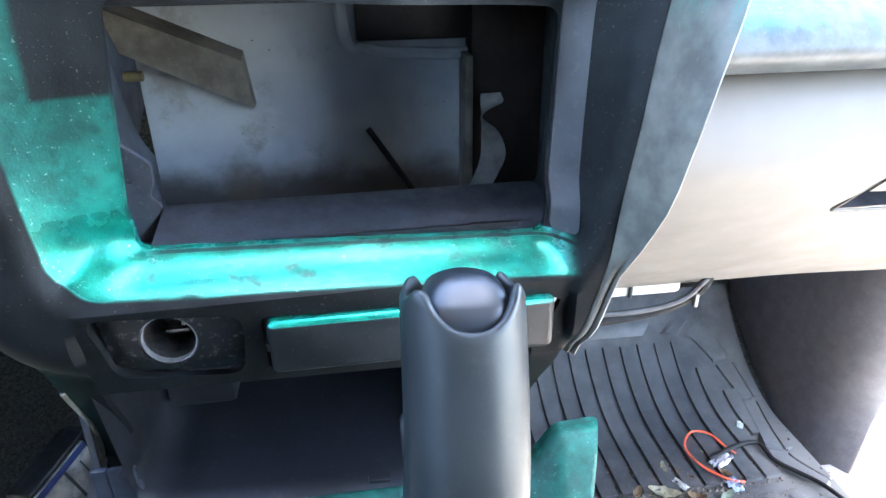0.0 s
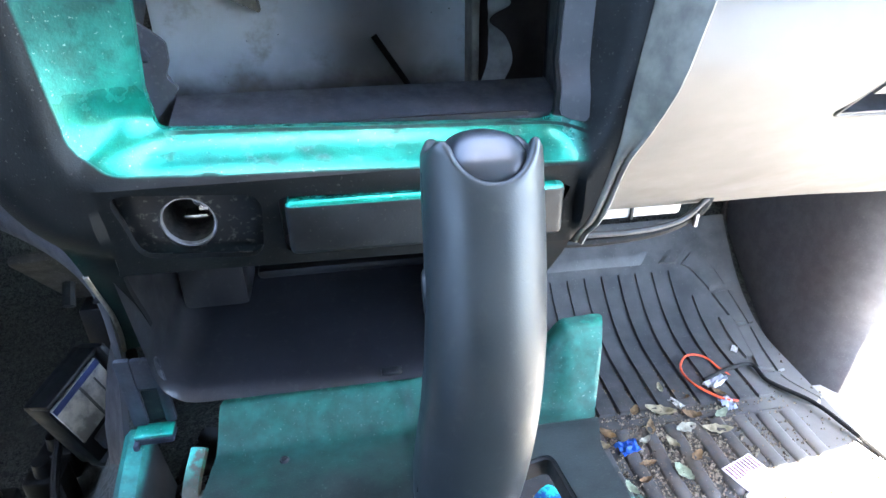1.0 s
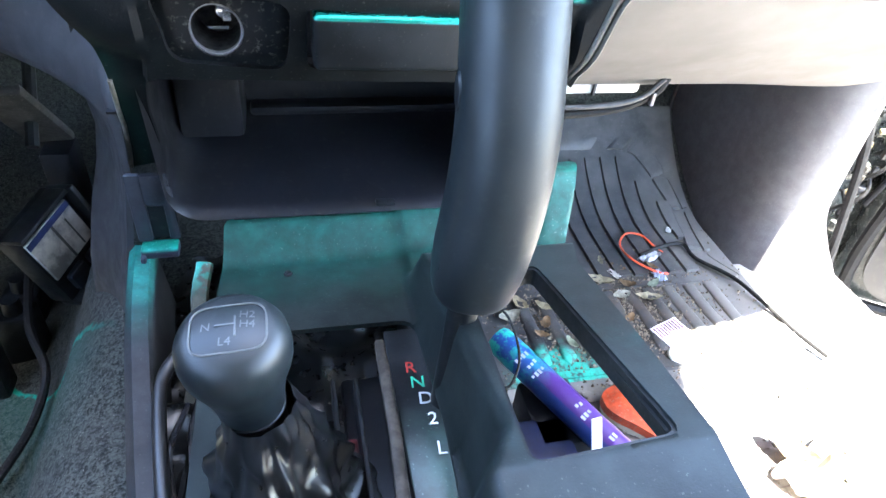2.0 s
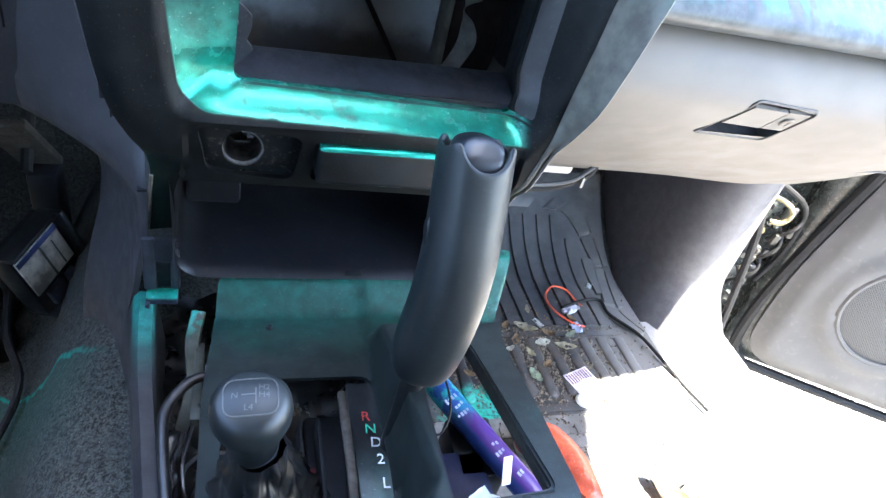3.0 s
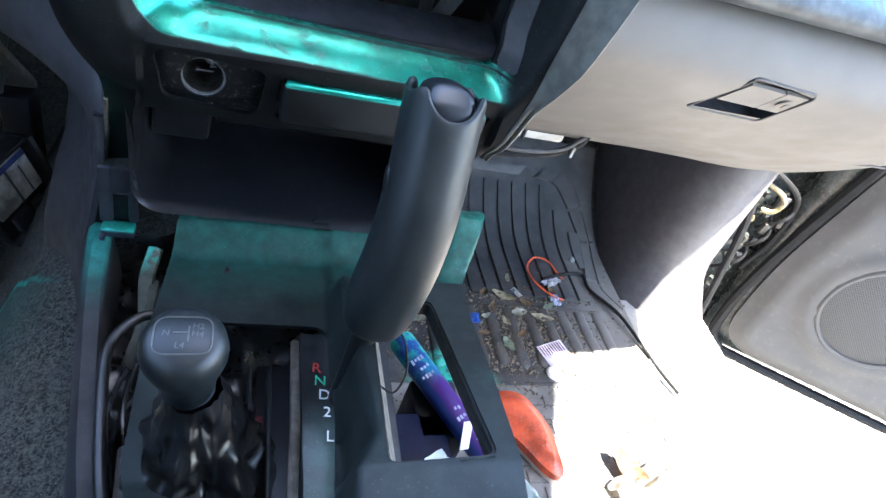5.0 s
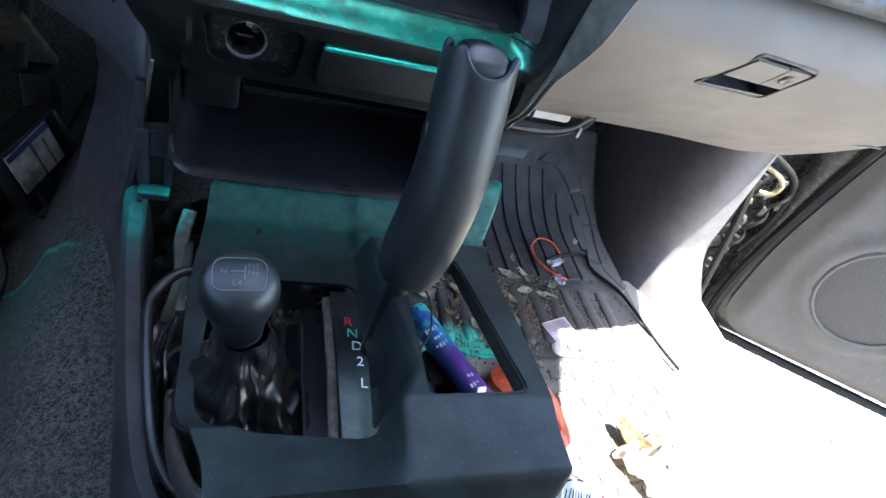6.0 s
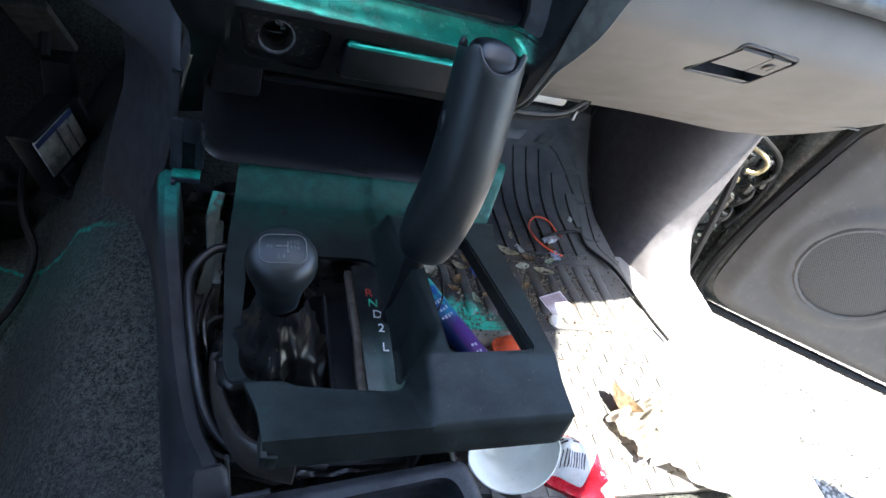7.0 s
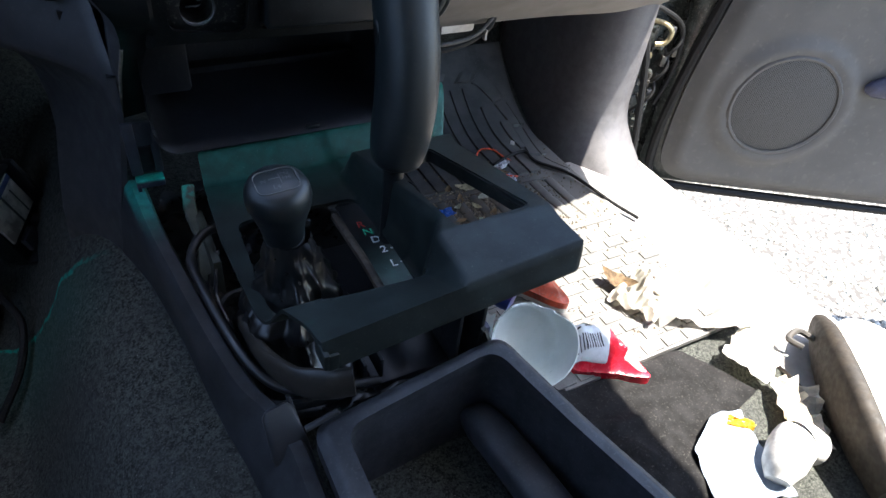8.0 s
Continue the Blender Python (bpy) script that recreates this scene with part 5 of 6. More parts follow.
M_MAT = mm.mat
# paler copy of the mat rubber: dust, plus sun brightness painted in
mt_ = Nodes("dusty_sunlit_rubber")
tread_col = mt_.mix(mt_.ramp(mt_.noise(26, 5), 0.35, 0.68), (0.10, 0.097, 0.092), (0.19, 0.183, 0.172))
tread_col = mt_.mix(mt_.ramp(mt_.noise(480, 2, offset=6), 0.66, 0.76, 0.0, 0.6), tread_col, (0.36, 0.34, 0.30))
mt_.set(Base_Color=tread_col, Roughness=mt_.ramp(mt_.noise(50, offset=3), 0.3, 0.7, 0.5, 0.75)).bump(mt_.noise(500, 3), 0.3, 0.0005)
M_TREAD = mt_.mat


def strip(x0, y0, x1, y1, h, w0=0.0, n=1, taper=0.0012):
    """A raised bar of the mat from (x0, y0) to (x1, y1), w0 wide."""
    bm = bmesh.new()
    rows = []
    d = Vector((x1 - x0, y1 - y0, 0))
    s = Vector((-d.y, d.x, 0)).normalized() * w0 / 2
    for i in range(n + 1):
        p = Vector((x0, y0, 0)) + d * (i / n)
        e = d.normalized() * taper * (1 if i == 0 else -1 if i == n else 0)
        si = s.normalized() * taper
        z = mat_z(p.y)
        rows.append([bm.verts.new(q) for q in (p - s + Vector((0, 0, z - 0.002)), p - s + si + e + Vector((0, 0, z + h)), p + s - si + e + Vector((0, 0, z + h)), p + s + Vector((0, 0, z - 0.002)))])
    for a, b in zip(rows, rows[1:]):
        for j in range(3):
            bm.faces.new((a[j], a[j + 1], b[j + 1], b[j]))
    bm.faces.new(rows[0][::-1])
    bm.faces.new(rows[-1])
    return bm


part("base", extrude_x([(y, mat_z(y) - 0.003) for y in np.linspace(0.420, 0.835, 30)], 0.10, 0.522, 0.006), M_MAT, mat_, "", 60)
part("base", extrude_x([(y, -0.003) for y in (0.187, 0.30, 0.4198)], 0.10, 0.522, 0.006), M_TREAD, mat_, "dusty tread part, sun brightness put into its colour", 60)
INNER = [(0.19, 0.786), (0.30, 0.787), (0.41, 0.786), (0.446, 0.781), (0.463, 0.765), (0.474, 0.747), (0.486, 0.712), (0.487, 0.692), (0.480, 0.650), (0.471, 0.612), (0.474, 0.582), (0.504, 0.544)]
MIDDLE = [(0.19, 0.801), (0.31, 0.802), (0.432, 0.802), (0.468, 0.796), (0.486, 0.780), (0.499, 0.750), (0.506, 0.716), (0.506, 0.686), (0.498, 0.640), (0.494, 0.604), (0.500, 0.585), (0.516, 0.556)]
OUTER = [(0.19, 0.812), (0.31, 0.813), (0.445, 0.814), (0.488, 0.806), (0.505, 0.786), (0.514, 0.752), (0.519, 0.716), (0.519, 0.690), (0.513, 0.640), (0.508, 0.606), (0.512, 0.592), (0.524, 0.562)]


def band(a, b, f0, f1, h):
    """A raised stretch of the border between the lines a and b."""
    pa, pb = spline(a, 120), spline(b, 120)
    i0, i1 = int(f0 * 120), int(f1 * 120)
    bm = bmesh.new()
    rows = []
    for i in range(i0, i1 + 1):
        p, q = Vector((*pa[i], 0)), Vector((*pb[i], 0))
        s = (q - p).normalized()
        top = h - (0.004 if i in (i0, i1) else 0)
        rows.append([bm.verts.new(v + Vector((0, 0, mat_z(v.y) + k))) for v, k in ((p + s * 0.0008, -0.003), (p + s * 0.0026, top), (q - s * 0.0026, top), (q - s * 0.0008, -0.003))])
    for u, v in zip(rows, rows[1:]):
        for j in range(3):
            bm.faces.new((u[j], u[j + 1], v[j + 1], v[j]))
    bm.faces.new(rows[0][::-1])
    bm.faces.new(rows[-1])
    return bm


for f0, f1 in ((0.0, 0.165), (0.175, 0.240), (0.250, 0.445), (0.455, 0.605), (0.615, 0.80), (0.81, 1.0)):
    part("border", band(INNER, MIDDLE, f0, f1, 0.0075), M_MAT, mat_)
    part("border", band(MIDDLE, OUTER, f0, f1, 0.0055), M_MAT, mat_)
for i in range(12):
    x = 0.2095 + 0.0247 * i
    top = 0.779 if x < 0.44 else 0.779 - 1.3 * (x - 0.432)
    low = 0.572 if x < 0.46 else 0.64
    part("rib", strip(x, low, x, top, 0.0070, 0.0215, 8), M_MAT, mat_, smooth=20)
part("cross_bar", strip(0.19, 0.558, 0.465, 0.558, 0.0045, 0.012, 1), M_MAT, mat_)
rr = random.Random(5)
for i in range(10):
    x = 0.207 + 0.0285 * i
    lean = 0.0011 * i - 0.002
    y0, y1 = 0.444 + rr.uniform(-0.004, 0.012), 0.548
    rows = [(x + lean * 1.2, y0 - 0.006, 0.0002, 0.003, 0.003), (x + lean * 1.15, y0 - 0.0035, 0.0008, 0.0065, 0.0044)]
    rows += [(x + lean * (1 - f) + 0.0015 * math.sin(5 * f + i), y0 + (y1 - y0) * f, 0.0012, 0.0090, 0.0052) for f in (0, 0.25, 0.5, 0.75, 1.0)]
    part("rib", sweep(rows, 12, 2.8, (1, 0, 0)), M_MAT, mat_, smooth=50)
part("cross_bar", strip(0.19, 0.429, 0.50, 0.429, 0.005, 0.012, 1), M_MAT, mat_)
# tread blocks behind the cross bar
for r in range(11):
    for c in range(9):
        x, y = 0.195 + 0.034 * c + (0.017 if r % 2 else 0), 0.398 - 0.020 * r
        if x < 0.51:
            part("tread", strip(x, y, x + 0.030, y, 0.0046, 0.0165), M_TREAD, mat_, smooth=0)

# ---- door ----
door = thing("door_1", "open grey passenger door with round speaker grille", "door", kind="structure")
door.matrix_basis = Matrix.Translation((0.755, 0.616, -0.115)) @ Matrix.Rotation(math.atan2(-0.262, 0.443), 4, "Z")
D_OUT = rounded([(0.030, 0.020), (1.0, 0.010), (1.0, 0.62), (0.105, 0.62), (0.060, 0.42), (0.026, 0.20)], 0.07, 8)


def door_face(u, v):
    d = nearest((u, v), D_OUT)[0]
    y = -0.004 - 0.020 * smooth01(d / 0.030)
    r = math.hypot(u - 0.200, v - 0.208)
    y -= 0.010 * smooth01((0.128 - r) / 0.020)
    y += 0.004 * smooth01((0.100 - r) / 0.004)
    if v > 0.40:
        y -= 0.02 * smooth01((v - 0.40) / 0.05)
    return Vector((u, y, v))


M_DOOR = plain("door_trim", (0.098, 0.094, 0.091), 0.6, scale=10, vary=0.08, bump=0.35, grain=1300, dust=0.10, spec=0.3)
part("trim_panel", sheet(D_OUT, [], 0.010, door_face, 0.006, (0, 1, 0)), M_DOOR, door, "", 50)
part("door_shell", box(0.0, 0.005, 0.0, 1.02, 0.10, 0.66, 0.02, seg=3), M_FRAME, door, "dark painted steel door edge")
GR = Matrix.Translation((0.200, -0.031, 0.208)) @ Matrix.Rotation(radians(90), 4, "X")
part("grille_ring", lathe([(0.088, -0.004), (0.089, 0.002), (0.093, 0.003), (0.097, 0.0), (0.098, -0.004)], GR, 56), M_DOOR, door)
mg = Nodes("grille_mesh")
ga = math.atan2(-0.262, 0.443)
across = mg.math("ADD", mg.math("MULTIPLY", mg.axis(0), math.cos(ga)), mg.math("MULTIPLY", mg.axis(1), math.sin(ga)))
wave = mg.math("MULTIPLY", mg.math("SINE", mg.math("MULTIPLY", across, 1500.0)), mg.math("SINE", mg.math("MULTIPLY", mg.axis(2), 1500.0)))
dots = mg.ramp(wave, 0.25, 0.5, 1.0, 0.0)
mg.set(Base_Color=mg.mix(dots, (0.008, 0.008, 0.008), (0.060, 0.059, 0.058)), Roughness=0.6).bump(dots, 0.8, 0.001)
part("speaker_grille", lathe([(0.0, 0.0040), (0.04, 0.0034), (0.075, 0.0016), (0.089, -0.001)], GR, 56), mg.mat, door, "dark perforated speaker grille")
part("weatherstrip", tube([(0.10, -0.004, 0.64), (0.052, -0.004, 0.44), (0.014, -0.004, 0.20), (0.012, -0.004, 0.06), (0.035, -0.004, 0.014), (0.10, -0.004, 0.004), (0.50, -0.004, 0.000), (1.0, -0.004, 0.0)], 0.009, 90), M_HOSE, door, "black rubber weatherstrip")
# dark blue body stands in for the shadow inside the door pull recess
part("pull_cup", sweep(spline([(0.322, -0.028, 0.258, 0.004, 0.006), (0.340, -0.033, 0.264, 0.010, 0.018), (0.40, -0.036, 0.280, 0.012, 0.026), (0.52, -0.036, 0.295, 0.012, 0.026)], 20), 14, 2.4, (0, 1, 0)), plain("pull_shade_blue", (0.03, 0.035, 0.07), 0.5), door, "door pull recess, its dark blue shade put into colour")

# ---- things on the passenger floor ----
M_LEAF = [plain("dry_leaf", (0.34, 0.30, 0.20), 0.7, vary=0.35, scale=120), plain("pale_leaf", (0.45, 0.44, 0.36), 0.7, vary=0.25, scale=150), plain("green_leaf", (0.28, 0.33, 0.24), 0.65, vary=0.3, scale=120), plain("brown_leaf", (0.20, 0.13, 0.07), 0.75, vary=0.4, scale=120)]


def leaf(x, y, z, length, width, turn, curl, material, tilt=0.0):
    bm = bmesh.new()
    rows = []
    for i in range(9):
        f = i / 8
        w = width / 2 * math.sin(math.pi * min(1, f * 0.96 + 0.03)) ** 0.8 * (1 + 0.12 * math.sin(i * 2.1))
        h = curl * (2 * f - 1) ** 2 * length
        rows.append([bm.verts.new(((f - 0.5) * length, s * w, h + abs(s) * w * 0.35 + 0.0006 * math.sin(3 * i + s))) for s in (-1, -0.5, 0, 0.5, 1)])
    for a, b in zip(rows, rows[1:]):
        for j in range(4):
            bm.faces.new((a[j], a[j + 1], b[j + 1], b[j]))
    bmesh.ops.solidify(bm, geom=bm.faces[:], thickness=0.0004)
    bmesh.ops.transform(bm, matrix=Matrix.Translation((x, y, z + 0.005)) @ Matrix.Rotation(turn, 4, "Z") @ Matrix.Rotation(tilt, 4, "X"), verts=bm.verts)
    return whole("leaf", bm, material, "dry curled leaf lying on the floor mat", "leaf", "dry leaves on the mat", smooth=60)


for x, y, ln, wd, tn, cu, k in ((0.321, 0.569, 0.036, 0.016, -0.4, 0.15, 0), (0.338, 0.540, 0.026, 0.014, 0.2, 0.1, 1), (0.371, 0.532, 0.034, 0.014, -0.2, 0.12, 0), (0.298, 0.545, 0.024, 0.010, 1.2, 0.2, 3), (0.306, 0.482, 0.026, 0.014, 1.9, 0.15, 2), (0.330, 0.500, 0.020, 0.010, 0.7, 0.2, 3), (0.185, 0.520, 0.030, 0.018, 0.3, 0.25, 1), (0.205, 0.540, 0.026, 0.015, 2.0, 0.2, 0), (0.225, 0.505, 0.022, 0.012, 1.0, 0.2, 3), (0.248, 0.545, 0.020, 0.012, -0.8, 0.2, 3), (0.355, 0.590, 0.022, 0.010, 2.4, 0.2, 3), (0.275, 0.50, 0.02, 0.008, 0.1, 0.1, 3)):
    leaf(x, y, 0, ln, wd, tn, cu, M_LEAF[k])
for x, y, ln, wd, tn, cu, k in ((0.290, 0.572, 0.020, 0.009, 0.9, 0.2, 3), (0.352, 0.556, 0.022, 0.012, 2.7, 0.25, 3), (0.336, 0.604, 0.018, 0.007, 1.4, 0.15, 0), (0.386, 0.552, 0.024, 0.010, 0.5, 0.2, 2), (0.312, 0.520, 0.018, 0.010, -1.1, 0.2, 0), (0.283, 0.528, 0.016, 0.008, 0.4, 0.3, 1), (0.232, 0.530, 0.026, 0.012, 2.5, 0.2, 0), (0.214, 0.487, 0.018, 0.010, -0.5, 0.2, 3), (0.190, 0.552, 0.022, 0.013, 1.3, 0.25, 3), (0.262, 0.478, 0.016, 0.007, 0.2, 0.2, 3), (0.402, 0.585, 0.018, 0.008, -0.9, 0.2, 3), (0.244, 0.470, 0.020, 0.009, 1.9, 0.2, 2)):
    leaf(x, y, 0.002, ln, wd, tn, cu, M_LEAF[k])
for x, y, ln, wd, tn, cu, k, z in ((0.405, 0.300, 0.05, 0.028, -1.0, 0.3, 3, 0.008), (0.452, 0.262, 0.045, 0.028, 0.3, 0.3, 0, 0.006)):
    leaf(x, y, z, ln, wd, tn, cu, M_LEAF[k])


def crumpled(name, x, y, z, w, h, turn, material, label, category, height, seed):
    """A large creased sheet of paper or film: folds at two scales, edges uneven."""
    bm = bmesh.new()
    n = 36
    g = []
    for i in range(n + 1):
        row = []
        for j in range(n + 1):
            u, v = i / n - 0.5, j / n - 0.5
            o = Vector((u * 2.2 + seed, v * 2.2 - seed, seed * 0.7))
            fold = 1 - abs(noise.noise(o)) * 1.7
            fine = 1 - abs(noise.noise(o * 2.7)) * 1.7
            edge = 1 + 0.16 * noise.noise(Vector((u * 3, v * 3, seed + 9)))
            rise = height * max(0.0, 0.65 * fold + 0.35 * fine) * (1.15 - 1.2 * max(abs(u), abs(v)))
            row.append(bm.verts.new((u * w * edge, v * h * edge, max(0.0, rise))))
        g.append(row)
    for i in range(n):
        for j in range(n):
            bm.faces.new((g[i][j], g[i + 1][j], g[i + 1][j + 1], g[i][j + 1]))
    bmesh.ops.solidify(bm, geom=bm.faces[:], thickness=0.0004)
    bmesh.ops.transform(bm, matrix=Matrix.Translation((x, y, z)) @ Matrix.Rotation(turn, 4, "Z"), verts=bm.verts)
    return whole(name, bm, material, label, category, smooth=30)


M_CREAM = plain("cream_film", (0.62, 0.59, 0.52), 0.6, vary=0.12, scale=30)
crumpled("paper_bag", 0.425, 0.268, 0.002, 0.085, 0.065, 0.4, M_CREAM, "crumpled cream paper bag on the sunlit mat", "paper", 0.040, 2.3)
crumpled("paper_bag", 0.492, 0.232, 0.000, 0.125, 0.095, -0.5, plain("white_film", (0.72, 0.70, 0.66), 0.5, vary=0.08, scale=30), "crumpled white paper bag in the sun", "paper", 0.055, 5.1)


def scrap(name, x, y, w, h, turn, material, label, category, z=0.006, crumple=0.003, seed=1):
    """A crumpled flat bit of paper, foil or film."""
    r = random.Random(seed)
    bm = bmesh.new()
    n = 7
    g = [[bm.verts.new(((i / n - 0.5) * w + r.uniform(-0.06, 0.06) * w, (j / n - 0.5) * h + r.uniform(-0.06, 0.06) * h, r.uniform(0, crumple))) for j in range(n + 1)] for i in range(n + 1)]
    for i in range(n):
        for j in range(n):
            bm.faces.new((g[i][j], g[i + 1][j], g[i + 1][j + 1], g[i][j + 1]))
    bmesh.ops.solidify(bm, geom=bm.faces[:], thickness=0.0005)
    bmesh.ops.transform(bm, matrix=Matrix.Translation((x, y, z)) @ Matrix.Rotation(turn, 4, "Z"), verts=bm.verts)
    return whole(name, bm, material, label, category, smooth=25)


M_BLUE = plain("blue_foil", (0.02, 0.13, 0.55), 0.35, vary=0.2, bump=0)
M_PAPER = plain("white_paper", (0.72, 0.71, 0.68), 0.7, vary=0.08, bump=0.1)
scrap("wrapper_scrap", 0.262, 0.522, 0.024, 0.018, 0.3, M_BLUE, "small crumpled blue foil wrapper on the mat", "wrapper", 0.006, 0.006, 2)
scrap("paper_scrap", 0.344, 0.577, 0.008, 0.018, 0.5, M_PAPER, "small white paper scrap on the mat", "paper scrap", 0.006, 0.003, 3)
scrap("paper_scrap", 0.402, 0.566, 0.014, 0.018, 0.2, plain("pale_blue_paper", (0.45, 0.52, 0.66), 0.6), "pale blue paper scrap on the mat", "paper scrap", 0.006, 0.006, 4)
scrap("paper_scrap", 0.405, 0.600, 0.028, 0.014, 0.4, plain("silver_paper", (0.55, 0.56, 0.60), 0.4), "crumpled silvery scrap by the red wire", "paper scrap", 0.006, 0.010, 5)
scrap("paper_scrap", 0.462, 0.655, 0.014, 0.008, 0.9, M_PAPER, "small white paper scrap on the mat", "paper scrap", 0.008, 0.003, 6)
whole("red_wire", tube([(0.418, 0.570, 0.006), (0.398, 0.574, 0.010), (0.377, 0.598, 0.012), (0.374, 0.628, 0.012), (0.392, 0.648, 0.014), (0.412, 0.642, 0.014), (0.424, 0.626, 0.008), (0.432, 0.612, 0.006)], 0.0014, 48), plain("red_insulation", (0.75, 0.10, 0.04), 0.4), "short loop of red electrical wire", "wire")
whole("black_cable", tube([(0.392, 0.604, 0.012), (0.433, 0.617, 0.014), (0.464, 0.620, 0.012), (0.468, 0.590, 0.011), (0.496, 0.549, 0.012), (0.510, 0.511, 0.010), (0.528, 0.455, 0.004), (0.544, 0.413, 0.001)], 0.0026, 70), M_HOSE, "black cable along the edge of the mat", "cable")
card = thing("printed_card", "small white card with dark printed stripes", "card", at=(0.372, 0.468, 0.005))
part("sheet", box(0.352, 0.446, 0.006, 0.394, 0.488, 0.0068, 0, Matrix.Translation((0.373, 0.467, 0)) @ Matrix.Rotation(0.35, 4, "Z") @ Matrix.Translation((-0.373, -0.467, 0))), plain("card_stock", (0.62, 0.56, 0.60), 0.5), card)
for i in range(9):
    x = 0.3545 + 0.0043 * i
    part("stripe", box(x, 0.470, 0.0068, x + 0.0018, 0.486, 0.0071, 0, Matrix.Translation((0.373, 0.467, 0)) @ Matrix.Rotation(0.35, 4, "Z") @ Matrix.Translation((-0.373, -0.467, 0))), plain("stripe_ink", (0.16, 0.07, 0.10), 0.5, bump=0) if i == 0 else bpy.data.materials["stripe_ink"], card)
whole("white_disc", lathe([(0.0, 0.0035), (0.009, 0.003), (0.0115, 0.0), (0.0, 0.0)], Matrix.Translation((0.360, 0.438, 0.005)), 22), M_PAPER, "small round white plastic cap", "cap")

# lens, tube and paper strip under the panel
lens = thing("orange_lens", "orange plastic reflector lens lying on the mat", "reflector", at=(0.255, 0.29, 0.0))
M_ORANGE = plain("orange_plastic", (0.55, 0.085, 0.035), 0.35, vary=0.35, scale=40, bump=0.5, grain=400, dust=0.5)
LS = rounded([(0.240, 0.392), (0.290, 0.402), (0.318, 0.355), (0.318, 0.286), (0.300, 0.290), (0.268, 0.340), (0.238, 0.366)], 0.022, 6)
part("lens", sheet(LS, [], 0.006, lambda u, v: Vector((u, v, 0.022 + 0.014 * smooth01(nearest((u, v), LS)[0] / 0.022))), 0.010, (0, 0, -1)), M_ORANGE, lens, "", 50)
part("lens_base", sheet([(p[0] * 1.0 + 0.002, p[1]) for p in LS], [], 0.008, lambda u, v: Vector((u, v, 0.0125)), 0.010, (0, 0, -1)), M_WHITE, lens, "white plastic backing", 50)
tubeth = thing("sealant_tube", "purple and blue sealant tube with green overspray", "tube", at=(0.15, 0.34, 0.05))
a0, a1 = Vector((0.122, 0.402, 0.105)), Vector((0.205, 0.262, 0.085))
q = (a1 - a0).to_track_quat("Z", "Y").to_matrix().to_4x4()
tw_ = (a1 - a0).normalized()
tn_ = Vector((-0.35, -0.45, 1.0))
tn_ = (tn_ - tw_ * tn_.dot(tw_)).normalized()
ts_ = tw_.cross(tn_)
TM = Matrix((( ts_.x, tn_.x, tw_.x, a0.x), (ts_.y, tn_.y, tw_.y, a0.y), (ts_.z, tn_.z, tw_.z, a0.z), (0, 0, 0, 1)))
mt = Nodes("tube_print")
across = mt.math("ADD", mt.math("ADD", mt.math("MULTIPLY", mt.axis(0), ts_.x), mt.math("MULTIPLY", mt.axis(1), ts_.y)), mt.math("ADD", mt.math("MULTIPLY", mt.axis(2), ts_.z), -a0.dot(ts_)))
if ts_.x < 0:
    across = mt.math("MULTIPLY", across, -1.0)
base = mt.mix(mt.ramp(across, -0.0050, -0.0030), (0.012, 0.035, 0.17), (0.062, 0.022, 0.165))
base = mt.mix(mt.ramp(mt.axis(1), 0.352, 0.358), base, (0.016, 0.075, 0.30))
gm = mt.math("MULTIPLY", mt.ramp(mt.axis(1), 0.335, 0.405), mt.ramp(mt.noise(75, 5, 0.7), 0.46, 0.56))
mt.set(Base_Color=mt.mix(gm, base, (0.02, 0.48, 0.38)), Roughness=0.28).bump(mt.noise(160), 0.2, 0.001)
part("barrel", lathe([(0.0, 0.0), (0.012, 0.0), (0.0135, 0.003), (0.0135, 0.150), (0.012, 0.156), (0.0, 0.158)], Matrix.Translation(a0) @ q, 28), mt.mat, tubeth)
M_PRINT = plain("pale_print", (0.42, 0.46, 0.60), 0.5, bump=0)
rp = random.Random(3)
for row in range(6):
    s0, n = (0.030, 0.040, 0.049, 0.092, 0.101, 0.128)[row], (4, 3, 4, 2, 3, 2)[row]
    for c in range(n):
        x0 = -0.0070 + 0.0036 * c
        part("print_bar", box(x0, 0.0105, s0 + rp.uniform(0, 0.002), x0 + 0.0024, math.sqrt(max(0.0, 0.0136 ** 2 - (x0 + 0.0012) ** 2)) + 0.0002, s0 + rp.uniform(0.0035, 0.006), 0, TM), M_PRINT, tubeth)
part("rest", box(0.135, 0.30, -0.012, 0.185, 0.37, 0.080, 0.004), M_CUBBY, tubeth)
whole("dark_block", box(0.105, 0.25, -0.012, 0.165, 0.33, 0.080, 0.004), plain("navy_box", (0.008, 0.012, 0.036), 0.35), "dark navy plastic box beside the console", "box")
whole("paper_strip", box(-0.005, -0.030, -0.0006, 0.005, -0.002, 0.0006, 0.0004, Matrix.Translation((0.168, 0.292, 0.128)) @ Matrix.Rotation(radians(58), 4, "X") @ Matrix.Rotation(radians(14), 4, "Y")), M_PAPER, "narrow white plastic strip standing beside the tube", "strip")

# broken white cup and red bag
cup = thing("white_cup", "broken white plastic cup with a jagged rim, lying open", "cup", at=(0.20, 0.22, 0.0))
cq = Vector((-0.36, -0.66, 0.62)).normalized().to_track_quat("Z", "Y").to_matrix().to_4x4()
CM = Matrix.Translation((0.2010, 0.2170, 0.0690)) @ cq
M_CUP = plain("cup_plastic", (0.88, 0.95, 0.92), 0.32, vary=0.06, scale=25, bump=0.1)
up_ = cq.inverted().to_3x3() @ Vector((-0.25, 0.75, 0.60))
tear = math.atan2(up_.y, up_.x)
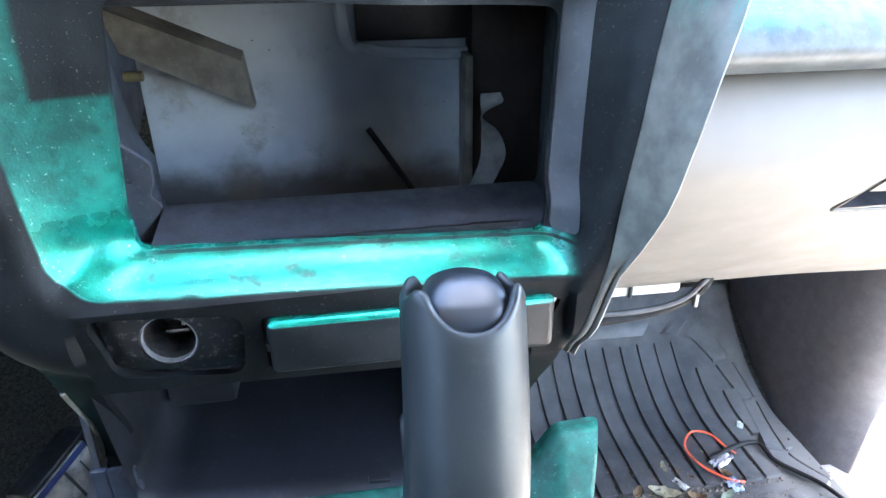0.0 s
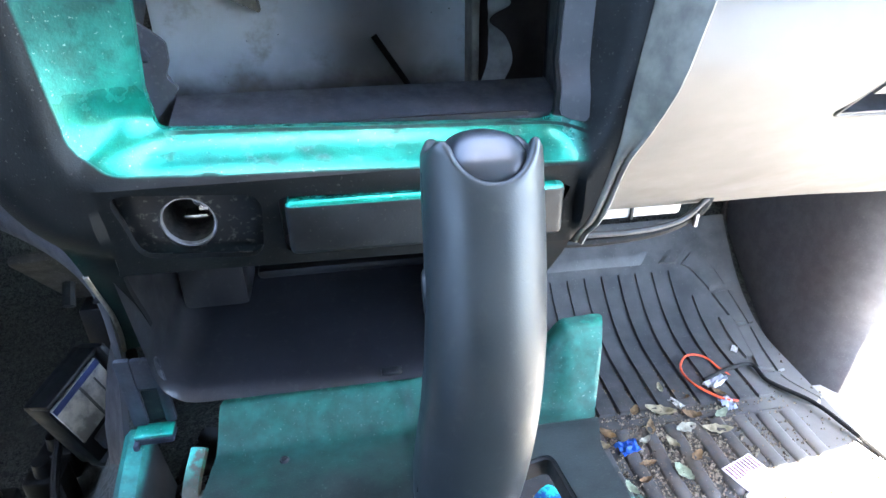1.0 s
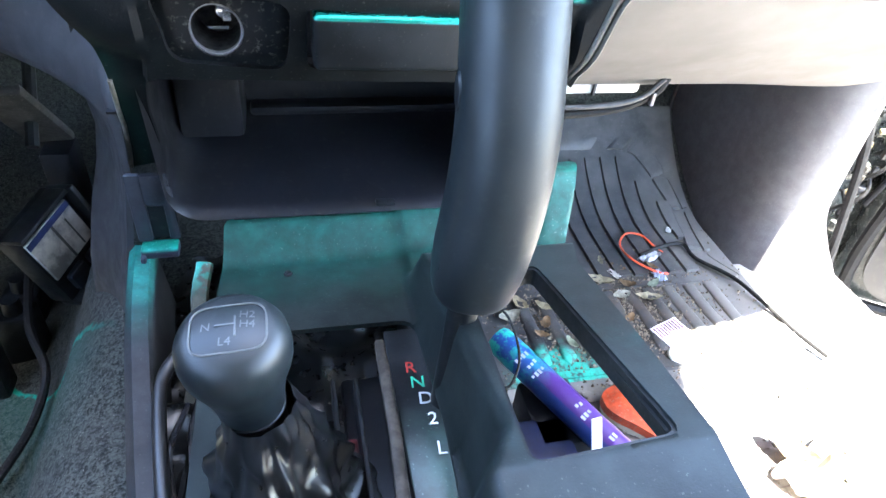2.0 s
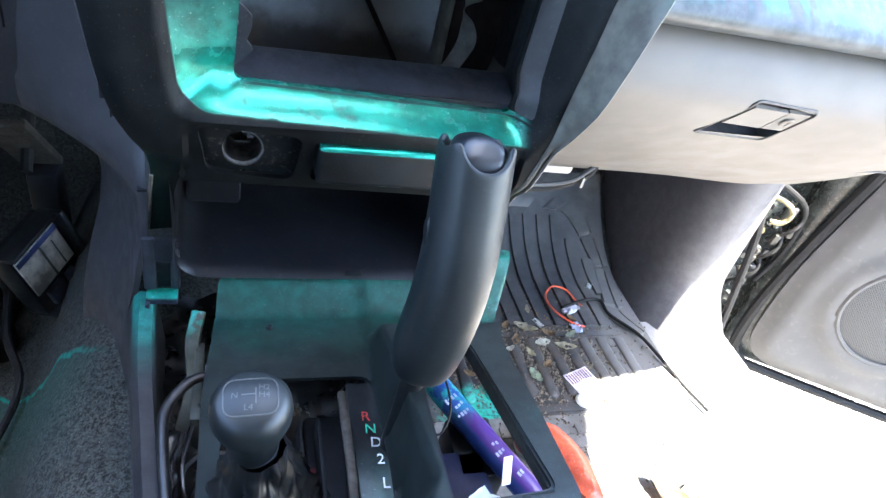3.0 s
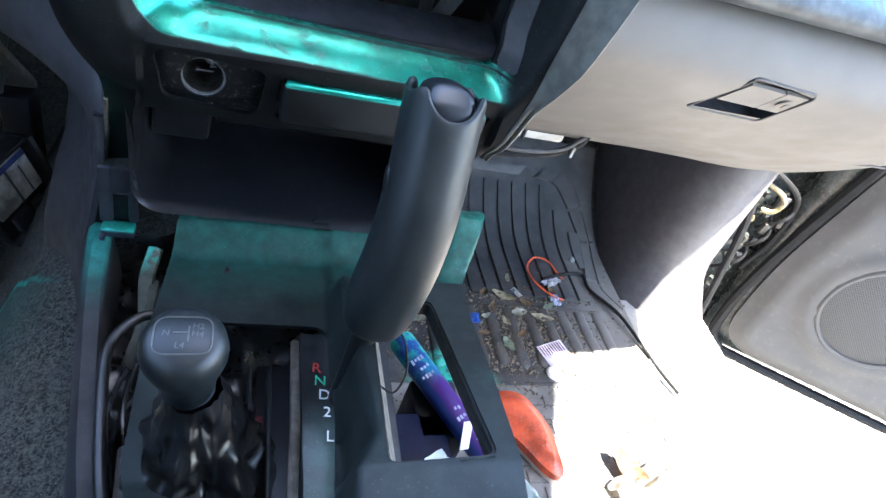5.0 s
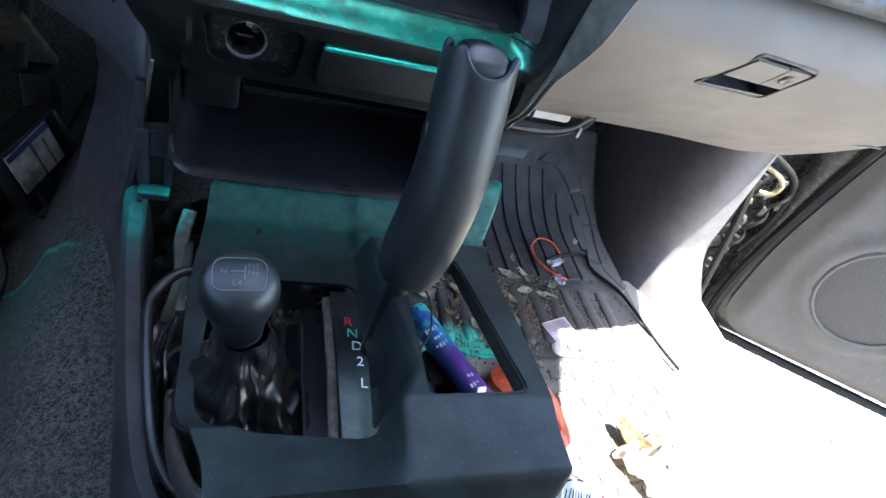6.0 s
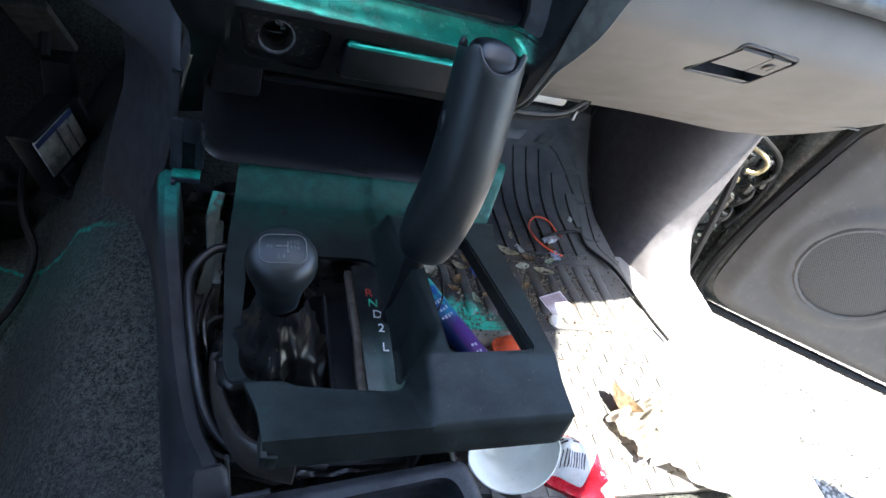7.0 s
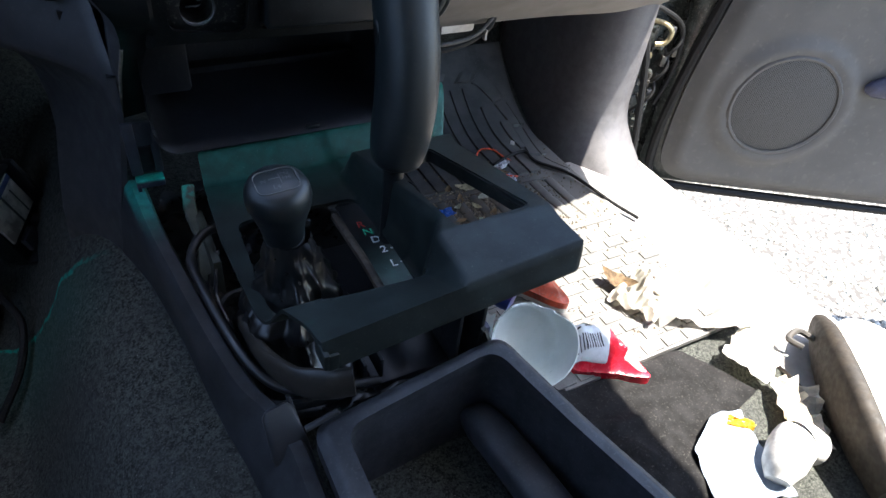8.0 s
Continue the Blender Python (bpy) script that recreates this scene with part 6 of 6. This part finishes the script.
bm = bmesh.new()
rows = []
for j in range(17):
    ring = []
    for k in range(64):
        an = 2 * math.pi * k / 64
        away = abs((an - tear + math.pi) % (2 * math.pi) - math.pi)
        cut = smooth01((1.75 - away) / 0.50)
        jag = 0.006 * math.sin(5 * an + 1) + 0.004 * math.sin(11 * an) + 0.002 * math.sin(23 * an)
        top = -0.002 - cut * (0.034 + jag)
        f = j / 16
        h = -0.066 + (top + 0.066) * f
        g = (h + 0.066) / 0.066
        r = 0.050 * (0.70 + 0.30 * g) * min(1.0, 0.55 + 0.45 * math.sin(min(1.0, g * 6) * math.pi / 2))
        ring.append(bm.verts.new((r * math.cos(an), r * math.sin(an), h)))
    rows.append(ring)
for a, b in zip(rows, rows[1:]):
    for k in range(64):
        bm.faces.new((a[k], a[(k + 1) % 64], b[(k + 1) % 64], b[k]))
bm.faces.new(rows[0][::-1])
bmesh.ops.recalc_face_normals(bm, faces=bm.faces[:])
bmesh.ops.solidify(bm, geom=bm.faces[:], thickness=0.0016)
bmesh.ops.transform(bm, matrix=CM, verts=bm.verts)
part("shell", bm, M_CUP, cup, "", 50)
# a curled torn-off flap beside the cup
bm = bmesh.new()
rows = []
for i in range(13):
    f = i / 12
    an = -0.9 + 1.8 * f
    rows.append([bm.verts.new(p) for p in ((0.150 + 0.030 * math.sin(an), 0.262 + 0.030 * math.cos(an) - 0.022, 0.040), (0.149 + 0.034 * math.sin(an), 0.262 + 0.034 * math.cos(an) - 0.022, 0.095 + 0.012 * math.sin(5 * f) + 0.004 * math.sin(19 * f)))])
for a, b in zip(rows, rows[1:]):
    bm.faces.new((a[0], a[1], b[1], b[0]))
bmesh.ops.solidify(bm, geom=bm.faces[:], thickness=0.0014)
part("torn_flap", bm, M_CUP, cup, "", 50)
bag = thing("snack_bag", "red and white crumpled plastic bag with a barcode", "bag", at=(0.29, 0.21, 0.0))
BG = rounded([(0.272, 0.258), (0.300, 0.263), (0.327, 0.250), (0.341, 0.226), (0.3425, 0.196), (0.3425, 0.158), (0.331, 0.163), (0.308, 0.178), (0.262, 0.203), (0.263, 0.230)], 0.005)


def bag_z(u, v, lift=0.0):
    puff = smooth01(nearest((u, v), BG)[0] / 0.022)
    crease = 1 - abs(noise.noise(Vector((u * 38 + v * 12, v * 30, 1.5)))) * 2
    return 0.010 + 0.024 * puff + 0.004 * crease * (0.3 + puff) + 0.0015 * noise.noise(Vector((u * 120, v * 120, 0))) + lift


def film(poly, lift):
    """A printed field of the bag, just above its film."""
    return sheet(poly, [], 0.003, lambda u, v: Vector((u, v, bag_z(u, v, lift))), 0.0004, (0, 0, -1))


M_RED = plain("red_film", (0.50, 0.016, 0.034), 0.26, vary=0.12, scale=50, bump=0.25, grain=160, dist=0.002)
M_LABEL = plain("white_print", (0.74, 0.78, 0.80), 0.28, vary=0.05, scale=60, bump=0.25, grain=160, dist=0.002)
part("film", sheet(BG, [], 0.003, lambda u, v: Vector((u, v, bag_z(u, v))), 0.012, (0, 0, -1)), M_RED, bag, "", 40)
part("label_field", film(rounded([(0.273, 0.257), (0.299, 0.261), (0.318, 0.251), (0.3226, 0.2270), (0.2990, 0.1920), (0.2640, 0.2115), (0.265, 0.234)], 0.003), 0.0006), M_LABEL, bag, "white printed field", 40)
part("label_field", film(rounded([(0.3170, 0.1865), (0.3325, 0.1945), (0.3405, 0.1630), (0.3310, 0.1700)], 0.002), 0.0006), M_LABEL, bag, "white printed corner", 40)
M_BAR = plain("bar_ink", (0.02, 0.025, 0.03), 0.4, bump=0)


def print_bar(p0, p1, w, name):
    """A bar of print that follows the film from p0 to p1."""
    bm = bmesh.new()
    d = (Vector(p1) - Vector(p0)).normalized()
    s = Vector((-d.y, d.x)) * w / 2
    rows = []
    for i in range(7):
        p = Vector(p0).lerp(Vector(p1), i / 6)
        rows.append([bm.verts.new((*q, bag_z(*q, 0.0016))) for q in (p - s, p + s)])
    for a, b in zip(rows, rows[1:]):
        bm.faces.new((a[0], a[1], b[1], b[0]))
    part(name, bm, M_BAR, bag)


for i in range(13):
    x, y = 0.2625 + 0.0031 * i, 0.2165 - 0.0009 * i
    print_bar((x, y), (x + 0.0058, y + 0.0165), (0.0017, 0.0009, 0.0012)[i % 3], "barcode_bar")
for i, n in enumerate((0.013, 0.010, 0.014)):
    print_bar((0.275, 0.2390 + 0.0042 * i), (0.275 + n, 0.2375 + 0.0042 * i), 0.0022, "print_line")
    print_bar((0.294, 0.2370 + 0.0042 * i), (0.294 + n * 0.7, 0.2362 + 0.0042 * i), 0.0022, "print_line")

# bits at the seat end of the floor
M_TAN = plain("tan_suede", (0.68, 0.62, 0.51), 0.85, vary=0.15, bump=0.4, grain=700)
def lump(name, rows, material, label, category, sides=20, square=2.2, side=(1, 0, 0)):
    return whole(name, sweep(spline(rows, 24), sides, square, side), material, label, category, smooth=60)


shoe = thing("suede_shoe", "tan suede shoe lying on its side, shaded side painted dark", "shoe", at=(0.54, 0.03, 0.0))
part("upper", sweep(spline([(0.505, -0.085, 0.022, 0.034, 0.020), (0.535, -0.045, 0.028, 0.050, 0.025), (0.578, 0.010, 0.030, 0.056, 0.027), (0.616, 0.062, 0.026, 0.048, 0.023), (0.640, 0.104, 0.018, 0.030, 0.016), (0.648, 0.120, 0.012, 0.010, 0.008)], 26), 24, 2.3, (0.8, -0.55, 0.1)), M_TAN, shoe, "", 60)
# dark slab over the left face, coloured for the shade on that side
part("sole", sweep(spline([(0.458, -0.064, 0.026, 0.010, 0.026), (0.482, -0.014, 0.033, 0.013, 0.034), (0.518, 0.044, 0.036, 0.014, 0.037), (0.562, 0.096, 0.030, 0.013, 0.031), (0.600, 0.130, 0.018, 0.010, 0.018)], 26), 16, 3.0, (0.8, -0.55, 0.1)), plain("side_shade_brown", (0.024, 0.018, 0.012), 0.7, vary=0.3, scale=60), shoe, "dark brown side, shade painted as a sole", 50)
part("heel_loop", tube([(0.560, 0.112, 0.030), (0.548, 0.128, 0.034), (0.530, 0.126, 0.030), (0.535, 0.108, 0.030)], 0.004, 20), plain("dark_lace", (0.05, 0.045, 0.04), 0.8), shoe)
# black cloth; its near-black colour also carries the shade lying there
CLOTH = rounded([(0.115, 0.200), (0.250, 0.196), (0.350, 0.190), (0.413, 0.186), (0.438, 0.150), (0.461, 0.097), (0.380, 0.080), (0.318, 0.062), (0.300, -0.05), (0.115, -0.10)], 0.006)
whole("black_cloth", sheet(CLOTH, [], 0.006, lambda u, v: Vector((u, v, -0.006 + 0.010 * max(0, 1 - abs(noise.noise(Vector((u * 9 + v * 6, v * 22, 4)))) * 3) * smooth01((0.36 - u) / 0.12) + 0.003 * noise.noise(Vector((u * 40, v * 40, 2))) + 0.003)), 0.003, (0, 0, -1)), plain("shaded_black_fabric", (0.0135, 0.0130, 0.0130), 0.9, vary=0.25, scale=40, bump=0.5, grain=1200, dust=0.1, spec=0.15), "wrinkled black cloth spread on the floor, shade put into its colour", "cloth", smooth=60)
# white paper dimmed and blued in colour in place of the shade on it
SHEET = rounded([(0.321, 0.066), (0.374, 0.092), (0.412, 0.083), (0.394, 0.045), (0.388, -0.020), (0.300, 0.010)], 0.004)
whole("paper_sheet", sheet(SHEET, [], 0.005, lambda u, v: Vector((u, v, 0.004 + 0.006 * max(0.0, 1 - abs(noise.noise(Vector((u * 26 - v * 10, v * 24, 2)))) * 3) + 0.0015 * noise.noise(Vector((u * 150, v * 150, 5))))), 0.0008, (0, 0, -1)), plain("shaded_paper", (0.24, 0.285, 0.345), 0.7, vary=0.12, scale=90), "creased white paper sheet on the floor, bluish shade put into its colour", "paper", smooth=25)
lump("grey_bottle", [(0.372, 0.000, 0.012, 0.010, 0.014), (0.390, 0.010, 0.020, 0.020, 0.024), (0.420, 0.020, 0.022, 0.024, 0.026), (0.440, 0.005, 0.018, 0.016, 0.02)], plain("pale_grey_plastic", (0.55, 0.54, 0.52), 0.4), "small pale grey plastic bottle", "bottle")
scrap("wrapper_scrap", 0.398, 0.070, 0.030, 0.012, -0.6, plain("yellow_foil", (0.75, 0.48, 0.05), 0.4), "yellow candy wrapper on the floor", "wrapper", 0.002, 0.008, 12)
scrap("paper_scrap", 0.475, 0.050, 0.09, 0.05, 0.9, plain("cream_paper", (0.65, 0.60, 0.50), 0.7), "crumpled cream paper on the floor", "paper", 0.0, 0.020, 13)
scrap("paper_scrap", 0.49, 0.135, 0.07, 0.06, 0.3, plain("cream_paper_b", (0.70, 0.67, 0.60), 0.7), "crumpled pale paper on the floor", "paper", 0.004, 0.014, 14)

# dirt on the mat and carpet
rd = random.Random(21)
vs, fs = [], []
for i in range(5200):
    if i % 4:
        x, y = rd.gauss(0.32, 0.065), rd.gauss(0.515, 0.055)
    else:
        x, y = rd.uniform(0.12, 0.52), rd.uniform(0.20, 0.66)
    if not (0.09 < x < 0.53 and y > 0.20):
        continue
    s = rd.uniform(0.0005, 0.0022) * (1.8 if rd.random() < 0.05 else 1)
    z = 0.004 if y < 0.66 else mat_z(y) + 0.004
    k = len(vs)
    vs += [(x - s, y - s * rd.uniform(0.3, 1), z - 0.001), (x + s, y - s, z - 0.001), (x + s * 0.4, y + s, z - 0.001), (x, y, z + s)]
    fs += [(k, k + 1, k + 3), (k + 1, k + 2, k + 3), (k + 2, k, k + 3)]
me = bpy.data.meshes.new("crumbs")
me.from_pydata(vs, [], fs)
md = Nodes("crumb_soil")
md.set(Base_Color=md.mix(md.ramp(md.noise(300), 0.4, 0.6), (0.04, 0.030, 0.022), (0.24, 0.20, 0.15)), Roughness=0.9)
me.materials.append(md.mat)
tagged(new("crumbs", me), "brown crumbs and grit on the mat", "dirt", kind="stuff")

# ---- driver's footwell ----
pedal = thing("accelerator_pedal", "black ribbed accelerator pedal", "pedal", at=(-0.30, 0.62, 0.0))
PM = Matrix.Translation((-0.2865, 0.632, 0.218)) @ Matrix.Rotation(radians(-52), 4, "X") @ Matrix.Rotation(radians(-6), 4, "Z")
M_PEDAL = plain("worn_pedal_rubber", (0.050, 0.046, 0.041), 0.6, vary=0.3, dust=0.3)
part("pad", box(-0.022, -0.052, -0.005, 0.022, 0.052, 0.005, 0.004, PM), M_PEDAL, pedal)
for i in range(6):
    part("pad_rib", box(-0.018 + 0.0064 * i, -0.046, 0.005, -0.0145 + 0.0064 * i, 0.046, 0.0080, 0.0006, PM), M_PEDAL, pedal)
part("arm", tube([(-0.283, 0.615, 0.195), (-0.285, 0.68, 0.26), (-0.285, 0.78, 0.40), (-0.285, 0.88, 0.44)], 0.006, 20), M_BLACK, pedal)
part("stop", box(-0.30, 0.66, -0.012, -0.27, 0.70, 0.16, 0.004), M_CUBBY, pedal)
hatch = thing("fuse_box", "open black fuse box with a pale label", "fuse box", at=(-0.27, 0.6, 0.0))
HM = Matrix(((0.433, 0.0, 0.901, -0.255), (0.901, 0.0, -0.433, 0.545), (0.0, 1.0, 0.0, 0.140), (0, 0, 0, 1))) @ Matrix.Rotation(radians(-14), 4, "X") @ Matrix.Rotation(radians(12), 4, "Z")
part("tray", box(-0.036, -0.052, -0.030, 0.036, 0.032, -0.004, 0.004, HM), M_BLACK, hatch)
for b in (box(0.030, -0.056, -0.020, 0.036, 0.034, 0.010, 0.002, HM), box(-0.036, -0.056, -0.020, 0.036, -0.049, 0.010, 0.002, HM), box(-0.036, 0.028, -0.020, 0.036, 0.033, 0.004, 0.002, HM)):
    part("tray_wall", b, M_BLACK, hatch)
part("label_sheet", box(-0.033, -0.022, -0.004, 0.026, 0.024, -0.001, 0.0008, HM), plain("dirty_label", (0.50, 0.48, 0.43), 0.6, vary=0.5, scale=45, dust=0.3), hatch, "dirty pale label")
part("label_stripe", box(-0.033, 0.017, -0.001, 0.026, 0.023, -0.0006, 0, HM), plain("blue_stripe", (0.03, 0.05, 0.16), 0.5), hatch)
part("label_crease", join(box(-0.004, -0.022, -0.001, -0.0015, 0.017, -0.0004, 0, HM), box(0.012, -0.020, -0.001, 0.0135, 0.012, -0.0004, 0, HM)), plain("label_shadow", (0.10, 0.10, 0.09), 0.7), hatch)
part("tab", join(box(0.004, -0.042, -0.006, 0.017, -0.030, 0.006, 0.002, HM), box(-0.024, -0.046, -0.006, -0.002, -0.028, 0.002, 0.002, HM)), M_SLATE, hatch)
whole("dark_cable", tube([(-0.300, 0.56, 0.10), (-0.292, 0.50, 0.075), (-0.275, 0.46, 0.055), (-0.285, 0.42, 0.030), (-0.310, 0.38, 0.008)], 0.004, 40), M_HOSE, "dark cable hanging in the driver footwell", "cable")
whole("yellow_cable", tube([(-0.205, 0.60, 0.36), (-0.196, 0.575, 0.345), (-0.192, 0.555, 0.325)], 0.0016, 16), plain("yellow_insulation", (0.65, 0.50, 0.05), 0.4), "short yellow wire under the dashboard", "wire")
for i, (x, y) in enumerate(((-0.335, 0.60), (-0.322, 0.545), (-0.345, 0.50))):
    whole("connector", join(box(x - 0.018, y - 0.014, -0.012, x + 0.018, y + 0.014, 0.035 + 0.02 * i, 0.004), lathe([(0.0, 0.05), (0.008, 0.05), (0.010, 0.03)], Matrix.Translation((x, y, 0.02 * i)), 14)), M_BLACK, "black wiring connector on the footwell carpet", "connector", "connectors in the footwell")

# ---- unseen seat, added behind the view to cast shade ----
seat = thing("shade_seat", "unseen dark grey cloth seat, added to cast shade", "seat", at=(0.42, -0.3, 0))
M_SEAT = plain("seat_cloth", (0.06, 0.06, 0.065), 0.9, vary=0.2)
part("cushion", box(0.24, -0.62, 0.10, 0.64, -0.16, 0.30, 0.05, seg=4), M_SEAT, seat)
part("backrest", box(0.24, -0.72, 0.25, 0.64, -0.56, 0.95, 0.05, seg=4), M_SEAT, seat)
part("frame", box(0.27, -0.60, -0.012, 0.61, -0.25, 0.11), M_BLACK, seat)

# ---- loose stones outside ----
rg = random.Random(4)
vs, fs = [], []
for i in range(5200):
    x, y = rg.uniform(0.74, 2.3), rg.uniform(-0.35, 1.15)
    s = rg.uniform(0.004, 0.011) * (1.6 if rg.random() < 0.08 else 1)
    a0 = rg.uniform(0, 6.28)
    k = len(vs)
    h = s * rg.uniform(0.5, 0.9)
    vs += [(x + s * math.cos(a0 + j * 1.257) * rg.uniform(0.7, 1.2), y + s * math.sin(a0 + j * 1.257) * rg.uniform(0.7, 1.2), -0.5215) for j in range(5)]
    vs += [(x + s * 0.55 * math.cos(a0 + j * 2.094), y + s * 0.55 * math.sin(a0 + j * 2.094), -0.52 + h * rg.uniform(0.7, 1.1)) for j in range(3)]
    fs += [(k + 5, k + 6, k + 7), (k, k + 1, k + 5), (k + 1, k + 6, k + 5), (k + 1, k + 2, k + 6), (k + 2, k + 3, k + 6), (k + 3, k + 7, k + 6), (k + 3, k + 4, k + 7), (k + 4, k + 5, k + 7), (k + 4, k, k + 5)]
me = bpy.data.meshes.new("pebbles")
me.from_pydata(vs, [], fs)
ms = Nodes("stone")
rnd = ms.tree.nodes.new("ShaderNodeNewGeometry").outputs["Random Per Island"]
ms.set(Base_Color=ms.mix(rnd, (0.20, 0.19, 0.17), (0.50, 0.48, 0.43)), Roughness=0.9).bump(ms.noise(300), 0.4, 0.001)
me.materials.append(ms.mat)
tagged(new("pebbles", me), "loose pale gravel stones on the ground", "gravel", kind="stuff")

whole("seam_line", tube([(-0.225, 0.4405, 0.60), (-0.224, 0.4445, 0.50), (-0.226, 0.4475, 0.42)], 0.0012, 16, 6), M_CUBBY, "thin dark seam in the driver knee panel", "seam", kind="structure")
